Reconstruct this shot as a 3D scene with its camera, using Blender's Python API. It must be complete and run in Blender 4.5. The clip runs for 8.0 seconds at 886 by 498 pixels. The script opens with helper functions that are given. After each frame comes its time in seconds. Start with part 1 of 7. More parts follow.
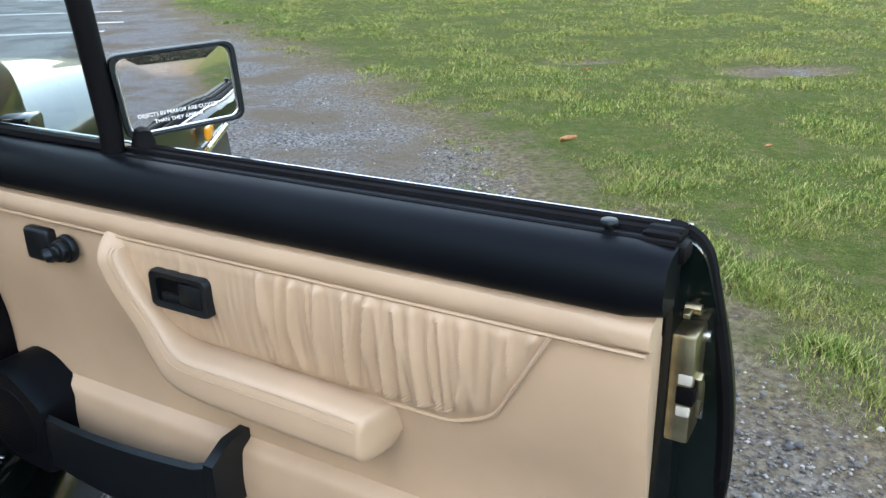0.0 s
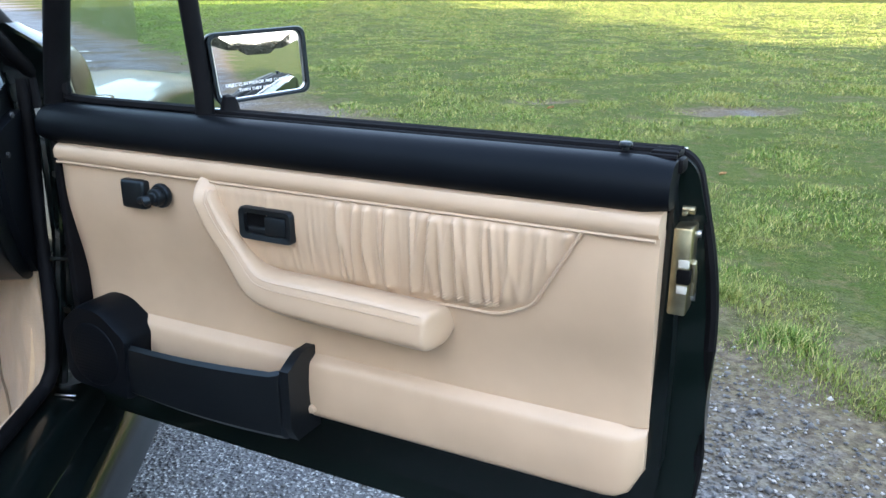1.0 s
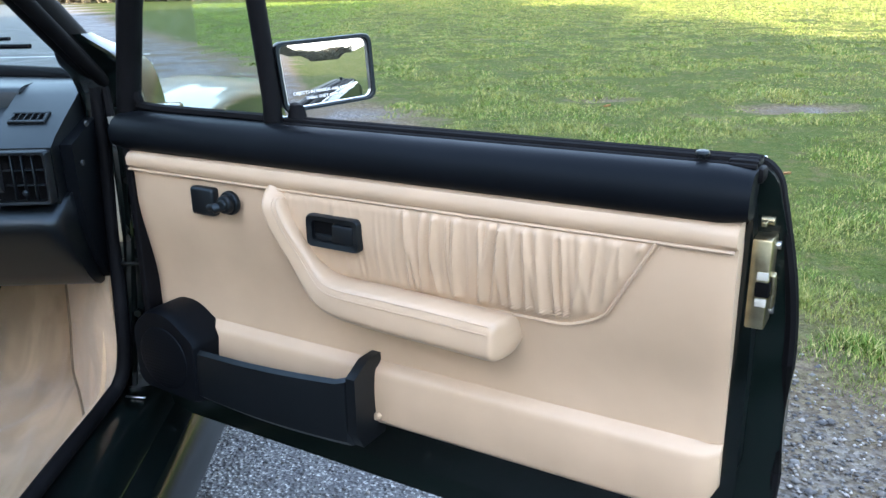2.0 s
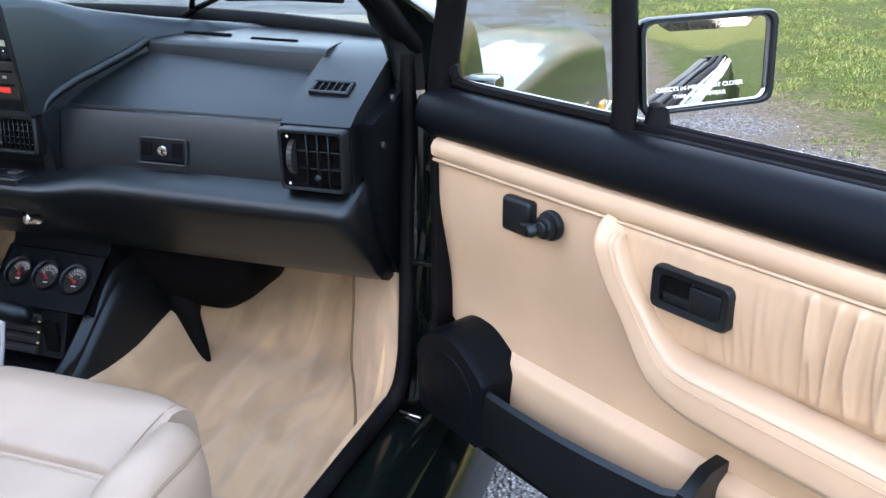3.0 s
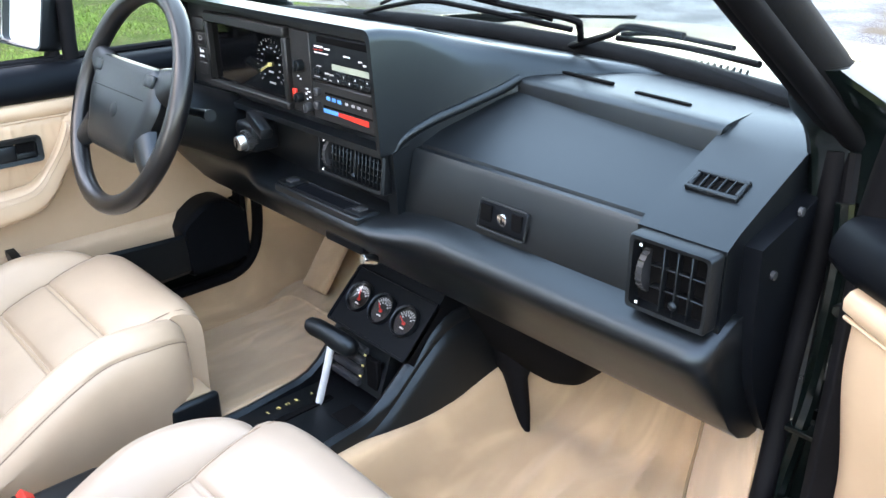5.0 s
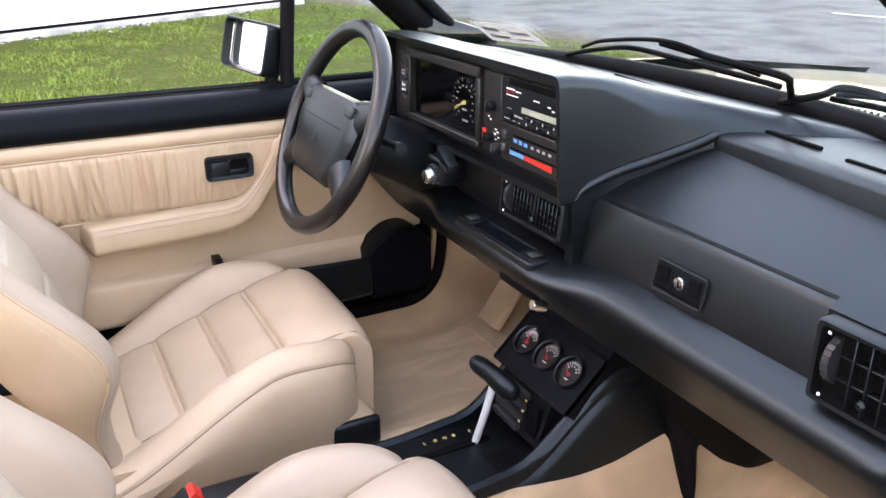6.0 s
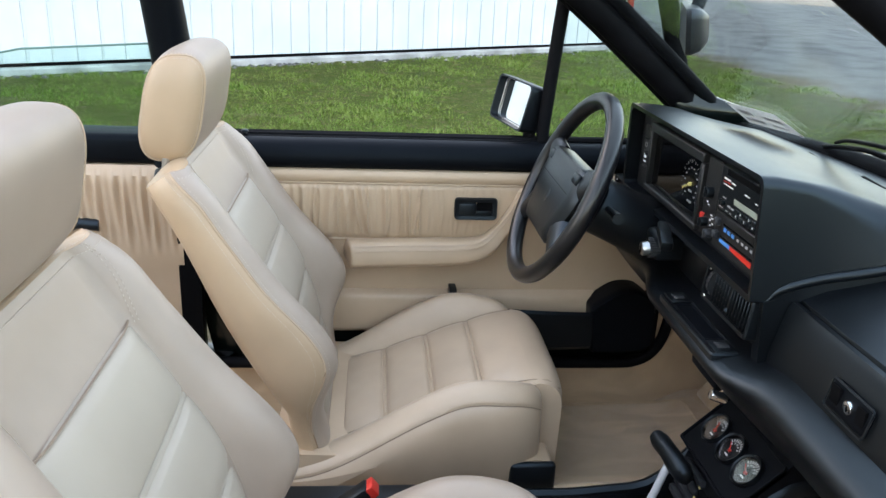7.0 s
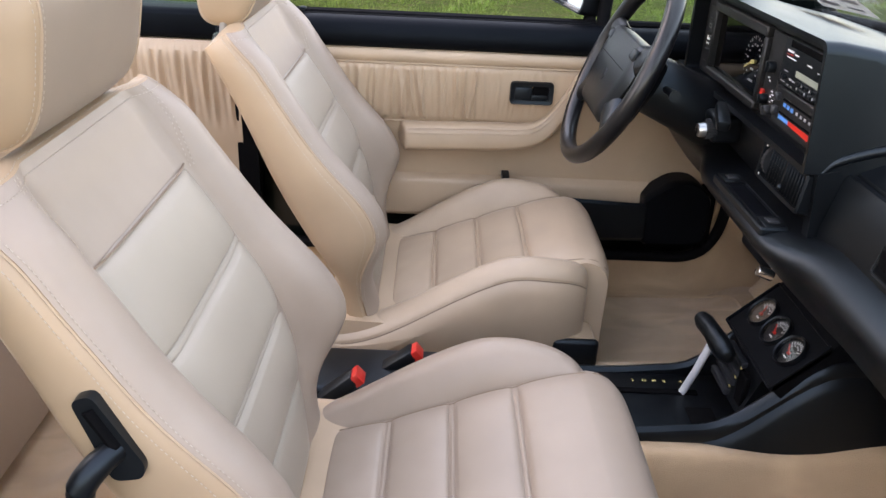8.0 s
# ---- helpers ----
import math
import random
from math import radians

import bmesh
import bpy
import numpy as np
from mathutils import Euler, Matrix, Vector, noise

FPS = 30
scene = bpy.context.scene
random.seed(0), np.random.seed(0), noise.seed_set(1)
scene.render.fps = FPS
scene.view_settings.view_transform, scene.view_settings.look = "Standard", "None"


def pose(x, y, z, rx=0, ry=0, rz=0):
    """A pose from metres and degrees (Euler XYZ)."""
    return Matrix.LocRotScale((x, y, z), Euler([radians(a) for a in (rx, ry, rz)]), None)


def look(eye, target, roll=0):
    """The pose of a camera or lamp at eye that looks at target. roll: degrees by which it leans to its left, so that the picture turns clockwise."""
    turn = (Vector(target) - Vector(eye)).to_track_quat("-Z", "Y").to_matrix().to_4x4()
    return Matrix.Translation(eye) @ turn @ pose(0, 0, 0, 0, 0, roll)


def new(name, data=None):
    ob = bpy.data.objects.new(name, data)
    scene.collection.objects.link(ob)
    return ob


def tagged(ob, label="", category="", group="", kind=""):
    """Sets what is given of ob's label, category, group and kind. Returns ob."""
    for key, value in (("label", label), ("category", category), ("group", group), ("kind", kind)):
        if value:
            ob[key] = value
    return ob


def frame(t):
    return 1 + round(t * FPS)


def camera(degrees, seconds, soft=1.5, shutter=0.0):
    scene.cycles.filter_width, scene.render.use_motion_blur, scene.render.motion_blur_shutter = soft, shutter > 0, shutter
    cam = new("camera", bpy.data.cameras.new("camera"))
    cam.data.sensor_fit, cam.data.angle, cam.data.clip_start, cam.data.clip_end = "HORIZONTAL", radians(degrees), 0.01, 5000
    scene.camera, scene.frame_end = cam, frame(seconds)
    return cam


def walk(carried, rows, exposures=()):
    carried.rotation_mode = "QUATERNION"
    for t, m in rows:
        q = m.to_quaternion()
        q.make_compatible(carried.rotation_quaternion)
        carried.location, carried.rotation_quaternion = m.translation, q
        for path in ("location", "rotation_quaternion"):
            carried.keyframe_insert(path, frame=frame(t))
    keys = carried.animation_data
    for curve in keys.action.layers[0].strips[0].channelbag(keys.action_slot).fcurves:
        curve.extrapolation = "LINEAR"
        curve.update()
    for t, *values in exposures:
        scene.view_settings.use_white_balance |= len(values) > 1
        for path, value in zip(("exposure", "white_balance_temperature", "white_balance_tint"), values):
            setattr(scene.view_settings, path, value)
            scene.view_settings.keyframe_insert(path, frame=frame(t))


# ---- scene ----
cam = camera(57.1, 8.0)
PATH = [
    (0, (1.352, -1.136, 1.111), (1.443, 0.729, 0.395), -1.1),
    (0.5, (1.274, -1.266, 1.07), (1.431, 0.623, 0.434), 0.1),
    (1, (1.22, -1.384, 1.048), (1.421, 0.511, 0.44), 0.1),
    (1.2, (1.205, -1.408, 1.041), (1.416, 0.487, 0.44), 0.2),
    (2.3, (1.196, -1.308, 1.088), (1.091, 0.59, 0.465), -1.8),
    (2.5, (1.187, -1.224, 1.109), (0.918, 0.651, 0.466), -2.3),
    (3, (1.085, -1.038, 1.087), (0.499, 0.719, 0.333), -0.4),
    (3.1, (1.047, -0.994, 1.116), (0.424, 0.706, 0.268), -0.7),
    (3.5, (0.978, -0.907, 1.078), (0.144, 0.652, 0.143), 0.5),
    (4, (0.966, -0.832, 1.08), (-0.063, 0.561, 0.08), 0.3),
    (4.5, (0.979, -0.765, 1.129), (-0.254, 0.519, 0.216), -0.3),
    (4.7, (0.981, -0.755, 1.144), (-0.314, 0.513, 0.297), -0.2),
    (5.8, (0.966, -0.727, 1.164), (-0.594, 0.285, 0.429), -0.1),
    (6, (0.977, -0.71, 1.17), (-0.672, 0.146, 0.429), -0.1),
    (6.5, (1.054, -0.631, 1.2), (-0.767, -0.201, 0.494), 0.9),
    (7, (1.099, -0.597, 1.239), (-0.776, -0.42, 0.566), 2.5),
    (7.5, (1.135, -0.594, 1.209), (-0.729, -0.499, 0.489), 3.0),
    (8, (1.142, -0.576, 1.168), (-0.665, -0.543, 0.311), 2.8),
]
SKY_STRENGTH, SUN_STRENGTH = 0.10, 2.0
SKY_FILL = (1.12, 1.50, 2.02)
EXPOSURES = [(0.0, 3.17, 7500, 16), (1.2, 3.42, 6600, 15), (2.5, 3.52, 6700, 18), (3.0, 3.80, 7300, 24), (3.5, 4.12, 7300, 22), (4.7, 4.48, 7500, 18), (5.8, 4.21, 9000, 34), (7.0, 3.31, 8000, 20), (7.5, 3.29, 8400, 26), (8.0, 3.37, 8600, 31)]
walk(cam, [(t, look(eye, target, roll)) for t, eye, target, roll in PATH], EXPOSURES)

# ---- world and sun ----
world = bpy.data.worlds.new("sky")
scene.world = world
world.use_nodes = True
wn = world.node_tree.nodes
sky = wn.new("ShaderNodeTexSky")
sky.sky_type = "NISHITA"
sky.sun_disc = False
sky.sun_elevation = radians(14)
sky.sun_rotation = radians(212)
sky.air_density, sky.dust_density, sky.ozone_density = 1.2, 1.5, 1.5
wn["Background"].inputs["Strength"].default_value = SKY_STRENGTH
fill_mix = wn.new("ShaderNodeMix")  # even fill added over the whole sky, to lift surfaces that face up
fill_mix.data_type, fill_mix.blend_type = "RGBA", "ADD"
fill_mix.inputs["Factor"].default_value = 1.0
fill_mix.inputs["B"].default_value = (*SKY_FILL, 1)
world.node_tree.links.new(sky.outputs[0], fill_mix.inputs["A"])
world.node_tree.links.new(fill_mix.outputs["Result"], wn["Background"].inputs["Color"])

sun = new("sun", bpy.data.lights.new("sun", "SUN"))
sun.data.energy = SUN_STRENGTH
sun.data.angle = radians(0.5)
sun.data.color = (1.0, 0.86, 0.66)
sun.matrix_world = look((-21.0, -33.6, 10.2), (0, 0, 0))


# ---- small helpers ----
def mat(name, base, rough=0.5, metal=0.0, var=0.12, vscale=6.0, grain=0.0, gscale=300.0, coat=0.0, spec=0.5, tint=None,
        sheen=0.0, rvar=0.0, gloss=None):
    """A procedural surface: broad tone variation, fine relief, optional clear coat."""
    m = bpy.data.materials.new(name)
    m.use_nodes = True
    nt = m.node_tree
    b = nt.nodes["Principled BSDF"]
    b.inputs["Roughness"].default_value = rough
    b.inputs["Metallic"].default_value = metal
    b.inputs["Coat Weight"].default_value = coat
    b.inputs["Coat Roughness"].default_value = 0.03
    b.inputs["Specular IOR Level"].default_value = spec
    b.inputs["Sheen Weight"].default_value = sheen
    if gloss:
        b.inputs["Specular Tint"].default_value = (*gloss, 1)
    co = nt.nodes.new("ShaderNodeTexCoord")
    n1 = nt.nodes.new("ShaderNodeTexNoise")
    n1.inputs["Scale"].default_value = vscale
    n1.inputs["Detail"].default_value = 5.0
    nt.links.new(co.outputs["Object"], n1.inputs["Vector"])
    n2 = nt.nodes.new("ShaderNodeTexNoise")
    n2.inputs["Scale"].default_value = gscale
    n2.inputs["Detail"].default_value = 3.0
    nt.links.new(co.outputs["Object"], n2.inputs["Vector"])
    mix = nt.nodes.new("ShaderNodeMix")
    mix.data_type = "RGBA"
    other = tint or tuple(c * (1 - 2.2 * var) for c in base)
    mix.inputs["A"].default_value = (*other, 1)
    mix.inputs["B"].default_value = (*(min(c * (1 + 0.6 * var), 1.0) for c in base), 1)
    ramp = nt.nodes.new("ShaderNodeMapRange")
    ramp.inputs["From Min"].default_value, ramp.inputs["From Max"].default_value = 0.3, 0.7
    nt.links.new(n1.outputs["Fac"], ramp.inputs["Value"])
    nt.links.new(ramp.outputs[0], mix.inputs["Factor"])
    nt.links.new(mix.outputs["Result"], b.inputs["Base Color"])
    if rvar:
        rr = nt.nodes.new("ShaderNodeMapRange")
        rr.inputs["To Min"].default_value, rr.inputs["To Max"].default_value = max(rough - rvar, 0.02), rough + rvar
        nt.links.new(n1.outputs["Fac"], rr.inputs["Value"])
        nt.links.new(rr.outputs[0], b.inputs["Roughness"])
    if grain:
        bump = nt.nodes.new("ShaderNodeBump")
        bump.inputs["Strength"].default_value = grain
        bump.inputs["Distance"].default_value = 0.002
        nt.links.new(n2.outputs["Fac"], bump.inputs["Height"])
        nt.links.new(bump.outputs[0], b.inputs["Normal"])
    return m


def glass(name, tint=(0.9, 0.97, 0.95), rough=0.0, least=0.02):
    m = bpy.data.materials.new(name)
    m.use_nodes = True
    nt = m.node_tree
    nt.nodes.remove(nt.nodes["Principled BSDF"])
    out = nt.nodes["Material Output"]
    t = nt.nodes.new("ShaderNodeBsdfTransparent")
    t.inputs[0].default_value = (*tint, 1)
    g = nt.nodes.new("ShaderNodeBsdfGlossy")
    g.inputs["Roughness"].default_value = rough
    lw = nt.nodes.new("ShaderNodeLayerWeight")
    lw.inputs["Blend"].default_value = 0.5
    pw = nt.nodes.new("ShaderNodeMath")
    pw.operation = "POWER"
    pw.inputs[1].default_value = 3.5
    nt.links.new(lw.outputs["Facing"], pw.inputs[0])
    f = nt.nodes.new("ShaderNodeMath")
    f.operation = "MULTIPLY_ADD"
    f.inputs[1].default_value, f.inputs[2].default_value = 0.30, least
    nt.links.new(pw.outputs[0], f.inputs[0])
    s = nt.nodes.new("ShaderNodeMixShader")
    nt.links.new(f.outputs[0], s.inputs[0])
    nt.links.new(t.outputs[0], s.inputs[1])
    nt.links.new(g.outputs[0], s.inputs[2])
    nt.links.new(s.outputs[0], out.inputs["Surface"])
    return m


def part(name, bm, material, parent=None, label="", sharp=38, kind="", flip=False):
    """Links a bmesh as one mesh object under a thing or a part."""
    bmesh.ops.recalc_face_normals(bm, faces=bm.faces)
    if flip:
        bmesh.ops.reverse_faces(bm, faces=bm.faces)
    me = bpy.data.meshes.new(name)
    bm.to_mesh(me)
    bm.free()
    me.materials.append(material)
    me.polygons.foreach_set("use_smooth", [True] * len(me.polygons))
    me.set_sharp_from_angle(angle=radians(sharp))
    ob = new(name, me)
    if parent:
        ob.parent = parent
    return tagged(ob, label, kind=kind)


def thing(name, label, category, m=None, group="", kind=""):
    ob = new(name)
    ob.empty_display_size = 0.05
    if m is not None:
        ob.matrix_world = m
    return tagged(ob, label, category, group, kind)


def rbox(bm, c, s, b=0.004, seg=2, m=None):
    """A box with rounded edges: centre, size, bevel."""
    mm = (m or Matrix()) @ Matrix.Translation(c) @ Matrix.Diagonal((*s, 1))
    vs = bmesh.ops.create_cube(bm, size=1.0, matrix=mm)["verts"]
    if b:
        es = list({e for v in vs for e in v.link_edges})
        bmesh.ops.bevel(bm, geom=es, offset=min(b, 0.49 * min(s)), segments=seg, profile=0.5, affect="EDGES")
    return bm


def cyl(bm, p, q, r, r2=None, n=20, b=0.0):
    """A rod or a disc from p to q."""
    p, q = Vector(p), Vector(q)
    m = Matrix.Translation((p + q) / 2) @ (q - p).to_track_quat("Z", "Y").to_matrix().to_4x4()
    vs = bmesh.ops.create_cone(bm, cap_ends=True, segments=n, radius1=r, radius2=r if r2 is None else r2, depth=(q - p).length,
                               matrix=m)["verts"]
    if b:
        es = [e for e in {e for v in vs for e in v.link_edges} if len(e.link_faces) == 2 and e.calc_face_angle(0) > 1.0]
        bmesh.ops.bevel(bm, geom=es, offset=b, segments=2, profile=0.5, affect="EDGES")
    return bm


def loft(bm, rings, closed=True, cap=True):
    """Skins rings of points, each of the same count."""
    rows = [[bm.verts.new(p) for p in ring] for ring in rings]
    n = len(rows[0])
    for a, b in zip(rows, rows[1:]):
        for i in range(n if closed else n - 1):
            j = (i + 1) % n
            bm.faces.new((a[i], a[j], b[j], b[i]))
    if cap and closed:
        bm.faces.new(rows[0][::-1])
        bm.faces.new(rows[-1])
    return bm


def spline(pts, n=8):
    """A smooth way through points (Catmull-Rom)."""
    p = [Vector(q) for q in pts]
    p = [2 * p[0] - p[1], *p, 2 * p[-1] - p[-2]]
    out = []
    for a, b, c, d in zip(p, p[1:], p[2:], p[3:]):
        for k in range(n):
            t = k / n
            out.append(0.5 * (2 * b + (c - a) * t + (2 * a - 5 * b + 4 * c - d) * t * t + (3 * b - a - 3 * c + d) * t ** 3))
    return out + [p[-2]]


def tube(bm, pts, r, n=10, closed=False, flat=1.0, up=(0, 0, 1)):
    """A rod along points; r is one radius or one for each point; flat squeezes it across up."""
    p = [Vector(q) for q in pts]
    rings = []
    for i, q in enumerate(p):
        a, b = (p[i - 1], p[(i + 1) % len(p)]) if closed else (p[max(i - 1, 0)], p[min(i + 1, len(p) - 1)])
        d = (b - a).normalized()
        s = d.cross(Vector(up))
        s = s.normalized() if s.length > 1e-4 else d.orthogonal().normalized()
        u = s.cross(d)
        k = r[i] if isinstance(r, (list, tuple)) else r
        rings.append([q + k * (math.cos(2 * math.pi * j / n) * s * flat + math.sin(2 * math.pi * j / n) * u) for j in range(n)])
    if closed:
        rings.append(rings[0])
        rows = [[bm.verts.new(v) for v in ring] for ring in rings[:-1]]
        rows.append(rows[0])
        for a, b in zip(rows, rows[1:]):
            for i in range(n):
                j = (i + 1) % n
                bm.faces.new((a[i], a[j], b[j], b[i]))
        return bm
    return loft(bm, rings)


def prism(bm, poly, put, t0, t1, b=0.0, seg=2):
    """A flat outline poly, drawn out from t0 to t1; put(a, b, t) places its points."""
    lo = [bm.verts.new(put(x, y, t0)) for x, y in poly]
    hi = [bm.verts.new(put(x, y, t1)) for x, y in poly]
    fs = [bm.faces.new(lo[::-1]), bm.faces.new(hi)]
    n = len(poly)
    for i in range(n):
        j = (i + 1) % n
        fs.append(bm.faces.new((lo[i], lo[j], hi[j], hi[i])))
    if b:
        es = [e for e in {e for f in fs for e in f.edges} if len(e.link_faces) == 2 and e.calc_face_angle(0) > 0.45]
        bmesh.ops.bevel(bm, geom=es, offset=b, segments=seg, profile=0.5, affect="EDGES")
    return bm


def round_poly(poly, r, n=5):
    """An outline with its corners rounded; r is one radius or one a corner."""
    out = []
    m = len(poly)
    for i in range(m):
        p, a, b = (Vector(poly[k % m]) for k in (i, i - 1, i + 1))
        k = r[i] if isinstance(r, (list, tuple)) else r
        da, db = (a - p).normalized(), (b - p).normalized()
        k = min(k, 0.45 * (a - p).length, 0.45 * (b - p).length)
        for j in range(n + 1):
            t = j / n
            out.append(tuple((1 - t) ** 2 * (p + k * da) + 2 * t * (1 - t) * p + t * t * (p + k * db)))
    return out


def sheet(bm, fn, nu, nv, thick=None):
    """A surface fn(s, t) over the unit square; thick(s, t) gives the back of a closed slab."""
    def rows(f):
        return [[bm.verts.new(f(i / nu, j / nv)) for j in range(nv + 1)] for i in range(nu + 1)]
    a = rows(fn)
    for i in range(nu):
        for j in range(nv):
            bm.faces.new((a[i][j], a[i + 1][j], a[i + 1][j + 1], a[i][j + 1]))
    if thick:
        b = rows(thick)
        for i in range(nu):
            for j in range(nv):
                bm.faces.new((b[i][j], b[i][j + 1], b[i + 1][j + 1], b[i + 1][j]))
        edge = lambda g: [g[i][0] for i in range(nu + 1)] + [g[nu][j] for j in range(1, nv + 1)] + [g[i][nv] for i in range(nu - 1, -1, -1)] + [g[0][j] for j in range(nv - 1, 0, -1)]  # noqa: E731
        ea, eb = edge(a), edge(b)
        for i in range(len(ea)):
            j = (i + 1) % len(ea)
            bm.faces.new((ea[i], eb[i], eb[j], ea[j]))
    return bm


def step(a, b, x):
    t = min(max((x - a) / (b - a), 0.0), 1.0)
    return t * t * (3 - 2 * t)


def lerp(a, b, t):
    return a + (b - a) * t


def stitches(bm, pts, length=0.004, gap=0.003, r=0.0007):
    """A row of short thread stitches along a way."""
    d, carry = [Vector(p) for p in pts], 0.0
    for a, b in zip(d, d[1:]):
        run, way = (b - a).length, (b - a)
        if run < 1e-6:
            continue
        way = way / run
        s = carry
        while s + length < run:
            side = way.orthogonal().normalized() * r
            up = way.cross(side).normalized() * r
            p, q = a + way * s, a + way * (s + length)
            ring = [[bm.verts.new(c + k) for k in (side, up, -side, -up)] for c in (p, q)]
            for i in range(4):
                j = (i + 1) % 4
                bm.faces.new((ring[0][i], ring[0][j], ring[1][j], ring[1][i]))
            s += length + gap
        carry = max(s - run, 0.0)
    return bm


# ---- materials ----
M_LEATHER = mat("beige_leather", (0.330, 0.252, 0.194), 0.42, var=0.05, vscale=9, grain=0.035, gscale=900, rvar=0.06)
M_VINYL = mat("beige_vinyl", (0.47, 0.335, 0.226), 0.44, var=0.05, vscale=7, grain=0.035, gscale=1100, rvar=0.05)
# vinyl seat sides; part of their warmer tone is light, put into the colour
M_COVER = mat("tan_seat_cover", (0.415, 0.288, 0.184), 0.44, var=0.05, vscale=8, grain=0.035, gscale=1100, rvar=0.05)
M_CARPET = mat("beige_carpet", (0.575, 0.39, 0.236), 0.95, var=0.05, vscale=9, grain=0.9, gscale=700, sheen=0.3, spec=0.1)
cn = M_CARPET.node_tree  # lay of the brushed pile: broad streaks a shade lighter or darker
cb, cmix = cn.nodes["Principled BSDF"], cn.nodes["Mix"]
cw, cs_ = cn.nodes.new("ShaderNodeMapping"), cn.nodes.new("ShaderNodeTexNoise")
cw.inputs["Rotation"].default_value, cw.inputs["Scale"].default_value = (0, 0, 0.25), (11.0, 4.0, 6.0)
cs_.inputs["Scale"].default_value, cs_.inputs["Detail"].default_value, cs_.inputs["Distortion"].default_value = 1.0, 2.5, 1.2
cr, cm = cn.nodes.new("ShaderNodeMapRange"), cn.nodes.new("ShaderNodeMix")
cr.inputs["From Min"].default_value, cr.inputs["From Max"].default_value, cr.inputs["To Min"].default_value, cr.inputs["To Max"].default_value = 0.42, 0.60, 0.86, 1.07
cm.data_type, cm.blend_type = "RGBA", "MULTIPLY"
cm.inputs["Factor"].default_value = 1.0
cn.links.new(cn.nodes["Texture Coordinate"].outputs["Object"], cw.inputs["Vector"])
cn.links.new(cw.outputs[0], cs_.inputs["Vector"])
cn.links.new(cs_.outputs["Fac"], cr.inputs["Value"])
cn.links.new(cmix.outputs["Result"], cm.inputs["A"])
cn.links.new(cr.outputs[0], cm.inputs["B"])
cn.links.new(cm.outputs["Result"], cb.inputs["Base Color"])
# blue sky sheen is put into base colour and gloss of the next three
M_PLASTIC = mat("black_grained_plastic", (0.0048, 0.0052, 0.0060), 0.40, spec=0.36, var=0.15, vscale=12, grain=0.06, gscale=1300, rvar=0.05, gloss=(0.65, 0.85, 1.0))
M_PAD = mat("black_padded_vinyl", (0.0036, 0.0042, 0.0056), 0.44, spec=0.08, var=0.12, vscale=8, grain=0.04, gscale=1000, rvar=0.04, gloss=(0.65, 0.85, 1.0))
M_DASH = mat("black_dashboard_skin", (0.0018, 0.0021, 0.0028), 0.37, var=0.10, vscale=8, grain=0.07, gscale=1500, spec=0.50, rvar=0.04, gloss=(0.70, 0.87, 1.0))
M_RUBBER = mat("black_rubber", (0.005, 0.005, 0.006), 0.62, spec=0.06, var=0.2, vscale=15, grain=0.05, gscale=500)
# black parts, and solid blocks whose colour stands in for shade inside holes
M_DARK = mat("matt_black_and_hole_shade", (0.0035, 0.0035, 0.004), 0.8, var=0.1, spec=0.05)
M_PAINT = mat("dark_green_car_paint", (0.0024, 0.0058, 0.0050), 0.32, var=0.05, vscale=3, coat=0.55, spec=0.1)
# body green made darker; shade round the door shuts is in the colour
M_SHUT = mat("shaded_green_door_shut_paint", (0.0020, 0.0040, 0.0038), 0.30, var=0.1, vscale=5, coat=0.8, spec=0.10)
M_CHROME = mat("chrome", (0.75, 0.76, 0.78), 0.12, 1.0, var=0.04)
M_STEEL = mat("brushed_steel", (0.55, 0.56, 0.57), 0.3, 1.0, var=0.08, grain=0.1)
M_BRASS = mat("zinc_passivated_latch", (0.44, 0.38, 0.24), 0.32, 1.0, var=0.2, vscale=40, grain=0.1)
M_WHITE = mat("white_plastic", (0.44, 0.43, 0.38), 0.4, var=0.05)
M_MARK = mat("white_print", (0.8, 0.8, 0.8), 0.5, var=0.02)
M_YELLOW = mat("yellow_print", (0.75, 0.60, 0.22), 0.5, var=0.02)
M_RED = mat("red_plastic", (0.62, 0.028, 0.018), 0.4, var=0.04)
M_BLUE = mat("blue_print", (0.05, 0.25, 0.62), 0.5, var=0.02)
M_AMBER = mat("amber_lens", (0.85, 0.32, 0.02), 0.2, var=0.04, coat=0.6)
M_LCD = mat("grey_display", (0.30, 0.33, 0.27), 0.2, var=0.03)
M_GREYPL = mat("grey_end_cap", (0.022, 0.024, 0.028), 0.5, var=0.12, grain=0.05)
M_MIRROR = mat("mirror_silver", (0.92, 0.93, 0.94), 0.01, 1.0, var=0.0)
M_GLASS = glass("tinted_glass", (0.90, 0.95, 0.94))
M_LENS = glass("gauge_lens", (0.95, 0.95, 0.95), 0.02, 0.09)
M_STITCH = mat("pale_thread", (0.47, 0.385, 0.30), 0.7, var=0.05)
# seam lines: shade in the leather folds, put into a darker colour
M_FOLD = mat("shaded_seam_leather", (0.25, 0.175, 0.12), 0.6, var=0.1)
M_INSERT = mat("pale_insert_leather", (0.352, 0.292, 0.226), 0.42, var=0.04, grain=0.04, gscale=1200)
# driver's cushion: tanner leather, with some bounce light put into its colour
M_CUSHION = mat("tan_bounce_lit_leather", (0.445, 0.325, 0.228), 0.44, var=0.05, vscale=8, grain=0.035, gscale=1000, rvar=0.05)
M_SEAM = mat("beige_seam_thread", (0.45, 0.325, 0.225), 0.6, var=0.1)

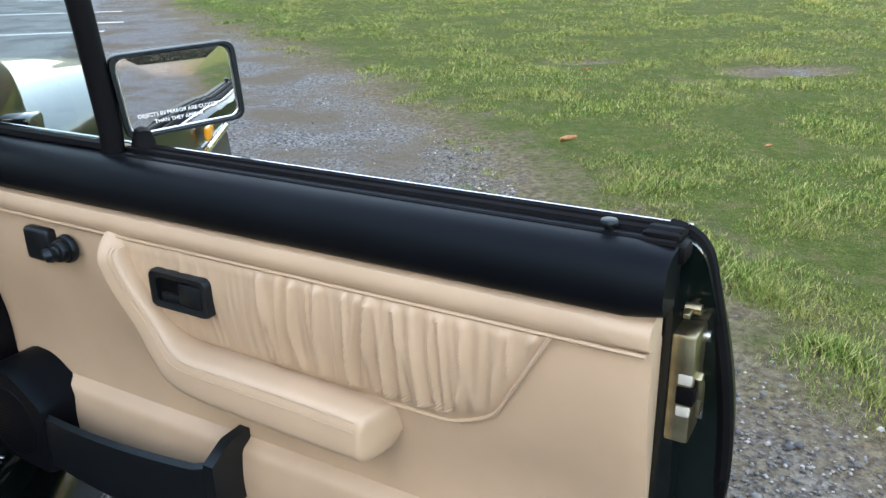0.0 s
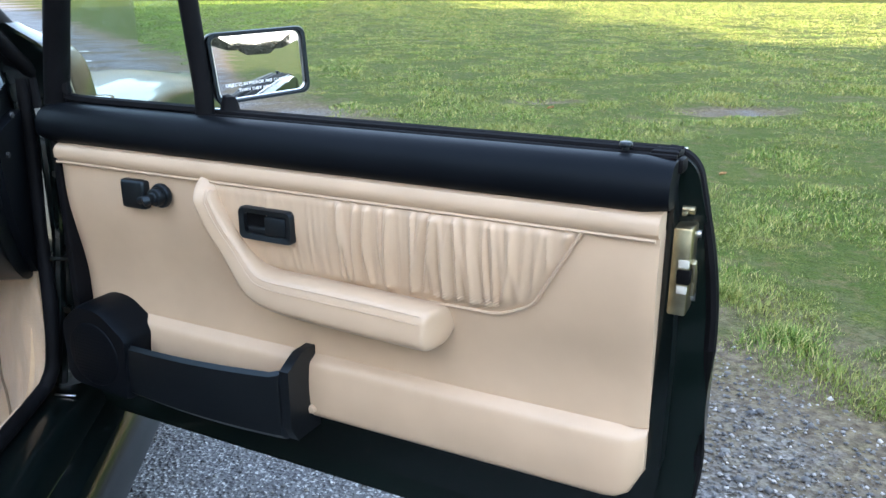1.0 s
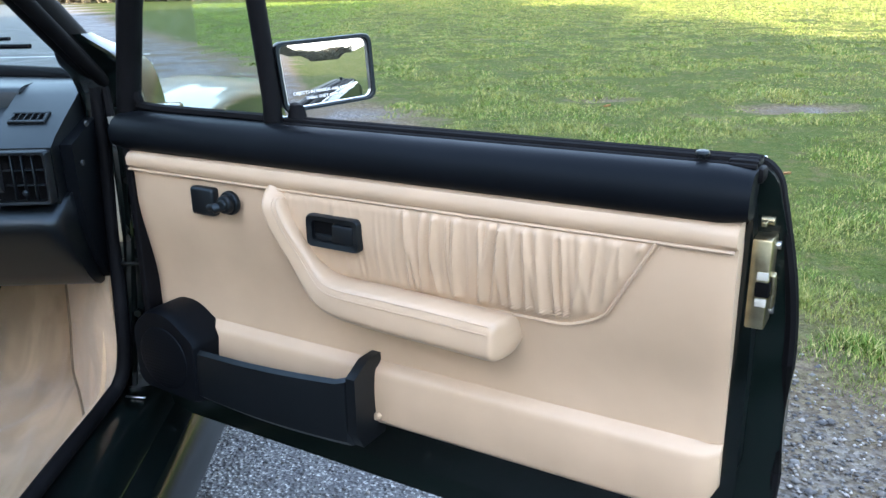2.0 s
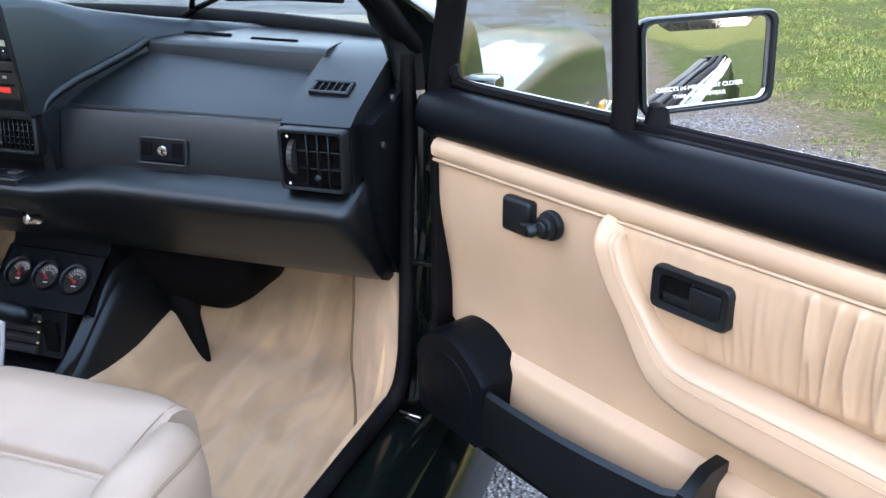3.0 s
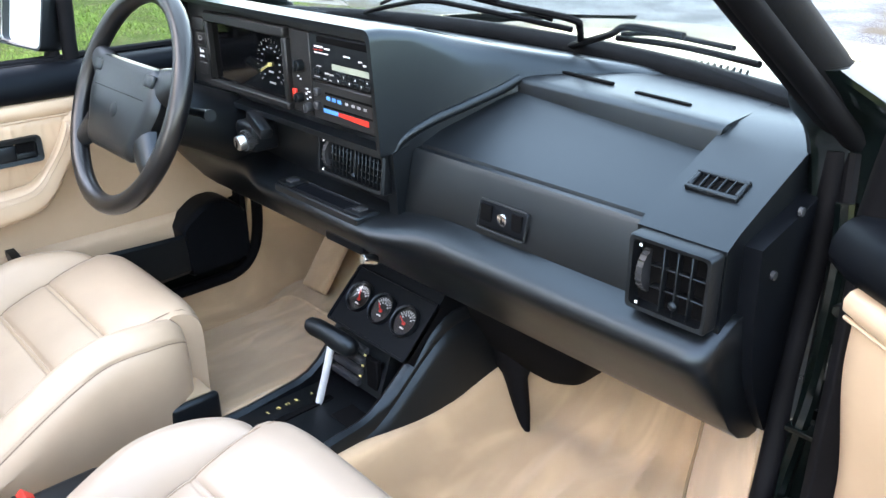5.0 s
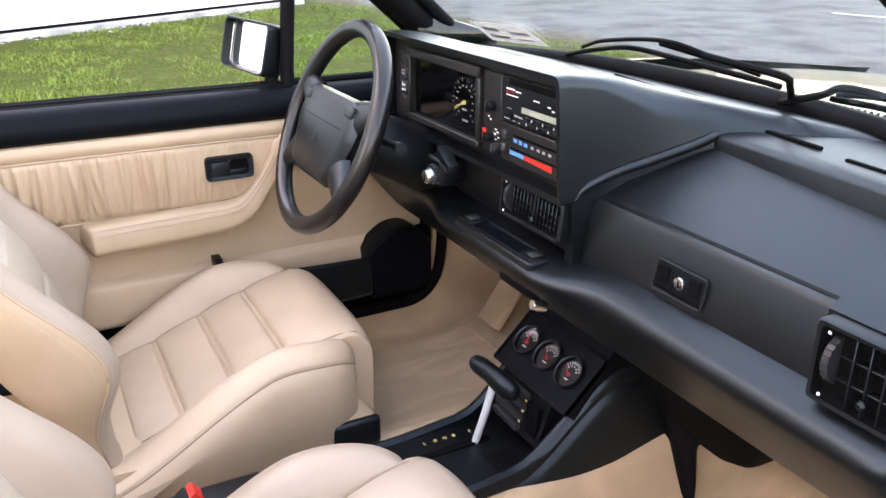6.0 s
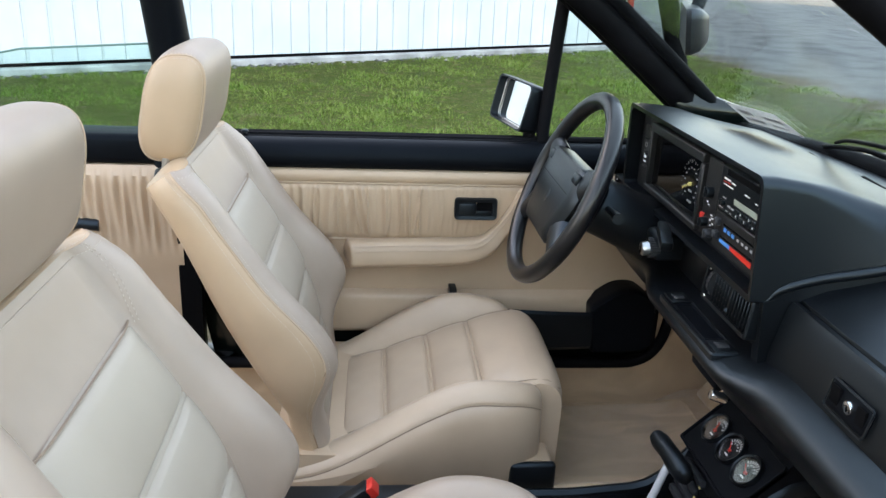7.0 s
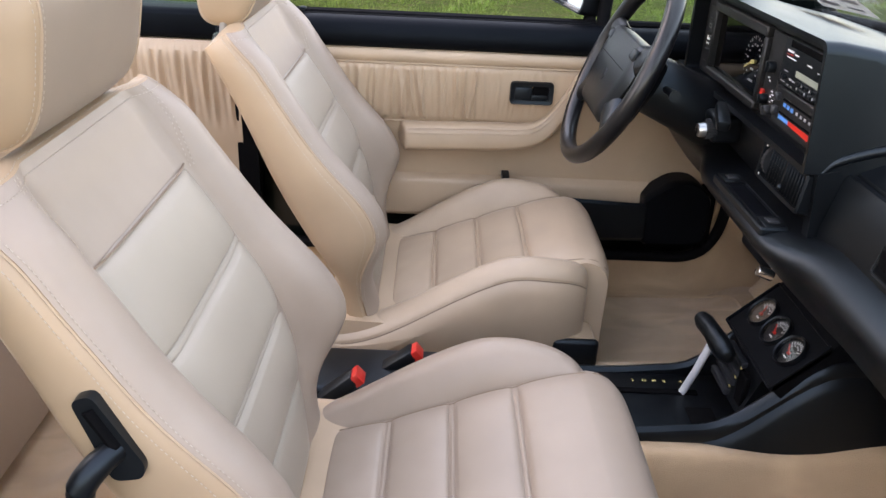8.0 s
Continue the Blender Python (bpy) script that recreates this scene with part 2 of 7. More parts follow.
# ---- the car and its doors ----
car = thing("convertible_car", "dark green convertible car with its roof down and one door open", "car", pose(0, 0, 0))
body = car


def panel_w(z):
    """How far out the beige card of a door lies at a height."""
    return lerp(0.024, 0.0, step(0.56, 0.74, z))


def car_door(side, m, label, mirror_up=0.8):
    """A whole door in its own frame: along it to the rear, outwards, up. side is -1 for the mirrored twin."""
    q = lambda u, w, z: (u, side * w, z)  # noqa: E731

    # pressed steel frame, with the outer skin
    bm = bmesh.new()
    poly = round_poly([(-0.035, 0.345), (0.985, 0.345), (1.003, 0.45), (1.003, 0.70), (0.985, 0.862), (-0.02, 0.862)], [0.03, 0.07, 0.1, 0.2, 0.03, 0.02], 6)
    prism(bm, poly, lambda a, b, t: q(a, t, b), 0.036, 0.080, 0.006)
    d = part("door", bm, M_SHUT, car, label)
    d.matrix_local = m
    bm = bmesh.new()
    outer = round_poly([(-0.05, 0.30), (1.010, 0.30), (1.044, 0.42), (1.044, 0.70), (1.005, 0.866), (-0.03, 0.866)], [0.03, 0.09, 0.1, 0.22, 0.03, 0.02], 8)
    rows = []
    for w, k in ((0.081, 1.0), (0.112, 1.0), (0.120, 0.985)):
        rows.append([q(0.5 + (a - 0.5) * k, w + 0.035 * (1 - ((b - 0.62) / 0.30) ** 2) - 0.03, 0.6 + (b - 0.6) * k) for a, b in outer])
    loft(bm, rows)
    part("outer_skin", bm, M_PAINT, d, "glossy dark green outer skin")
    bm = bmesh.new()
    rim = [q(a * 0.995 + 0.002, 0.082, b) for a, b in outer if a > 0.8]
    tube(bm, rim, 0.008, 8)
    part("weather_seal", bm, M_RUBBER, d)

    # beige card: upper roll, main field and lower roll
    def card(s, t):
        u = lerp(0.003, 0.985, s)
        z = lerp(0.525, 0.782, t)
        w = panel_w(z) - 0.004 * step(0.35, 0.6, s) * (1 - abs(2 * t - 1)) + 0.0012 * noise.noise(Vector((u * 6, z * 6, side)))
        w += 0.006 * (step(0.985, 1.0, s) + step(0.015, 0.0, s))
        return q(u, w, z)
    bm = bmesh.new()
    sheet(bm, card, 60, 26, lambda s, t: q(lerp(0.003, 0.985, s), 0.034, lerp(0.525, 0.782, t)))
    part("door_card", bm, M_VINYL, d)
    bm = bmesh.new()
    rows = []
    for i in range(25):
        u = lerp(0.003, 0.985, i / 24)
        e = 0.0015 * (i in (0, 24))
        rows.append([q(u, w + e * (w < 0), z) for w, z in ((0.03, 0.808 - e), (0.008, 0.811 - e), (-0.005, 0.806 - e), (-0.010, 0.797), (-0.009, 0.786), (-0.003, 0.779 + e), (0.03, 0.779 + e))])
    loft(bm, rows)
    part("top_roll", bm, M_VINYL, d)
    bm = bmesh.new()
    prism(bm, round_poly([(-0.012, 0.040), (-0.012, 0.0), (0.002, 0.0), (0.002, 0.040)], 0.003, 3), lambda a, b, t: q(a, b, t), 0.37, 0.812)
    part("edge_strip", bm, M_RUBBER, d, "black rubber strip along the hinge edge")
    bm = bmesh.new()
    tube(bm, [q(lerp(0.004, 0.982, i / 40), -0.0045, 0.7785) for i in range(41)], 0.0024, 6)
    part("piping", bm, M_VINYL, d)

    def lower(s, t):
        lo = 0.418 + 0.045 * (1 - math.sqrt(max(0.0, 1 - max(0.0, (s - 0.950) / 0.050) ** 2)))
        u, z = lerp(0.02, 0.985, s), lerp(lo, 0.528, t)
        w = 0.030 - 0.020 * step(0.0, 0.08, t) * (1 - 0.9 * step(0.86, 1.0, t)) - 0.006 * math.sin(math.pi * t)
        w += 0.016 * step(0.972, 1.0, s) ** 1.5
        return q(u, w, z)
    bm = bmesh.new()
    sheet(bm, lower, 60, 18, lambda s, t: q(lerp(0.02, 0.985, s), 0.0345, lower(s, t)[2]))
    part("lower_card", bm, M_VINYL, d)
    bm = bmesh.new()
    cyl(bm, q(0.487, 0.016, 0.440), q(0.487, 0.000, 0.440), 0.008, 0.006, 16, 0.0015)
    part("card_button", bm, M_VINYL, d)

    # gathered insert
    rnd = random.Random(11)
    folds = []
    for k in range(54):
        c = 0.335 + 0.56 * (k + rnd.uniform(-0.4, 0.4)) / 54
        folds.append((c, rnd.uniform(-0.014, 0.014), rnd.uniform(0.0024, 0.0055), rnd.uniform(0.20, 1.0), rnd.uniform(0, 6.3)))

    def insert_end(t):
        return lerp(0.822, 0.893, t) - 0.034 * max(0.0, 1 - t / 0.24) ** 2

    def gather(s, t):
        z = lerp(0.652, 0.7765, t)
        u = lerp(lerp(0.378, 0.322, t), insert_end(t), s)
        h = 0.0
        for c, lean, wide, amp, ph in folds:
            x = u - c - lean * (t - 0.5) - 0.004 * math.sin(3 * t + ph)
            fade = (0.45 + 0.55 * math.sin(math.pi * min(max(0.15 + 0.8 * (t + 0.15 * math.sin(ph)), 0), 1)) ** 0.7)
            h += amp * fade * math.exp(-(x / wide) ** 2)
        flat = step(0.0, 0.02, s) * step(0.0, 0.014, insert_end(t) - u) * step(0.0, 0.10, t) * step(1.0, 0.94, t) * step(0.0, 0.03, (t - 0.02) * 0.12 + max(0.0, 0.80 - u))
        calm = lerp(0.18, 1.0, step(0.49, 0.60, u))
        return q(u, panel_w(z) - 0.0035 - (0.0022 + 0.0080 * h * calm) * flat, z)
    bm = bmesh.new()
    sheet(bm, gather, 300, 30, lambda s, t: q(lerp(lerp(0.378, 0.322, t), insert_end(t), s), 0.03, lerp(0.652, 0.7765, t)))
    part("gathered_insert", bm, M_VINYL, d, "gathered beige leather insert")
    bm = bmesh.new()
    side_way = [(insert_end(1 - i / 16) + 0.003, lerp(0.777, 0.652, i / 16)) for i in range(17)]
    way = [q(u, panel_w(z) - 0.0055, z) for u, z in side_way] + [q(lerp(0.775, 0.42, i / 12), panel_w(0.650) - 0.0055, 0.650) for i in range(13)]
    tube(bm, way, 0.0022, 6)
    tube(bm, [q(lerp(0.382, 0.322, i / 6), panel_w(lerp(0.652, 0.777, i / 6)) - 0.003, lerp(0.652, 0.777, i / 6)) for i in range(7)], 0.002, 6)
    part("insert_piping", bm, M_VINYL, d)
    bm = bmesh.new()
    stitches(bm, [q(u + 0.005, panel_w(z) - 0.0062, z - 0.002) for u, z in side_way], 0.004, 0.003, 0.0006)
    part("stitching", bm, M_SEAM, d)

    # pull and armrest in one swept cushion
    way = spline([(0.335, 0.783), (0.329, 0.766), (0.345, 0.728), (0.374, 0.682), (0.402, 0.650), (0.440, 0.634), (0.52, 0.629), (0.62, 0.626), (0.70, 0.623), (0.722, 0.622)], 7)
    bm = bmesh.new()
    rings = []
    n = len(way)
    for i, p in enumerate(way):
        a, b = way[max(i - 1, 0)], way[min(i + 1, n - 1)]
        t = (b - a).normalized()
        nrm = Vector((-t.y, t.x))
        f = i / (n - 1)
        half = lerp(0.0165, 0.029, step(0.25, 0.72, f)) * {0: 0.7, 1: 0.88, n - 1: 0.30, n - 2: 0.62, n - 3: 0.79, n - 4: 0.89, n - 5: 0.95, n - 6: 0.985}.get(i, 1.0)
        deep = lerp(0.034, 0.062, step(0.30, 0.62, f)) * lerp(0.12, 1.0, step(0.0, 0.16, f)) * {n - 1: 0.72, n - 2: 0.84, n - 3: 0.91, n - 4: 0.95, n - 5: 0.98}.get(i, 1.0)
        skew = 0.012 * step(0.62, 1.0, f)
        base = panel_w(p.y) + 0.004
        ring = []
        for k in range(20):
            an = 2 * math.pi * k / 20
            c, s_ = math.cos(an), math.sin(an)
            sq = lambda v: math.copysign(abs(v) ** 0.62, v)  # noqa: E731
            o = p + nrm * (half * sq(s_))
            ring.append(q(o.x - skew * (0.5 - 0.5 * sq(c)) ** 1.6, base - deep * (0.5 - 0.5 * sq(c)) - 0.004 * (s_ < -0.3), o.y))
        rings.append(ring)
    loft(bm, rings)
    arm = part("armrest", bm, M_VINYL, d, "padded beige leather armrest and pull", 85)
    for off, dep in ((0.80, 0.965), (0.42, 1.008)):
        bm = bmesh.new()
        line = []
        for i, p in enumerate(way[6:-6]):
            f = (i + 6) / (n - 1)
            a, b = way[i + 5], way[min(i + 7, n - 1)]
            t = (b - a).normalized()
            half = lerp(0.0165, 0.029, step(0.25, 0.72, f))
            deep = lerp(0.034, 0.062, step(0.30, 0.62, f)) * lerp(0.12, 1.0, step(0.0, 0.16, f))
            o = p + Vector((-t.y, t.x)) * half * off
            line.append(q(o.x - 0.012 * step(0.62, 1.0, f) * dep ** 1.6, panel_w(p.y) + 0.004 - deep * dep, o.y))
        tube(bm, line, 0.0008, 6)
        part("armrest_seam", bm, M_SEAM, arm)

    # release handle
    h = bmesh.new()
    z0, z1, u0, u1 = 0.703, 0.752, 0.388, 0.482
    ringp = round_poly([(u0, z0), (u1, z0), (u1, z1), (u0, z1)], 0.010, 5)
    inn = round_poly([(u0 + 0.010, z0 + 0.009), (u1 - 0.010, z0 + 0.009), (u1 - 0.010, z1 - 0.009), (u0 + 0.010, z1 - 0.009)], 0.007, 5)
    rows = [[q(a, 0.012, b) for a, b in ringp], [q(a, -0.013, b) for a, b in ringp]]
    rows.append([q(lerp(a, 0.435, 0.03), -0.016, lerp(b, 0.7275, 0.06)) for a, b in ringp])
    rows.append([q(a, -0.014, b) for a, b in inn])
    rows.append([q(a, -0.0075, b) for a, b in inn])
    loft(h, rows)
    bez = part("release_handle", h, M_PLASTIC, d, "black plastic release handle in its bezel")
    bm = bmesh.new()
    rbox(bm, q(0.453, -0.011, 0.7265), (0.038, 0.008, 0.029), 0.0035)
    rbox(bm, q(0.420, -0.0095, 0.7175), (0.036, 0.004, 0.011), 0.0015)
    part("handle_lever", bm, M_PLASTIC, bez)
    bm = bmesh.new()
    rbox(bm, q(0.416, -0.0076, 0.7325), (0.034, 0.0012, 0.020), 0)
    part("handle_recess", bm, M_DARK, bez)

    # window winder: square plate, arm and knob
    bm = bmesh.new()
    rbox(bm, q(0.178, -0.006, 0.744), (0.050, 0.018, 0.046), 0.006, 3)
    part("window_winder", bm, M_PLASTIC, d, "black window winder folded flat")
    bm = bmesh.new()
    tube(bm, [q(0.196, -0.016, 0.737), q(0.213, -0.019, 0.741), q(0.228, -0.020, 0.746)], [0.006, 0.005, 0.007], 10)
    part("winder_arm", bm, M_PLASTIC, d)
    bm = bmesh.new()
    cyl(bm, q(0.236, -0.006, 0.748), q(0.236, -0.016, 0.748), 0.0195, 0.0185, 28, 0.003)
    cyl(bm, q(0.236, -0.014, 0.748), q(0.236, -0.027, 0.748), 0.0150, 0.0140, 28, 0.003)
    cyl(bm, q(0.236, -0.026, 0.748), q(0.236, -0.030, 0.748), 0.0090, 0.0080, 24, 0.0015)
    cyl(bm, q(0.231, -0.020, 0.746), q(0.221, -0.034, 0.741), 0.0070, 0.0085, 18, 0.003)
    part("winder_knob", bm, M_PLASTIC, d)

    # black padded top of the door
    bm = bmesh.new()
    prof = ((0.036, 0.806), (0.004, 0.808), (-0.006, 0.815), (-0.010, 0.826), (-0.008, 0.842), (0.0, 0.857), (0.010, 0.865), (0.024, 0.869), (0.050, 0.869), (0.052, 0.845))
    rows = []
    for i in range(31):
        u = lerp(-0.038, 0.992, i / 30)
        k = 0.86 if i in (0, 30) else 1.0
        rows.append([q(u, 0.03 + (w - 0.03) * k, 0.838 + (z - 0.838) * k) for w, z in prof])
    loft(bm, rows)
    part("top_pad", bm, M_PAD, d, "black padded door top")
    for w, z, r in ((0.034, 0.867, 0.004), (0.054, 0.869, 0.006), (0.071, 0.869, 0.006)):
        bm = bmesh.new()
        tube(bm, [q(lerp(0.30, 0.99, i / 20), w, z) for i in range(21)], r, 8)
        part("window_seal", bm, M_RUBBER, d)
    bm = bmesh.new()
    tube(bm, [q(lerp(-0.02, 0.992, i / 20), 0.084, 0.8695) for i in range(21)], 0.0020, 8)
    part("waist_trim", bm, M_CHROME, d, "bright waist trim strip")
    bm = bmesh.new()
    cyl(bm, q(0.930, 0.038, 0.858), q(0.930, 0.038, 0.877), 0.0042, 0.0042, 14)
    cyl(bm, q(0.930, 0.038, 0.874), q(0.930, 0.038, 0.881), 0.0085, 0.0075, 18, 0.0025)
    part("lock_button", bm, M_PLASTIC, d)
    bm = bmesh.new()
    rbox(bm, q(0.974, 0.058, 0.868), (0.034, 0.032, 0.010), 0.004)
    rbox(bm, q(0.990, 0.050, 0.857), (0.016, 0.028, 0.018), 0.005)
    part("end_cap", bm, M_RUBBER, d, "rubber end cap of the waist seal")

    # latch on the rear face
    bm = bmesh.new()
    rbox(bm, q(1.004, 0.056, 0.733), (0.022, 0.044, 0.108), 0.003)
    rbox(bm, q(1.016, 0.060, 0.715), (0.008, 0.016, 0.032), 0.003)
    part("door_latch", bm, M_BRASS, d, "yellow-zinc plated steel latch")
    bm = bmesh.new()
    rbox(bm, q(1.008, 0.037, 0.744), (0.013, 0.008, 0.011), 0.002)
    part("latch_bush", bm, M_WHITE, d, "white plastic bush")
    bm = bmesh.new()
    rbox(bm, q(1.008, 0.037, 0.712), (0.013, 0.008, 0.011), 0.002)
    part("latch_bush", bm, M_WHITE, d, "white plastic bush")
    bm = bmesh.new()
    rbox(bm, q(1.009, 0.038, 0.728), (0.016, 0.012, 0.018), 0.002)
    part("latch_mouth", bm, M_DARK, d)
    bm = bmesh.new()
    rbox(bm, (0, 0, 0), (0.007, 0.010, 0.034), 0.002, 2, Matrix.Translation(q(1.0175, 0.052, 0.730)) @ pose(0, 0, 0, 24 * side))
    part("latch_fork", bm, M_BRASS, d)
    for w, z in ((0.050, 0.738), (0.072, 0.772), (0.070, 0.693)):
        bm = bmesh.new()
        cyl(bm, q(1.012, w, z), q(1.019, w, z), 0.005, n=14)
        part("latch_screw", bm, M_STEEL, d)
    bm = bmesh.new()
    cyl(bm, q(0.998, 0.055, 0.804), q(1.012, 0.055, 0.804), 0.005, n=14)
    rbox(bm, q(1.003, 0.055, 0.803), (0.006, 0.034, 0.005), 0.001)
    part("striker_bolt", bm, M_BRASS, d)
    bm = bmesh.new()
    rbox(bm, q(0.78, 0.050, 0.398), (0.22, 0.014, 0.014), 0.004)
    part("door_reflector", bm, mat("smoked_green_lens", (0.05, 0.10, 0.08), 0.2, var=0.1, coat=0.8), d, "smoked lens on the door's lower edge")

    # map pocket with loudspeaker pod
    bm = bmesh.new()
    pod = round_poly([(0.012, 0.402), (0.156, 0.395), (0.163, 0.503), (0.155, 0.514), (0.104, 0.550), (0.056, 0.552), (0.012, 0.518)], [0.03, 0.008, 0.006, 0.012, 0.02, 0.02, 0.02], 5)
    rows = []
    for w, k in ((0.032, 1.0), (-0.024, 1.0), (-0.040, 0.985), (-0.048, 0.94)):
        rows.append([q(0.080 + (a - 0.080) * k, w, 0.47 + (b - 0.47) * k) for a, b in pod])
    loft(bm, rows)
    part("map_pocket", bm, M_PAD, d, "black plastic map pocket with loudspeaker pod")
    bm = bmesh.new()
    cyl(bm, q(0.083, -0.040, 0.466), q(0.083, -0.0495 if side > 0 else -0.0465, 0.466), 0.058 if side > 0 else 0.030, 0.056 if side > 0 else 0.026, 48, 0.002)
    grille = part("speaker_grille", bm, M_PAD, d)
    bm = bmesh.new()
    for i in range(17):
        for j in range(17):
            a, b = 0.083 + (i - 8) * 0.006, 0.466 + (j - 8) * 0.006
            if side > 0 and math.hypot(a - 0.083, b - 0.466) < 0.050:
                cyl(bm, q(a, -0.0488, b), q(a, -0.0497, b), 0.0013, n=6)
    if side > 0:
        part("grille_hole", bm, M_DARK, grille, kind="stuff")
    else:
        bm.free()
    bm = bmesh.new()
    rows = []
    for i in range(21):
        u = lerp(0.150, 0.480, i / 20)
        bulge = -0.042 - 0.010 * math.sin(math.pi * i / 20)
        top = lerp(0.494, 0.514, i / 20) + 0.020 * step(0.93, 1.0, i / 20)
        e = 0.030 * step(0.93, 1.0, i / 20) ** 2
        rows.append([q(u, w, z) for w, z in ((0.030, 0.402), (bulge + 0.012 + e, 0.400), (bulge + e, 0.412), (bulge - 0.002 + e, 0.46), (bulge + e, top - 0.006), (bulge + 0.006 + e, top), (bulge + 0.010 + e, top - 0.006), (bulge + 0.012 + e, 0.43), (0.028, 0.43))])
    loft(bm, rows)
    part("pocket_wall", bm, M_PLASTIC, d)
    bm = bmesh.new()
    endp = [(0.03, 0.402), (-0.028, 0.402), (-0.044, 0.43), (-0.044, 0.520), (-0.010, 0.538), (0.03, 0.538)]
    prism(bm, endp, lambda a, b, t: q(t, a, b), 0.468, 0.484, 0.004)
    part("pocket_end", bm, M_PLASTIC, d)

    # quarter light: front leg, rear post, top rail, pane
    bm = bmesh.new()
    tube(bm, [q(0.291, 0.040, 0.855), q(0.290, 0.042, 0.90), q(0.281, 0.036, 1.03), q(0.262, 0.020, 1.30)], 0.0145, 12, up=(0, 1, 0))
    tube(bm, [q(-0.040, 0.045, 0.850), q(-0.031, 0.044, 0.90), q(0.007, 0.034, 1.03), q(0.092, 0.020, 1.30)], 0.021, 12, up=(0, 1, 0))
    tube(bm, [q(0.080, 0.020, 1.30), q(0.27, 0.020, 1.30)], 0.017, 10)
    part("quarter_light", bm, M_RUBBER, d, "black quarter light frame")
    bm = bmesh.new()
    tube(bm, spline([q(0.004, 0.040, 1.02), q(-0.013, 0.044, 0.93), q(-0.012, 0.046, 0.886), q(0.022, 0.046, 0.873), q(0.28, 0.044, 0.872)], 5), 0.009, 8)
    part("quarter_light_seal", bm, M_RUBBER, d)
    bm = bmesh.new()
    c = [q(-0.03, 0.044, 0.868), q(0.29, 0.042, 0.868), q(0.264, 0.02, 1.30), q(0.092, 0.02, 1.30)]
    dy = Vector(q(0, 0.003, 0))
    loft(bm, [[Vector(p) for p in c], [Vector(p) + dy for p in c]])
    pane = part("quarter_light_pane", bm, M_GLASS, d)
    pane.visible_shadow = False

    # wing mirror
    mc = Vector(q(0.336, 0.118, 0.938))
    turn = radians(32 if side > 0 else 20)
    deep_rim = 0.010 if side > 0 else 0.022
    ax, ay = Vector(q(math.sin(turn), math.cos(turn), 0)), Vector((0, 0, 1))
    nn = Vector(q(math.cos(turn), -math.sin(turn), 0.0))
    up = radians(mirror_up)
    ay, nn = ay * math.cos(up) - nn * math.sin(up), nn * math.cos(up) + ay * math.sin(up)

    lean = radians(4.5 if side > 0 else 4)
    ax, ay = ax * math.cos(lean) + ay * math.sin(lean), ay * math.cos(lean) - ax * math.sin(lean)

    def mp(a, b, c_):
        return mc + ax * a + ay * b + nn * c_
    face = round_poly([(-0.075, -0.051), (0.074, -0.050), (0.076, 0.050), (-0.077, 0.053)], 0.015, 6)
    bm = bmesh.new()
    rows = []
    for c_, k in ((-0.055, 0.45), (-0.050, 0.72), (-0.035, 0.92), (-0.012, 1.0), (deep_rim - 0.004, 1.02), (deep_rim, 1.0), (deep_rim, 0.94), (-0.002, 0.918)):
        rows.append([mp(a * k + 0.0 * (k < 0.9), b * (k if k > 0.86 else k), c_) for a, b in face])
    loft(bm, rows)
    housing = part("wing_mirror", bm, M_PLASTIC, d, "black plastic wing mirror")
    bm = bmesh.new()
    curve = 1.3 if side > 0 else 40.0  # convex glass

    def dome(k, low):
        return [mp(a * k, b * k, low + (0.0074 - (a * k) ** 2 - (b * k) ** 2) / (2 * curve)) for a, b in face]
    loft(bm, [dome(0.92, -0.002)] + [dome(0.92 * k, 0.001) for k in (1.0, 0.92, 0.84, 0.76, 0.68, 0.6, 0.5, 0.4, 0.3, 0.2, 0.1, 0.02)])
    part("mirror_glass", bm, M_MIRROR, housing, "mirror glass with a printed warning", 80)
    bm = bmesh.new()
    tube(bm, [mp(a * 0.915, b * 0.905, 0.0032) for a, b in face], 0.0012, 6, closed=True)
    part("glass_rim", bm, M_STEEL, housing, "thin bright rim round the glass")
    bm = bmesh.new()
    base = Vector(q(0.315, 0.068, 0.866))
    tube(bm, [base, base + Vector((0, 0, 0.018)), mp(-0.058, -0.044, -0.018), mp(-0.055, -0.02, -0.022)], [0.017, 0.013, 0.012, 0.014], 14)
    rbox(bm, base, (0.060, 0.024, 0.010), 0.004)
    part("mirror_foot", bm, M_RUBBER, d)
    if side > 0:
        words = (("OBJECTS IN MIRROR ARE CLOSER", -0.0275), ("THAN THEY APPEAR", -0.0365))
        for text, low in words:
            cu = bpy.data.curves.new("warning_print", "FONT")
            cu.body, cu.size, cu.align_x, cu.extrude = text, 0.0066, "CENTER", 0.0001
            ob = new("warning_print", cu)
            cu.materials.append(M_MARK)
            ob.parent = d
            ob.matrix_local = Matrix.Translation(mp(-0.008, low, 0.0039)) @ Matrix((ax, ay, nn)).transposed().to_4x4()

    # hinges and check strap at the front edge
    for z in (0.47, 0.70):
        bm = bmesh.new()
        rbox(bm, q(-0.05, 0.075, z), (0.05, 0.030, 0.055), 0.005)
        cyl(bm, q(-0.075, 0.092, z - 0.034), q(-0.075, 0.092, z + 0.034), 0.010, n=14)
        part("hinge", bm, M_SHUT, d)
    return d


car_door(1, pose(0.728, -0.003, 0, rz=-32.96), "open car door, dark green outside, beige leather and vinyl inside")
car_door(-1, pose(-0.597, 0.065, 0, rz=-90), "closed car door, beige card with black padded top and map pocket", 12.5)

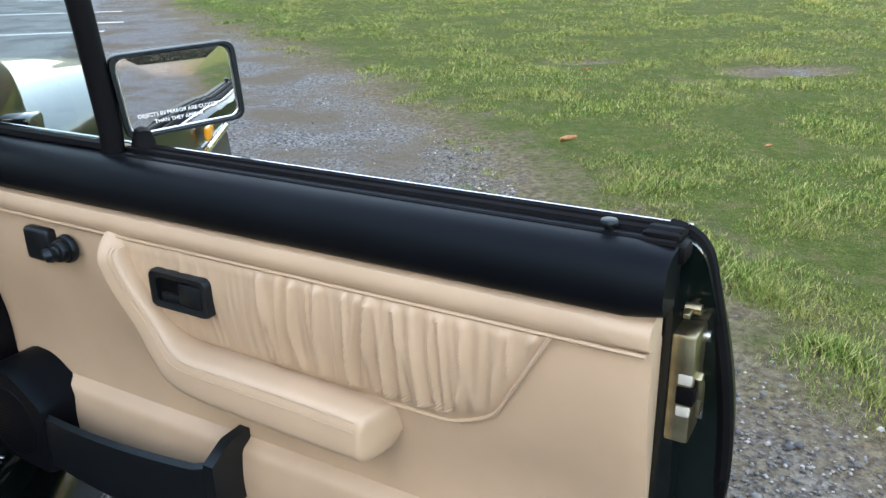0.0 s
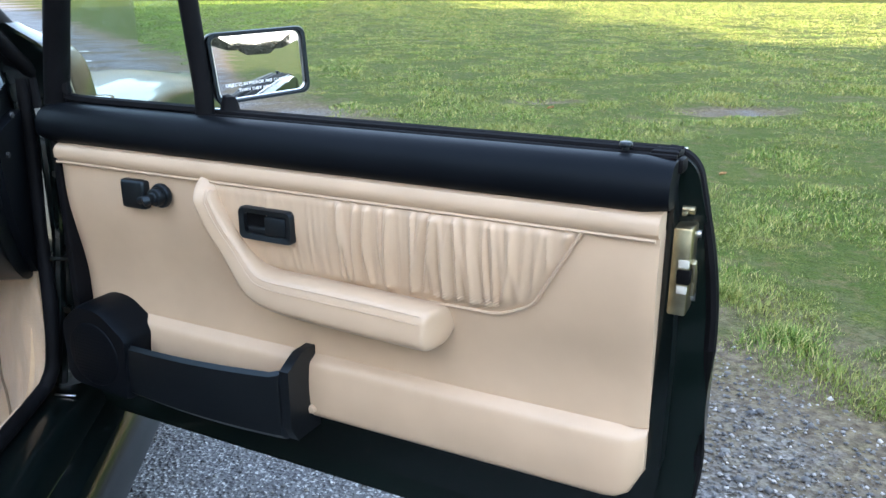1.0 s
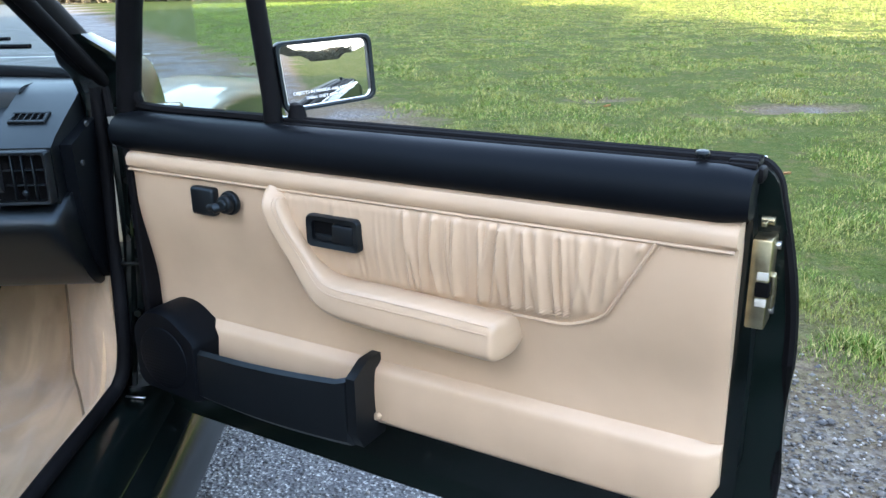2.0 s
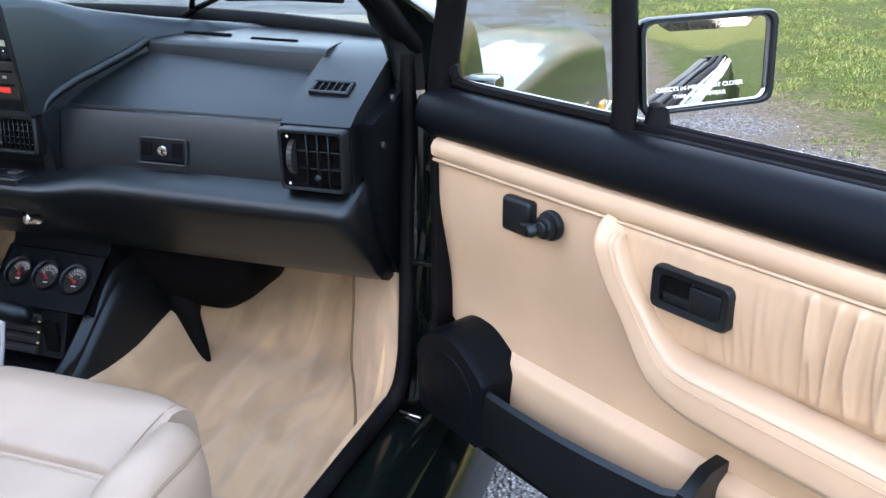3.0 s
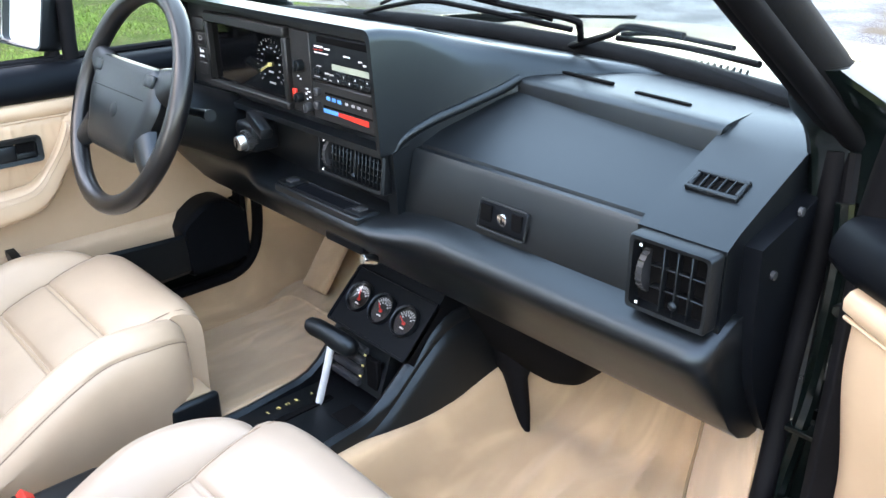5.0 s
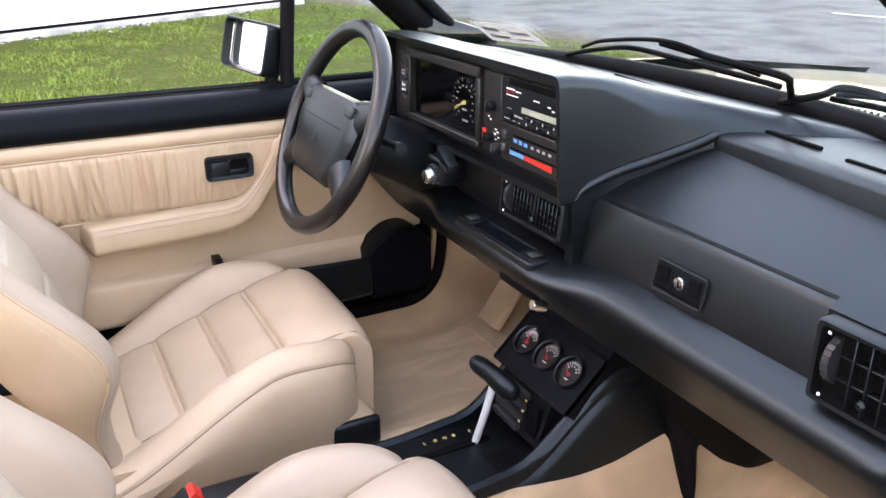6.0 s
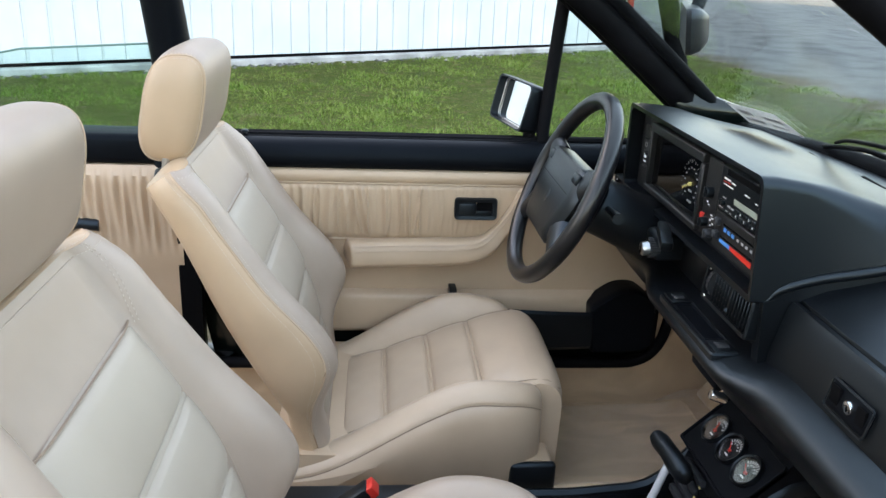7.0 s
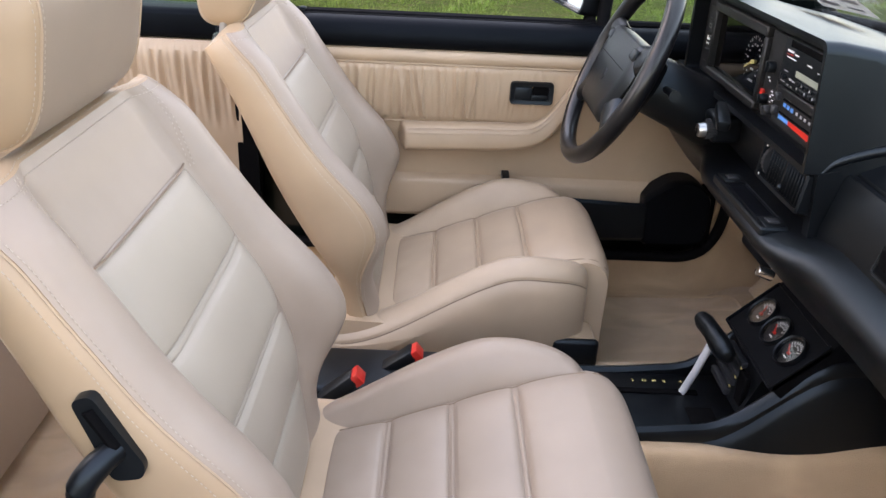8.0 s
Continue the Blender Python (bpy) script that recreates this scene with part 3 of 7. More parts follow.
# ---- car body ----


def both(name, make, material, parent, label=""):
    """The same part on the right and, mirrored, on the left."""
    for s in (1, -1):
        bm = bmesh.new()
        make(bm, s)
        part(name, bm, material, parent, label)


def sill(bm, s):
    prof = [(0.60, 0.20), (0.615, 0.335), (0.640, 0.350), (0.700, 0.348), (0.722, 0.335), (0.735, 0.308), (0.775, 0.300), (0.795, 0.275), (0.800, 0.20), (0.76, 0.16), (0.62, 0.16)]
    prism(bm, prof, lambda a, b, t: (s * a, t, b), -1.25, 0.16, 0.006)


both("sill", sill, M_SHUT, body, "glossy dark green door sill")


bm = bmesh.new()
rbox(bm, (0, 0, 0), (0.040, 0.005, 0.003), 0.001, 1, pose(0.684, -0.006, 0.352, 0, 0, -12))
part("sill_clip", bm, M_STEEL, body, "bright clip across the sill seal")


def a_post(bm, s):
    ways = spline([(0.700, 0.10, 0.30), (0.698, 0.10, 0.42), (0.695, 0.125, 0.60), (0.685, 0.155, 0.78), (0.668, 0.158, 0.90), (0.655, 0.130, 0.945), (0.638, 0.050, 0.995)], 5)
    rings = []
    for i, p in enumerate(ways):
        k = 1.0 - 0.5 * step(0.94, 1.0, p.z)
        hx, hy = 0.050 * k, 0.070 * k
        o = round_poly([(-hx, -hy), (hx, -hy * 0.4), (hx, hy * 1.6), (-hx, hy * 1.6)], 0.02, 3)
        rings.append([(s * (p.x + a), p.y + b, p.z) for a, b in o])
    loft(bm, rings)


both("front_post", a_post, M_SHUT, body, "dark green front door post")
# added block that keeps light from showing between post and door
both("post_gap_filler", lambda bm, s: rbox(bm, (s * 0.735, 0.185, 0.60), (0.075, 0.060, 0.52), 0.008), M_SHUT, body)


def post_seal(bm, s):
    way = spline([(0.630, -1.15, 0.360), (0.632, -0.40, 0.360), (0.645, -0.06, 0.362), (0.660, -0.002, 0.385), (0.666, 0.018, 0.43), (0.664, 0.042, 0.52), (0.656, 0.072, 0.62), (0.652, 0.100, 0.80), (0.646, 0.110, 0.90)], 8)
    if s < 0:
        way = spline([(-0.604, -1.10, 0.346), (-0.604, -0.40, 0.345), (-0.604, -0.05, 0.344), (-0.604, 0.040, 0.350), (-0.604, 0.084, 0.385), (-0.604, 0.104, 0.45), (-0.604, 0.108, 0.56), (-0.604, 0.106, 0.72)], 8)
    tube(bm, way, 0.013, 10)


both("door_seal", post_seal, M_RUBBER, body, "black rubber door seal")


def post_step(bm, s):
    tube(bm, spline([(0.668, 0.030, 0.36), (0.675, 0.045, 0.45), (0.684, 0.066, 0.62), (0.678, 0.088, 0.78), (0.670, 0.098, 0.85)], 6), 0.010, 8)
    for z, y in ((0.46, 0.045), (0.69, 0.075)):
        rbox(bm, (s * 0.712, y, z), (0.03, 0.03, 0.05), 0.006)


both("door_stop_ridge", lambda bm, s: (post_step(bm, s), bmesh.ops.scale(bm, vec=(s, 1, 1), verts=[v for v in bm.verts if v.co.x * s < 0])), M_SHUT, body)


both("inner_post_seal", lambda bm, s: tube(bm, [(s * p.x, p.y, p.z) for p in spline([(0.668, 0.020, 0.40), (0.676, 0.050, 0.50), (0.682, 0.074, 0.64), (0.674, 0.096, 0.80), (0.664, 0.112, 0.90)], 6)], 0.008, 8), M_RUBBER, body)
bm = bmesh.new()
prism(bm, round_poly([(-0.012, -0.022), (0.013, -0.016), (0.014, 0.020), (-0.010, 0.024)], 0.010, 4), lambda a, b, t: (0.690 + a, 0.094 + t, 0.668 + b), -0.012, 0.0, 0.002)
cyl(bm, (0.691, 0.080, 0.668), (0.691, 0.075, 0.668), 0.006, n=14)
part("check_bracket", bm, M_STEEL, body, "dull zinc door check bracket")
bm = bmesh.new()
rbox(bm, (0.700, 0.070, 0.590), (0.060, 0.040, 0.007), 0.002)
cyl(bm, (0.694, 0.084, 0.606), (0.694, 0.074, 0.606), 0.007, n=14)
part("check_arm", bm, M_SHUT, body)
for z_, y_ in ((0.44, 0.030), (0.50, 0.040), (0.74, 0.078)):
    bm = bmesh.new()
    cyl(bm, (0.694, y_ + 0.004, z_), (0.694, y_ - 0.006, z_), 0.008, 0.007, 6)
    part("hinge_bolt", bm, M_SHUT, body)


def screen_post(bm, s):
    k = 0.07
    way = spline([(s * 0.664, 0.235, 0.865), (s * 0.655, 0.165, 0.905), (s * 0.605, -0.100 + k * 0.7, 1.08), (s * 0.582, -0.235 + k, 1.17), (s * 0.550, -0.375 + k, 1.27), (s * 0.49, -0.44 + k * 0.7, 1.315)], 7)
    tube(bm, way, 0.033, 14, flat=0.85)
    tube(bm, [p + Vector((-s * 0.020, 0.030, 0.018)) for p in way], 0.014, 10)
    tube(bm, [p + Vector((s * 0.012, -0.026, -0.012)) for p in way[3:]], 0.013, 10)


both("windscreen_post", screen_post, M_RUBBER, body, "black windscreen post")
bm = bmesh.new()
tube(bm, spline([(-0.49, -0.39, 1.315), (-0.25, -0.42, 1.335), (0, -0.430, 1.34), (0.25, -0.42, 1.335), (0.49, -0.39, 1.315)], 6), 0.034, 12)
part("windscreen_header", bm, M_RUBBER, body)
bm = bmesh.new()
tube(bm, spline([(-0.655, 0.175, 0.908), (-0.60, 0.215, 0.908), (-0.3, 0.285, 0.916), (0, 0.305, 0.918), (0.3, 0.285, 0.914), (0.60, 0.215, 0.904), (0.655, 0.175, 0.905)], 8), 0.021, 10)
part("windscreen_seal", bm, M_RUBBER, body, "black rubber windscreen seal")


def screen(s, t):
    x = lerp(-1, 1, s)
    y = lerp(0.34 - 0.17 * x * x, -0.43 + 0.02 * x * x, t) + 0.08 * x ** 4 * min(1.0, 1.5 * t) * (1 - 0.4 * t)
    return (x * lerp(0.655, 0.50, t), y, lerp(0.905, 1.335 - 0.018 * x * x, t))


bm = bmesh.new()
sheet(bm, screen, 20, 8, lambda s, t: Vector(screen(s, t)) + Vector((0, 0.004, 0.003)))
ws = part("windscreen", bm, M_GLASS, body, "clear windscreen")
ws.visible_shadow = False


# bonnet, wings and cowl
def bonnet(s, t):
    x, y = lerp(-1, 1, s), lerp(0.47, 1.50, t)
    z = 0.872 - 0.05 * t - 0.055 * t ** 3 - 0.030 * abs(x) ** 3.2 + 0.010 * step(0.78, 0.70, abs(x))
    return (x * lerp(0.60, 0.57, t), y, z)


bm = bmesh.new()
sheet(bm, bonnet, 40, 30, lambda s, t: Vector(bonnet(s, t)) - Vector((0, 0, 0.02)))
part("bonnet", bm, M_PAINT, body, "glossy dark green bonnet")


def wing(bm, sg):
    def f(s, t):
        y = lerp(0.20, 1.52, t)
        a = s * math.pi / 2
        zt = 0.862 - 0.045 * step(0.3, 1.0, t) - 0.05 * t ** 3 * 0.8
        if s < 0.6:
            k = s / 0.6 * math.pi / 2
            return (sg * (0.612 - 0.02 * t + 0.165 * math.sin(k)), y, zt - 0.075 * (1 - math.cos(k)))
        k = (s - 0.6) / 0.4
        return (sg * (0.777 - 0.02 * t + 0.035 * math.sin(math.pi * k * 0.7)), y, lerp(zt - 0.075, 0.25, k))
    sheet(bm, f, 30, 24, lambda s, t: (sg * 0.645, lerp(0.20, 1.52, t), lerp(0.82 - 0.045 * step(0.3, 1.0, t) - 0.05 * t ** 3, 0.24, s)))


both("front_wing", wing, M_PAINT, body, "glossy dark green front wing")
bm = bmesh.new()
prism(bm, [(0.34, 0.872), (0.475, 0.868), (0.475, 0.84), (0.20, 0.84), (0.20, 0.868)], lambda a, b, t: (t, a, b), -0.60, 0.60, 0.004)
part("cowl", bm, M_PLASTIC, body, "black cowl below the windscreen")
for i in range(26):
    bm = bmesh.new()
    rbox(bm, (0, 0, 0), (0.0045, 0.040, 0.004), 0.001, 1, pose(0.02 + 0.0125 * i, 0.515 - 0.04 * (0.0125 * i), 0.8812 - 0.030 * abs((0.02 + 0.0125 * i) / 0.6) ** 3.2, 0, 0, 24))
    part("louvre", bm, M_DARK, body)
# dark plate added in place of the shade behind the wing's end
both("wing_end_shade", lambda bm, s: rbox(bm, (s * 0.725, 0.19, 0.50), (0.10, 0.03, 0.62), 0.004), M_DARK, body)
bm = bmesh.new()
rbox(bm, (0.800, 1.20, 0.60), (0.014, 0.075, 0.040), 0.006)
part("side_marker", bm, M_AMBER, body, "amber side marker lamp")
bm = bmesh.new()
tube(bm, [(0.797, 0.25, 0.560), (0.805, 0.6, 0.560), (0.800, 1.1, 0.556), (0.785, 1.5, 0.552)], 0.010, 8)
part("side_moulding", bm, M_CHROME, body, "bright side moulding")

for y in (0.86, -1.56):
    for s in (1, -1):
        bm = bmesh.new()
        rows = []
        for w, r in ((0.640, 0.19), (0.640, 0.265), (0.655, 0.285), (0.715, 0.290), (0.765, 0.285), (0.780, 0.265), (0.780, 0.19)):
            rows.append([(s * w, y + r * math.cos(k * math.pi / 20), 0.290 + r * math.sin(k * math.pi / 20)) for k in range(40)])
        loft(bm, rows)
        tyre = part("wheel", bm, M_RUBBER, body, "black tyre on a steel rim")
        bm = bmesh.new()
        cyl(bm, (s * 0.775, y, 0.290), (s * 0.787, y, 0.290), 0.180, 0.165, 36, 0.004)
        part("rim", bm, M_STEEL, tyre)
bm = bmesh.new()
rbox(bm, (0, 1.50, 0.52), (1.42, 0.05, 0.46), 0.02, 2)
part("front_panel", bm, M_PAINT, body)

# rear quarters, tail and interior side cards
def quarter(bm, s):
    prof = [(0.70, 0.20), (0.700, 0.838), (0.765, 0.836), (0.790, 0.79), (0.812, 0.62), (0.808, 0.40), (0.790, 0.22)]
    prism(bm, prof, lambda a, b, t: (s * a, t, b), -2.30, -1.03, 0.015)


both("rear_quarter", quarter, M_PAINT, body, "glossy dark green rear quarter")
bm = bmesh.new()
rbox(bm, (0, -2.15, 0.55), (1.40, 0.30, 0.62), 0.04, 3)
part("tail", bm, M_PAINT, body)


def inner_quarter(bm, s):
    def f(a, t):
        y, z = lerp(-1.00, -1.75, a), lerp(0.40, 0.805, t)
        fold = (0.0032 * math.sin(330 * y + 3 * math.sin(7 * z + 4 * y)) + 0.0026 * math.sin(211 * y + 1.3 + 2 * math.sin(5 * z))) * step(0.62, 0.66, z) * step(0.785, 0.765, z)
        return (s * (0.612 - 0.012 * step(0.80, 0.79, z) + fold - 0.006 * step(0.56, 0.60, z)), y, z)
    sheet(bm, f, 300, 20, lambda a, t: (s * 0.66, lerp(-1.00, -1.75, a), lerp(0.40, 0.805, t)))


both("rear_side_card", inner_quarter, M_VINYL, body, "gathered beige rear side card")
both("rear_waist_pad", lambda bm, s: rbox(bm, (s * 0.655, -1.39, 0.838), (0.10, 0.76, 0.064), 0.015, 3), M_PAD, body)
both("rear_waist_trim", lambda bm, s: tube(bm, [(s * 0.706, -1.03, 0.845), (s * 0.706, -2.2, 0.845)], 0.0035, 8), M_CHROME, body)

both("rear_post", lambda bm, s: rbox(bm, (s * 0.645, -1.015, 0.58), (0.085, 0.075, 0.58), 0.012, 2), M_PAD, body, "black lining of the rear door post")
both("belt_webbing", lambda bm, s: rbox(bm, (s * 0.598, -0.99, 0.60), (0.004, 0.046, 0.50), 0.001, 1), M_DARK, body, "black seat belt webbing")

# roll bar
bm = bmesh.new()
tube(bm, spline([(-0.640, -0.995, 0.84), (-0.635, -1.003, 1.0), (-0.60, -1.02, 1.20), (-0.50, -1.03, 1.31), (-0.30, -1.035, 1.345), (0.30, -1.035, 1.345), (0.50, -1.03, 1.31), (0.60, -1.02, 1.20), (0.635, -1.003, 1.0), (0.640, -0.995, 0.84)], 6), 0.041, 14)
part("roll_bar", bm, M_PAD, body, "black padded roll bar")
bm = bmesh.new()
tube(bm, [(-0.600, -1.255, 0.662), (-0.592, -1.215, 0.681), (-0.594, -1.170, 0.676)], 0.013, 10)
part("belt_guide", bm, M_PLASTIC, body, "black seat belt guide")

# floor, tunnel and toe board under one carpet
def floor_z(x, y):
    t = 0.24 + 0.036 * step(-0.05, 0.20, y) + 0.27 * step(0.20, 0.56, y) + 0.05 * step(0.50, 0.70, y)
    t += 0.025 * step(0.43, 0.55, x) * step(0.0, 0.15, y)
    tun = 0.110 * step(0.205, 0.125, abs(x)) * step(-1.2, -1.0, y)
    wr = 0.0
    for x0, y0, x1, y1, wide, high in (
            (0.335, 0.20, 0.300, 0.34, 0.012, 0.016), (0.425, 0.13, 0.395, 0.27, 0.010, 0.015), (0.36, -0.10, 0.34, 0.10, 0.022, 0.016), (0.43, -0.16, 0.40, 0.06, 0.020, 0.018),
            (0.50, -0.10, 0.455, 0.10, 0.013, 0.014), (0.30, 0.02, 0.27, 0.20, 0.018, 0.012), (0.39, 0.02, 0.47, 0.12, 0.014, 0.011), (0.54, -0.12, 0.52, 0.04, 0.014, 0.010), (0.46, 0.20, 0.44, 0.34, 0.012, 0.010), (-0.30, 0.05, -0.42, 0.30, 0.02, 0.006)):
        k = min(max(((x - x0) * (x1 - x0) + (y - y0) * (y1 - y0)) / ((x1 - x0) ** 2 + (y1 - y0) ** 2), 0.0), 1.0)
        far = math.hypot(x - lerp(x0, x1, k), y - lerp(y0, y1, k)) + 0.008 * noise.noise(Vector((x * 14, y * 14, 3)))
        wr += high * math.exp(-(far / wide) ** 2) * math.sin(math.pi * (0.1 + 0.8 * k))
    return t + tun + wr + 0.012 * noise.noise(Vector((x * 7, y * 7, 0))) * step(0.2, 0.3, abs(x))


bm = bmesh.new()
sheet(bm, lambda s, t: (lerp(-0.64, 0.64, s), lerp(-1.75, 0.72, t), floor_z(lerp(-0.64, 0.64, s), lerp(-1.75, 0.72, t))), 150, 200,
      lambda s, t: (lerp(-0.64, 0.64, s), lerp(-1.75, 0.72, t), 0.17))
carpet = part("carpet", bm, M_CARPET, None, "", 60)
tagged(carpet, "beige cut-pile carpet over the car's floor and tunnel", "carpet")


def kick_top(y, s):
    return lerp(0.345, 0.64, step(0.00, 0.16, y)) if s > 0 else lerp(0.336, 0.66, step(0.060, 0.118, y))


def kick(bm, s):
    """Carpeted side of the footwell, up the inside of the sill and the front post."""
    def f(a, t):
        y = lerp(-1.1, 0.70, a)
        z = lerp(0.20, kick_top(y, s), t)
        return (s * (0.598 + 0.012 * t - 0.004 * math.sin(12 * y + 9 * z) - 0.05 * step(0.30, 0.20, z) * (s < 0)), y, z)
    sheet(bm, f, 120, 16, lambda a, t: (s * 0.632, lerp(-1.1, 0.70, a), lerp(0.20, kick_top(lerp(-1.1, 0.70, a), s), t)))


both("kick_carpet", kick, M_CARPET, carpet)
# loose carpet flap from the floor seam up to the front post
M_BIND = mat("brown_binding", (0.22, 0.15, 0.09), 0.9, var=0.1)
inner_way = spline([(0.600, -0.16, 0.262), (0.594, -0.06, 0.272), (0.575, 0.018, 0.290), (0.536, 0.105, 0.303), (0.503, 0.168, 0.330), (0.498, 0.200, 0.42), (0.494, 0.225, 0.55), (0.492, 0.235, 0.62)], 6)
outer_way = spline([(0.622, -0.16, 0.350), (0.632, -0.06, 0.352), (0.643, -0.008, 0.372), (0.651, 0.016, 0.409), (0.649, 0.036, 0.470), (0.640, 0.060, 0.555), (0.638, 0.075, 0.61), (0.638, 0.080, 0.64)], 6)


def flap(s, t):
    i = min(int(s * (len(inner_way) - 1)), len(inner_way) - 2)
    k = s * (len(inner_way) - 1) - i
    a, b = inner_way[i].lerp(inner_way[i + 1], k), outer_way[i].lerp(outer_way[i + 1], k)
    p = a.lerp(b, t)
    belly = math.sin(math.pi * t) * 0.010 * step(0.15, 0.6, s)
    return p + Vector((-0.4, -1.0, 0.1)) * belly * 0.6 + Vector((0, 0, 0.004 * noise.noise(p * 14)))


bm = bmesh.new()
sheet(bm, flap, 60, 16, lambda s, t: flap(s, t) + Vector((0.010, 0.014, -0.008)))
part("carpet_flap", bm, M_CARPET, carpet, "", 60)
bm = bmesh.new()
tube(bm, [p + Vector((-0.001, -0.002, 0.001)) for p in inner_way[8:]], 0.0024, 6)
part("carpet_seam", bm, M_BIND, carpet)
bm = bmesh.new()
rbox(bm, (0, 0, 0), (0.085, 0.016, 0.22), 0.012, 3, pose(-0.515, 0.250, 0.372, -38, 0, 4))
part("footrest", bm, M_CARPET, carpet)
mat_ob = bmesh.new()
mat_line = round_poly([(-0.17, -0.30), (-0.17, 0.145), (-0.555, 0.145), (-0.565, -0.30)], [0.02, 0.04, 0.05, 0.02], 6)
loft(mat_ob, [[(lerp(x, -0.36, k), lerp(y, -0.08, k), floor_z(lerp(x, -0.36, k), lerp(y, -0.08, k)) + h) for x, y in mat_line] for k, h in ((0.0, 0.001), (0.0, 0.009), (0.008, 0.0125), (0.018, 0.0125), (0.030, 0.0095), (0.2, 0.0095), (0.5, 0.0095), (0.8, 0.0095), (0.97, 0.0095))])
tagged(part("floor_mat", mat_ob, M_CARPET), "beige carpet mat in the driver's footwell", "floor mat")
bm = bmesh.new()
rbox(bm, (0, 0.74, 0.50), (1.18, 0.04, 0.60), 0.01)
part("bulkhead", bm, M_DARK, body)

# ---- dashboard ----
dash = thing("dashboard", "black grained dashboard with instrument binnacle and glovebox", "dashboard", pose(0, 0, 0))
yz = lambda a, b, t: (t, a, b)  # noqa: E731

# passenger side, with the sunken parcel shelf
bm = bmesh.new()
prism(bm, [(-0.050, 0.824), (-0.028, 0.838), (0.02, 0.8605), (0.09, 0.892), (0.135, 0.9045), (0.17, 0.908), (0.30, 0.9105), (0.34, 0.885), (0.34, 0.70), (-0.02, 0.70), (-0.046, 0.728)], yz, 0.518, 0.624, 0.008, 3)
part("end_pad", bm, M_DASH, dash)
bm = bmesh.new()
rows = []
for i in range(21):
    x = lerp(0.172, 0.522, i / 20)
    y0 = 0.124 - 0.09 * (x - 0.17)
    dp = 0.0
    rows.append([(x, a, b) for a, b in ((y0, 0.85), (y0 + 0.002, 0.8955 - dp), (y0 + 0.006, 0.9005 - dp), (y0 + 0.014, 0.9035 - dp), (y0 + 0.03, 0.9055 - dp), (0.255, 0.9115), (0.31, 0.9115), (0.34, 0.885), (0.34, 0.78), (y0, 0.78))])
loft(bm, rows)
part("rear_pad", bm, M_DASH, dash)
bm = bmesh.new()
prism(bm, [(-0.012, 0.808), (-0.008, 0.819), (0.02, 0.836), (0.15, 0.8945), (0.15, 0.75), (-0.012, 0.75)], yz, 0.108, 0.516, 0.004)
part("parcel_shelf", bm, M_DASH, dash)
bm = bmesh.new()
prism(bm, [(-0.040, 0.700), (-0.041, 0.735), (-0.024, 0.807), (-0.019, 0.8145), (-0.012, 0.8155), (-0.006, 0.806), (-0.004, 0.70)], yz, 0.114, 0.512, 0.004, 3)
glove = part("glovebox_lid", bm, M_DASH, dash, "black glovebox lid with a key lock")
bm = bmesh.new()
rbox(bm, (0.306, -0.0345, 0.763), (0.082, 0.008, 0.036), 0.004, 2, Matrix.Translation((0, -0.0345, 0.763)) @ pose(0, 0, 0, -13) @ Matrix.Translation((0, 0.0345, -0.763)))
part("lid_latch", bm, M_PAD, glove)
bm = bmesh.new()
tilt_ = Matrix.Translation((0.306, -0.0386, 0.763)) @ pose(0, 0, 0, -13)
tube(bm, [tilt_ @ Vector((a, 0, b)) for a, b in round_poly([(-0.042, -0.019), (0.042, -0.019), (0.042, 0.019), (-0.042, 0.019)], 0.005, 4)], 0.0016, 6, closed=True)
part("latch_frame", bm, M_DASH, glove)
bm = bmesh.new()
rbox(bm, (0.279, -0.0385, 0.764), (0.019, 0.004, 0.027), 0.001)
part("latch_recess", bm, M_DARK, glove)
bm = bmesh.new()
rbox(bm, (0.333, -0.0385, 0.764), (0.017, 0.004, 0.027), 0.001)
part("latch_recess", bm, M_DARK, glove)
bm = bmesh.new()
cyl(bm, (0.308, -0.036, 0.764), (0.308, -0.0418, 0.7635), 0.0088, 0.0084, 28, 0.001)
part("lock", bm, M_CHROME, glove, "chrome lock")
bm = bmesh.new()
rbox(bm, (0.308, -0.0420, 0.7632), (0.0018, 0.0010, 0.0085), 0)
part("key_slot", bm, M_DARK, glove)


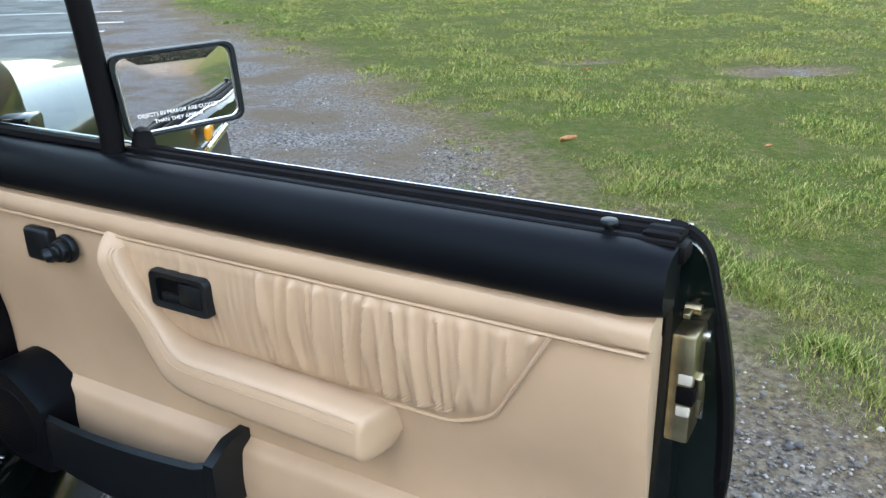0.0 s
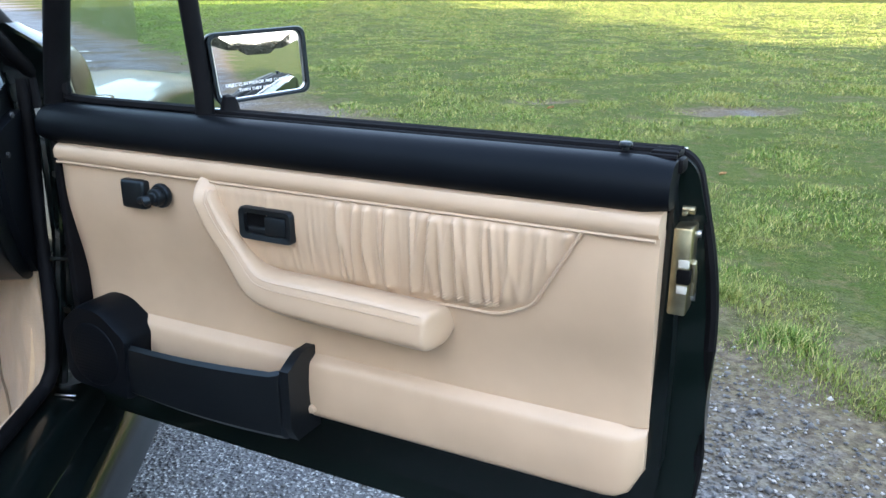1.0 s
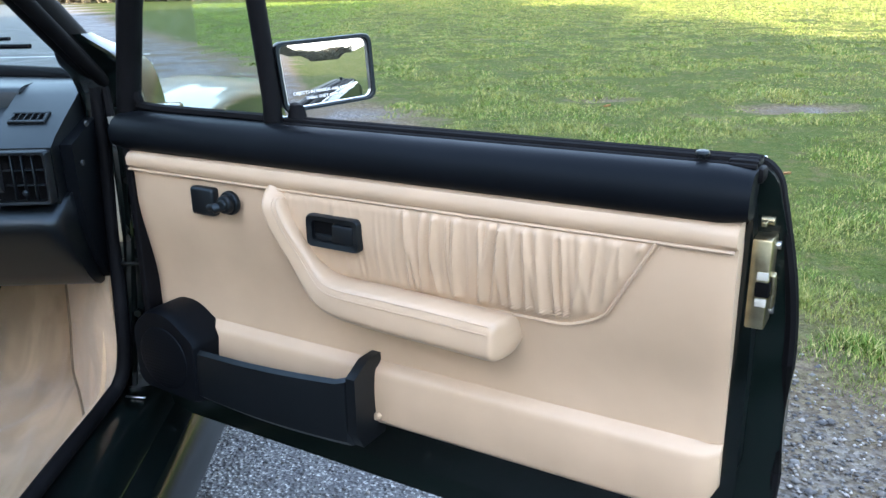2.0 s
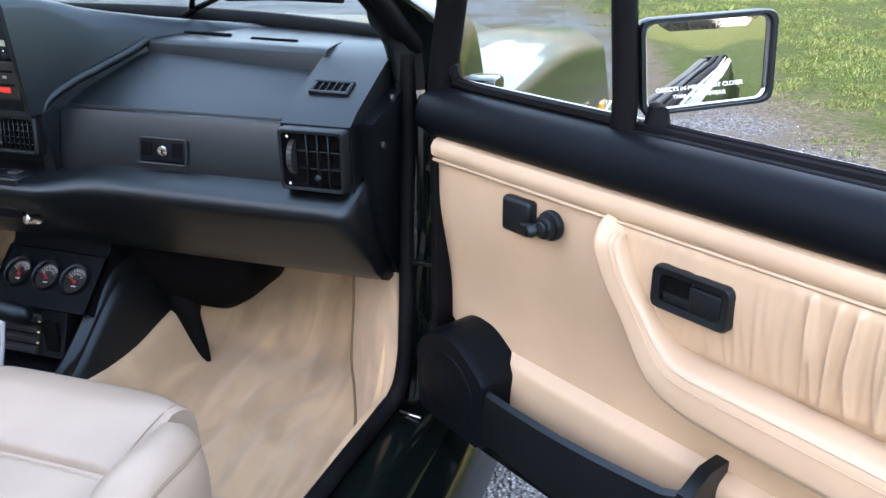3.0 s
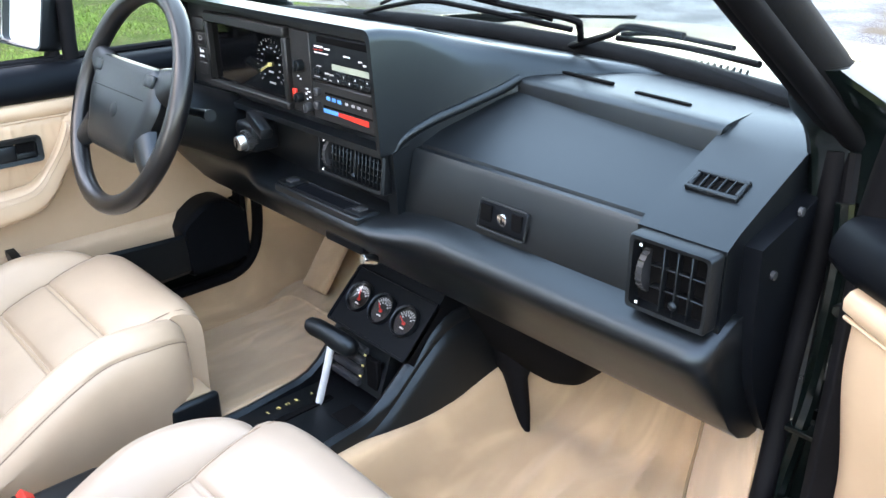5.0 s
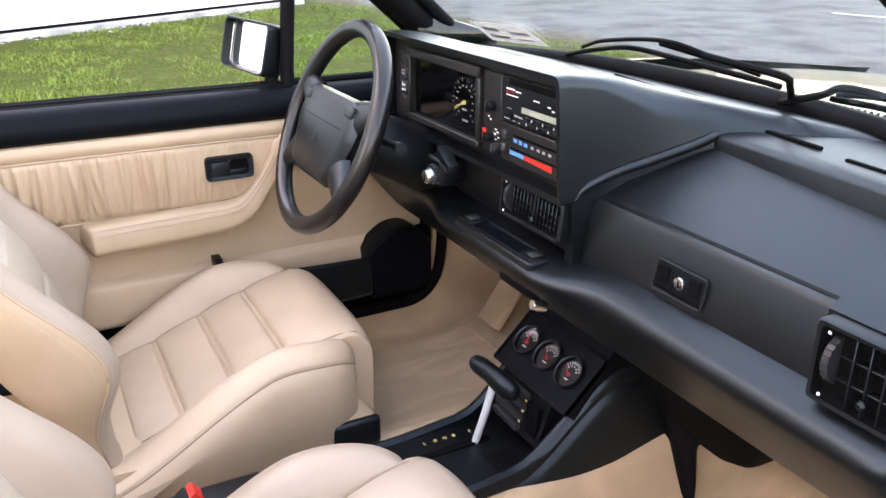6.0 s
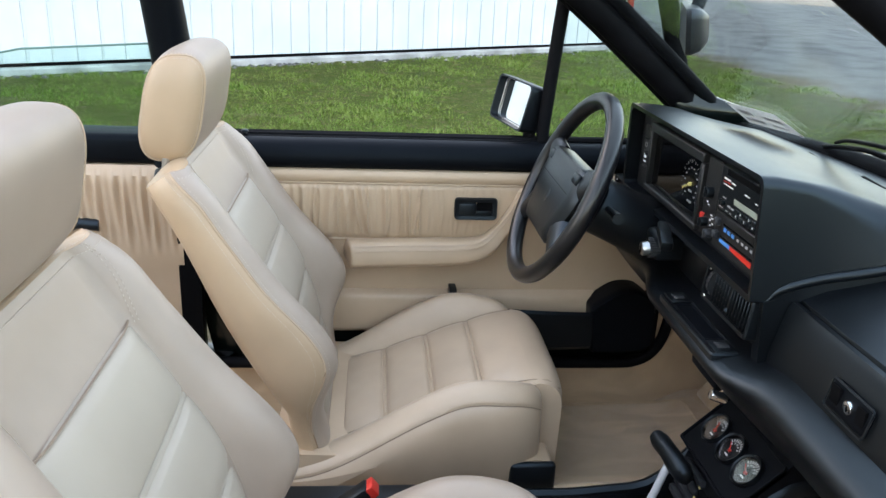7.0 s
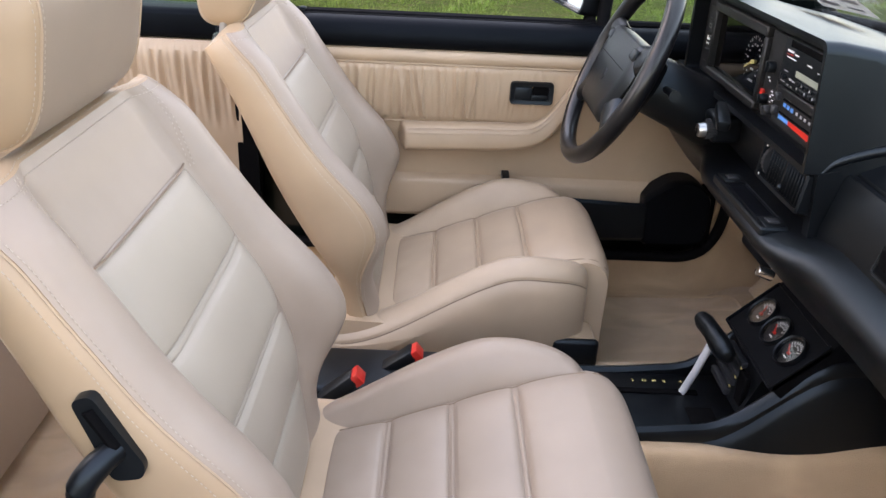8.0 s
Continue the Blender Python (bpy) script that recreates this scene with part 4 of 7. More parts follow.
def vent(cx, cz, w, h, y, nv, nh, wheel_side=-1, tilt=0.0):
    """An air vent with frame, fins and a thumb wheel."""
    m = pose(cx, y, cz, tilt, 0, 0)
    bm = bmesh.new()
    o = round_poly([(-w / 2, -h / 2), (w / 2, -h / 2), (w / 2, h / 2), (-w / 2, h / 2)], 0.006, 3)
    rows = []
    for dy, k in ((0.012, 1.0), (-0.006, 1.0), (-0.009, 0.96), (-0.008, 0.88), (0.020, 0.86)):
        rows.append([m @ Vector((a * k if k > 0.95 else math.copysign(max(abs(a) - (1 - k) * 0.05, 0.001), a), dy, b * k if k > 0.95 else math.copysign(max(abs(b) - (1 - k) * 0.05, 0.001), b))) for a, b in o])
    loft(bm, rows, cap=True)
    v = part("air_vent", bm, M_PLASTIC, dash, "black air vent with fins and a thumb wheel")
    bm = bmesh.new()
    rbox(bm, (0, 0.010, 0), (w * 0.86, 0.004, h * 0.86), 0, m=m)
    part("duct", bm, M_DARK, v)
    x0 = -w * 0.5 + 0.026 if wheel_side < 0 else -w * 0.5 + 0.008
    x1 = w * 0.5 - 0.008
    for i in range(nv):
        bm = bmesh.new()
        rbox(bm, (lerp(x0, x1, (i + 1) / (nv + 1)), -0.001, 0), (0.0062 if nv > 8 and i == nv // 2 else (0.0020 if nv > 8 else 0.0022), 0.010, h * 0.84), 0.0008, 1, m)
        part("fin", bm, M_PLASTIC, v)
    for j in range(nh):
        bm = bmesh.new()
        rbox(bm, ((x0 + x1) / 2, 0.002, h * 0.84 * ((j + 1) / (nh + 1) - 0.5)), (x1 - x0, 0.010, 0.0022), 0.0008, 1, m)
        part("fin", bm, M_PLASTIC, v)
    bm = bmesh.new()
    xw = -w * 0.5 + 0.016
    cyl(bm, m @ Vector((xw - 0.004, 0.018, 0)), m @ Vector((xw + 0.004, 0.018, 0)), 0.027, n=36)
    for k in range(9):
        a = math.pi * (0.5 + (k - 4) * 0.085)
        rbox(bm, (xw, 0.018 - 0.027 * math.sin(a), 0.027 * math.cos(a)), (0.008, 0.0022, 0.0016), 0, 1, m)
    part("thumb_wheel", bm, M_GREYPL, v)
    bm = bmesh.new()
    rbox(bm, ((x0 + x1) / 2, -0.007, -h * 0.27), (0.010, 0.006, 0.010), 0.003, 1, m)
    part("tab", bm, M_PLASTIC, v)
    for b in (0.38, -0.38):
        bm = bmesh.new()
        rbox(bm, (xw, -0.0086, h * b), (0.003, 0.001, 0.003), 0, 1, m)
        part("vent_mark", bm, M_MARK, v)
    return v


vent(0.572, 0.778, 0.100, 0.088, -0.062, 3, 2, -1)
vent(0.020, 0.778, 0.165, 0.060, -0.062, 13, 4, -1, -6)
vent(-0.545, 0.775, 0.085, 0.080, -0.060, 4, 4, -1)
bm = bmesh.new()
rbox(bm, (0.566, 0.022, 0.8575), (0.058, 0.026, 0.008), 0.001, 2, Matrix.Translation((0.566, 0.022, 0.855)) @ pose(0, 0, 0, 23) @ Matrix.Translation((-0.566, -0.022, -0.855)))
sv = part("demist_outlet", bm, M_DARK, dash)
mm = Matrix.Translation((0.566, 0.022, 0.8585)) @ pose(0, 0, 0, 23)
bm = bmesh.new()
for cx_, cy_, sx_, sy_ in ((0, 0.0135, 0.062, 0.006), (0, -0.0135, 0.062, 0.006), (0.028, 0, 0.006, 0.022), (-0.028, 0, 0.006, 0.022)):
    rbox(bm, (cx_, cy_, 0.004), (sx_, sy_, 0.007), 0.0015, 1, mm)
part("outlet_frame", bm, M_PLASTIC, sv)
for i in range(4):
    bm = bmesh.new()
    rbox(bm, (-0.016 + 0.0107 * i, 0, 0.005), (0.0022, 0.022, 0.004), 0.0006, 1, mm)
    part("fin", bm, M_PLASTIC, sv)
for x, yy, zz, wd in ((-0.43, 0.200, 0.924, 0.05), (-0.28, 0.208, 0.924, 0.10), (-0.085, 0.204, 0.9265, 0.13), (0.085, 0.196, 0.9262, 0.13), (0.250, 0.176, 0.9085, 0.13), (0.405, 0.150, 0.9065, 0.09)):
    bm = bmesh.new()
    rbox(bm, (0, 0, 0), (wd, 0.0075, 0.005), 0.002, 2, pose(x, yy, zz, 0, 0, -7))
    part("demist_slot", bm, M_DARK, dash)

# lower roll, knee panel
bm = bmesh.new()
rows = []
for x, e in ([(-0.615, 0.75)] + [(lerp(-0.610, 0.596, i / 40), 1.0) for i in range(41)] + [(0.606, 0.985), (0.615, 0.94), (0.622, 0.86), (0.628, 0.74), (0.632, 0.56)]):
    k = step(-0.30, -0.18, x) * step(0.20, 0.095, x)
    out = 0.030 * k
    rows.append([(x, y if y > -0.02 else -0.02 + (y + 0.02) * e, z) for y, z in ((-0.02, 0.742 - 0.014 * k), (-0.042, 0.734 - 0.014 * k), (-0.062 - out, 0.724 - 0.012 * k), (-0.074 - out, 0.7165 - 0.008 * k), (-0.0815 - out, 0.708 - 0.004 * k), (-0.0825 - out, 0.699), (-0.078 - out, 0.688), (-0.062 - 0.8 * out, 0.664), (-0.036 - 0.5 * out, 0.630), (-0.004 - 0.2 * out, 0.592), (0.022, 0.568), (0.048, 0.556), (0.080, 0.555), (0.30, 0.60), (0.30, 0.735))])
loft(bm, rows)
part("lower_roll", bm, M_DASH, dash, "padded lower roll of the dashboard", 60)
bm = bmesh.new()
prism(bm, [(0.07, 0.60), (0.08, 0.558), (0.32, 0.53), (0.34, 0.62), (0.07, 0.62)], yz, -0.60, 0.60, 0.006)
part("under_panel", bm, M_PLASTIC, dash)
bm = bmesh.new()
prism(bm, [(-0.045, 0.735), (-0.050, 0.825), (-0.02, 0.84), (0.30, 0.80), (0.30, 0.70), (-0.02, 0.70)], yz, -0.615, 0.104, 0.006)
part("centre_face", bm, M_PLASTIC, dash)
bm = bmesh.new()
tube(bm, spline([(0.104, -0.054, 0.808), (0.107, -0.038, 0.828), (0.122, 0.004, 0.850), (0.142, 0.050, 0.867), (0.166, 0.105, 0.888), (0.177, 0.130, 0.901)], 6), 0.0072, 10)
part("ridge_pad", bm, M_DASH, dash)
bm = bmesh.new()
prism(bm, [(-0.052, 0.70), (-0.060, 0.812), (-0.010, 0.824), (0.0, 0.70)], yz, 0.093, 0.113, 0.006, 3)
part("divider_pad", bm, M_DASH, dash)
# side cheek of the dashboard, next to the door
bm = bmesh.new()
prism(bm, [(-0.018, 0.822), (0.30, 0.900), (0.30, 0.60), (0.060, 0.566), (0.034, 0.606), (0.006, 0.660), (-0.004, 0.70), (-0.012, 0.735)], yz, 0.600, 0.644, 0.010, 3)
cheek = part("side_cheek", bm, M_PAD, dash)
for y, z in ((0.012, 0.786), (0.052, 0.846)):
    bm = bmesh.new()
    cyl(bm, (0.644, y, z), (0.648, y, z), 0.005, n=14)
    part("screw", bm, M_GREYPL, cheek)

# ledge with two switches and a tray
bm = bmesh.new()
rows = []
for hx, hy, z in ((0.113, 0.024, 0.704), (0.113, 0.024, 0.716), (0.111, 0.022, 0.7185), (0.107, 0.019, 0.7185), (0.105, 0.017, 0.716)):
    rows.append([(-0.030 + a, -0.083 + b, z) for a, b in round_poly([(-hx, -hy), (hx, -hy), (hx, hy), (-hx, hy)], 0.006, 4)])
loft(bm, rows)
ledge = part("oddments_tray", bm, M_PLASTIC, dash)
bm = bmesh.new()
rows = []
for hx, hy, z in ((0.070, 0.0165, 0.7175), (0.067, 0.0150, 0.7192), (0.062, 0.0135, 0.7185), (0.060, 0.0125, 0.7165)):
    rows.append([(-0.030 + a, -0.083 + b, z) for a, b in round_poly([(-hx, -hy), (hx, -hy), (hx, hy), (-hx, hy)], 0.006, 4)])
loft(bm, rows)
part("tray_recess", bm, M_PAD, ledge)
for x in (-0.122, 0.060):
    bm = bmesh.new()
    rbox(bm, (x, -0.083, 0.718), (0.040, 0.034, 0.006), 0.002)
    sw = part("rocker_switch", bm, M_PLASTIC, ledge)
    bm = bmesh.new()
    rbox(bm, (x, -0.083, 0.7215), (0.018, 0.018, 0.004), 0.002)
    part("rocker", bm, M_GREYPL, ledge)
bm = bmesh.new()
rbox(bm, (0.0, -0.068, 0.648), (0.10, 0.016, 0.020), 0.004, 2)
ash = part("ashtray", bm, M_PAD, dash)
bm = bmesh.new()
tube(bm, spline([(-0.042, -0.074, 0.653), (-0.038, -0.0785, 0.657), (0.0, -0.080, 0.658), (0.038, -0.0785, 0.657), (0.042, -0.074, 0.653)], 5), 0.0020, 8)
part("ashtray_lip", bm, M_PLASTIC, ash)
bm = bmesh.new()
cyl(bm, (0.075, -0.070, 0.640), (0.073, -0.094, 0.648), 0.009, 0.008, 18, 0.002)
part("cigar_lighter", bm, M_CHROME, dash, "chrome cigar lighter")

# instrument binnacle
bm = bmesh.new()
rows = []
HOOD = ((-0.082, 0.815, 0.984, 0.098, 0.108, -0.505), (-0.060, 0.815, 0.984, 0.101, 0.110, -0.508), (-0.02, 0.842, 0.979, 0.108, 0.114, -0.52), (0.02, 0.858, 0.972, 0.118, 0.127, -0.53), (0.06, 0.871, 0.960, 0.132, 0.146, -0.54), (0.11, 0.889, 0.947, 0.152, 0.168, -0.55), (0.17, 0.904, 0.934, 0.188, 0.215, -0.56), (0.24, 0.908, 0.921, 0.26, 0.32, -0.57), (0.30, 0.908, 0.9125, 0.36, 0.45, -0.58))
for i, (y, z0, z1, xr, xb, xl) in enumerate(HOOD):
    o = round_poly([(xl, 0.81), (xb, 0.81), (xb, z0), (xr, z1), (xl + 0.01, z1)], [0.01, 0.004, 0.006 + 0.003 * i, 0.016 + 0.012 * max(i - 2, 0), 0.016], 5)
    rows.append([(a, y + 0.004 * (z1 - b) / (z1 - 0.81) * (i < 2), b) for a, b in o])
face_o = rows[0]
inner = [(lerp(a, -0.2035, 0.030), y + 0.001, lerp(b, 0.90, 0.09)) for a, y, b in face_o]
deep = [(a, y + 0.030, b) for a, y, b in inner]
loft(bm, [deep, inner] + rows)
binn = part("instrument_binnacle", bm, M_DASH, dash, "black hooded instrument binnacle")


def fp(x, z, out=0.0):
    """A place on the binnacle's upright face."""
    return Vector((x, -0.056 - out, z))


def face_box(x0, x1, z0, z1, out, deep_, material, name, parent, bev=0.001, label=""):
    bm = bmesh.new()
    rbox(bm, fp((x0 + x1) / 2, (z0 + z1) / 2, out), (x1 - x0, deep_, z1 - z0), bev, 1)
    return part(name, bm, material, parent, label)


def prints(parent, rows, out, material, name="print_bar"):
    """Small printed marks: middle, width, height."""
    for x, z, w_, h_ in rows:
        face_box(x - w_ / 2, x + w_ / 2, z - h_ / 2, z + h_ / 2, out, 0.0008, material, name, parent, 0)


M_FACEPL = mat("grey_black_fascia_plastic", (0.012, 0.0122, 0.0128), 0.45, var=0.1, grain=0.05, gscale=1200, spec=0.35)
M_DIM = mat("grey_print", (0.30, 0.30, 0.30), 0.5, var=0.02)
M_GLOSS = mat("black_cluster_window", (0.0022, 0.0022, 0.0026), 0.08, var=0.0, spec=0.25)
face_box(-0.490, 0.088, 0.826, 0.972, -0.006, 0.004, M_FACEPL, "face_plate", binn)
clus = face_box(-0.395, -0.150, 0.842, 0.946, -0.003, 0.004, M_GLOSS, "dial_panel", binn, label="glossy black dial window with white markings")
for x0_, x1_, z0_, z1_ in ((-0.405, -0.142, 0.945, 0.962), (-0.405, -0.142, 0.830, 0.843), (-0.405, -0.394, 0.843, 0.945), (-0.151, -0.138, 0.843, 0.945)):
    face_box(x0_, x1_, z0_, z1_, 0.004, 0.014, M_FACEPL, "dial_hood", binn, 0.0025)
cx, cz, rad = -0.205, 0.894, 0.044
bm = bmesh.new()
for k in range(23):
    a = radians(222 - 264 * k / 22)
    r0, r1 = rad * (0.90 if k % 2 else 0.82), rad * 0.95
    cyl(bm, fp(cx + r0 * math.cos(a), cz + r0 * math.sin(a), -0.0006), fp(cx + r1 * math.cos(a), cz + r1 * math.sin(a), -0.0006), 0.00045, n=5)
for k in range(12):
    a = radians(222 - 264 * k / 11)
    rbox(bm, fp(cx + rad * 0.63 * math.cos(a), cz + rad * 0.63 * math.sin(a), -0.0006), (0.0042, 0.0008, 0.0022), 0)
rbox(bm, fp(cx, cz - 0.012, -0.0006), (0.014, 0.0008, 0.003), 0)
rbox(bm, fp(cx + 0.002, cz - 0.030, -0.0006), (0.018, 0.0008, 0.003), 0)
part("dial_marks", bm, M_DIM, clus, kind="stuff")
bm = bmesh.new()
a = radians(206)
for lift_ in (0.0, 0.0022):
    cyl(bm, fp(cx, cz + lift_, 0.001), fp(cx + rad * 0.80 * math.cos(a), cz + lift_ + rad * 0.80 * math.sin(a), 0.001), 0.0007, n=6)
cyl(bm, fp(cx, cz, -0.001), fp(cx, cz, 0.003), 0.0035, n=16)
part("needle", bm, M_YELLOW, clus)
for k in range(4):
    sw = face_box(-0.452, -0.416, 0.924 - 0.0265 * k, 0.948 - 0.0265 * k, 0.001, 0.008, M_FACEPL, "switch", binn, 0.002)
    if k == 1:
        prints(sw, ((-0.434, 0.915, 0.010, 0.0012), (-0.434, 0.908, 0.010, 0.0012), (-0.439, 0.9115, 0.0012, 0.008), (-0.429, 0.9115, 0.0012, 0.008)), 0.0054, M_DIM, "switch_mark")
    if k == 2:
        prints(sw, ((-0.438, 0.889, 0.0022, 0.008), (-0.430, 0.888, 0.008, 0.004), (-0.438, 0.879, 0.006, 0.0035), (-0.429, 0.879, 0.006, 0.0035)), 0.0054, M_MARK, "switch_mark")

# strip of knobs between the dials and the radio
strip = face_box(-0.137, -0.082, 0.832, 0.960, 0.000, 0.006, M_FACEPL, "knob_strip", binn, 0.002)
for x, z, r in ((-0.108, 0.907, 0.0100), (-0.114, 0.856, 0.0085), (-0.090, 0.844, 0.0080)):
    bm = bmesh.new()
    cyl(bm, fp(x, z, 0.002), fp(x, z, 0.014), r, r * 0.9, 20, 0.0012)
    rbox(bm, fp(x, z, 0.0150), (r * 0.35, 0.004, r * 1.7), 0.0008, 1)
    part("knob", bm, M_PLASTIC if z > 0.85 else M_GREYPL, strip)
prints(strip, ((-0.118, 0.889, 0.005, 0.002), (-0.112, 0.885, 0.004, 0.002), (-0.096, 0.872, 0.006, 0.0016), (-0.091, 0.868, 0.007, 0.0016), (-0.098, 0.864, 0.004, 0.003), (-0.088, 0.860, 0.005, 0.0016), (-0.096, 0.856, 0.004, 0.0016)), 0.0034, M_MARK, "print_mark")
face_box(-0.134, -0.124, 0.852, 0.868, 0.004, 0.006, M_RED, "hazard_switch", strip, 0.001)

# radio
radio = face_box(-0.078, 0.080, 0.892, 0.961, 0.001, 0.010, M_PLASTIC, "car_radio", binn, 0.002, "black cassette radio with a pale display")
face_box(-0.056, 0.074, 0.9485, 0.9585, 0.0058, 0.002, M_DARK, "cassette_slot", radio, 0.0008)
face_box(-0.020, 0.070, 0.9125, 0.9215, 0.0058, 0.0012, M_LCD, "display", radio, 0)
prints(radio, ((-0.052, 0.9425, 0.022, 0.0028), (-0.030, 0.9410, 0.014, 0.0020), (-0.046, 0.9335, 0.034, 0.0014), (0.018, 0.9360, 0.016, 0.0018), (0.050, 0.9330, 0.008, 0.0016), (0.060, 0.9290, 0.007, 0.0024)), 0.0062, M_MARK)
prints(radio, ((-0.060, 0.9375, 0.010, 0.0014), (-0.046, 0.9380, 0.010, 0.0014)), 0.0062, M_RED)
prints(radio, ((-0.054, 0.9135, 0.012, 0.0014), (-0.034, 0.9050, 0.010, 0.0024), (-0.022, 0.9045, 0.010, 0.0024), (-0.060, 0.8975, 0.014, 0.0014), (-0.040, 0.8965, 0.007, 0.0020), (-0.026, 0.8960, 0.006, 0.0020)), 0.0062, M_DIM)
for x in (-0.061, -0.053):
    bm = bmesh.new()
    cyl(bm, fp(x, 0.9055, 0.004), fp(x, 0.9055, 0.011), 0.0046, 0.0042, 18, 0.001)
    part("radio_knob", bm, M_PLASTIC, radio)
for k in range(6):
    for z in (0.9060, 0.8975):
        face_box(-0.010 + 0.0140 * k, 0.001 + 0.0140 * k, z - 0.003, z + 0.003, 0.006, 0.003, M_PLASTIC, "push_button", radio, 0.0008)
    prints(radio, ((-0.0045 + 0.0140 * k, 0.9060 if k % 2 else 0.8985, 0.0016, 0.0028),), 0.0076, M_MARK, "button_mark")

# heater
heat = face_box(-0.078, 0.080, 0.830, 0.889, 0.001, 0.008, M_FACEPL, "heater_panel", binn, 0.002, "heater panel with blue and red slide scales")
face_box(-0.044, 0.072, 0.8725, 0.8760, 0.0050, 0.001, M_DARK, "slide_slot", heat, 0)
face_box(-0.050, 0.072, 0.8520, 0.8550, 0.0050, 0.001, M_DARK, "slide_slot", heat, 0)
prints(heat, ((-0.036, 0.8670, 0.009, 0.0056), (-0.022, 0.8668, 0.009, 0.0056), (-0.008, 0.8665, 0.009, 0.0056)), 0.0052, M_BLUE, "scale_mark")
prints(heat, ((0.010, 0.8662, 0.007, 0.0040), (0.026, 0.8660, 0.007, 0.0040), (0.040, 0.8658, 0.007, 0.0040), (0.055, 0.8656, 0.007, 0.0040)), 0.0052, M_DIM, "scale_mark")
for name_, x0_, x1_, h0, h1, mt in (("cold_scale", -0.050, -0.012, 0.0050, 0.0050, M_BLUE), ("warm_scale", -0.012, 0.062, 0.0050, 0.0078, M_RED)):
    bm = bmesh.new()
    prism(bm, [(x0_, 0.8490 - h0), (x1_, 0.8490 - h1), (x1_, 0.8500), (x0_, 0.8500)], lambda a, b, t: fp(a, b, t), 0.0046, 0.0056)
    part(name_, bm, mt, heat)
for x, z in ((-0.060, 0.874), (-0.062, 0.853)):
    face_box(x - 0.006, x + 0.006, z - 0.006, z + 0.006, 0.008, 0.010, M_GREYPL, "slide_knob", heat, 0.002)

# ---- steering column and wheel ----
WC = Vector((-0.345, -0.245, 0.845))
wheel = thing("steering_wheel", "black four-spoke style leather steering wheel with padded hub", "steering wheel", Matrix.Translation(WC) @ pose(0, 0, 0, 66))
bm = bmesh.new()
tube(bm, [(0.176 * math.cos(a), 0.176 * math.sin(a), 0) for a in (2 * math.pi * k / 64 for k in range(64))], 0.0160, 16, closed=True)
part("rim", bm, mat("black_leather_rim", (0.0045, 0.0050, 0.0062), 0.30, var=0.15, grain=0.03, gscale=800), wheel, "worn black leather rim")
bm = bmesh.new()
rows = []
hub_o = round_poly([(-0.118, 0.062), (0.118, 0.062), (0.130, 0.004), (0.092, -0.092), (-0.092, -0.092), (-0.130, 0.004)], 0.020, 5)
for z, k in ((-0.050, 0.80), (-0.020, 0.98), (0.004, 1.0), (0.014, 0.93), (0.018, 0.80)):
    rows.append([(a * k, b * k, z) for a, b in hub_o])
loft(bm, rows)
hub = part("hub_pad", bm, M_DASH, wheel, "black padded hub")
bm = bmesh.new()
rbox(bm, (0, 0.008, 0.0165), (0.190, 0.0022, 0.004), 0.001, 1)
part("pad_split", bm, M_DARK, hub)
bm = bmesh.new()
cyl(bm, (0, -0.022, 0.016), (0, -0.022, 0.0188), 0.013, n=28, b=0.001)
part("badge", bm, M_PLASTIC, hub)
for a0, b0, a1, b1 in ((-0.105, 0.034, -0.165, 0.058), (0.105, 0.034, 0.165, 0.058), (-0.098, -0.056, -0.146, -0.098), (0.098, -0.056, 0.146, -0.098)):
    bm = bmesh.new()
    tube(bm, [(a0, b0, -0.006), ((a0 + a1) / 2, (b0 + b1) / 2, -0.004), (a1, b1, 0)], [0.034, 0.026, 0.019], 12, flat=1.0)
    bmesh.ops.scale(bm, vec=(1, 1, 0.55), verts=bm.verts)
    part("spoke", bm, M_DASH, wheel)
for s in (1, -1):
    bm = bmesh.new()
    rbox(bm, (s * 0.098, 0.040, 0.015), (0.030, 0.020, 0.010), 0.004, 2)
    part("horn_button", bm, M_DASH, wheel)
col = thing("steering_column", "black steering column shroud with stalks and ignition lock", "steering column", pose(0, 0, 0))
bm = bmesh.new()
ax = Vector((0, 0.914, -0.407))
rings = []
for d, r in ((0.045, 0.050), (0.06, 0.058), (0.14, 0.060), (0.24, 0.066)):
    c = WC + ax * d
    rings.append([c + Vector((r * math.cos(k * math.pi / 10), r * 0.85 * math.sin(k * math.pi / 10) * 0.407, r * 0.95 * math.sin(k * math.pi / 10) * 0.914)) for k in range(20)])
loft(bm, rings)
part("shroud", bm, M_PLASTIC, col)
for s, z in ((-1, 0.01), (1, 0.0)):
    bm = bmesh.new()
    b0 = WC + ax * 0.085
    tube(bm, [b0 + Vector((s * 0.05, 0, 0.01)), b0 + Vector((s * 0.11, -0.005, 0.018 + z)), b0 + Vector((s * 0.150, -0.010, 0.022 + z))], [0.006, 0.007, 0.010], 10)
    part("stalk", bm, M_PLASTIC, col)
bm = bmesh.new()
rbox(bm, (-0.245, -0.070, 0.772), (0.060, 0.055, 0.050), 0.010, 3)
part("lock_housing", bm, M_PLASTIC, col)
bm = bmesh.new()
cyl(bm, (-0.232, -0.080, 0.771), (-0.232, -0.118, 0.766), 0.0135, 0.0125, 24, 0.003)
lock_ = part("ignition_lock", bm, M_STEEL, col, "chrome ignition lock")
bm = bmesh.new()
for k in range(24):
    a = 2 * math.pi * k / 24
    rbox(bm, (-0.232 + 0.0165 * math.cos(a), -0.096, 0.769 + 0.0165 * math.sin(a)), (0.0028, 0.018, 0.0028), 0.0006, 1)
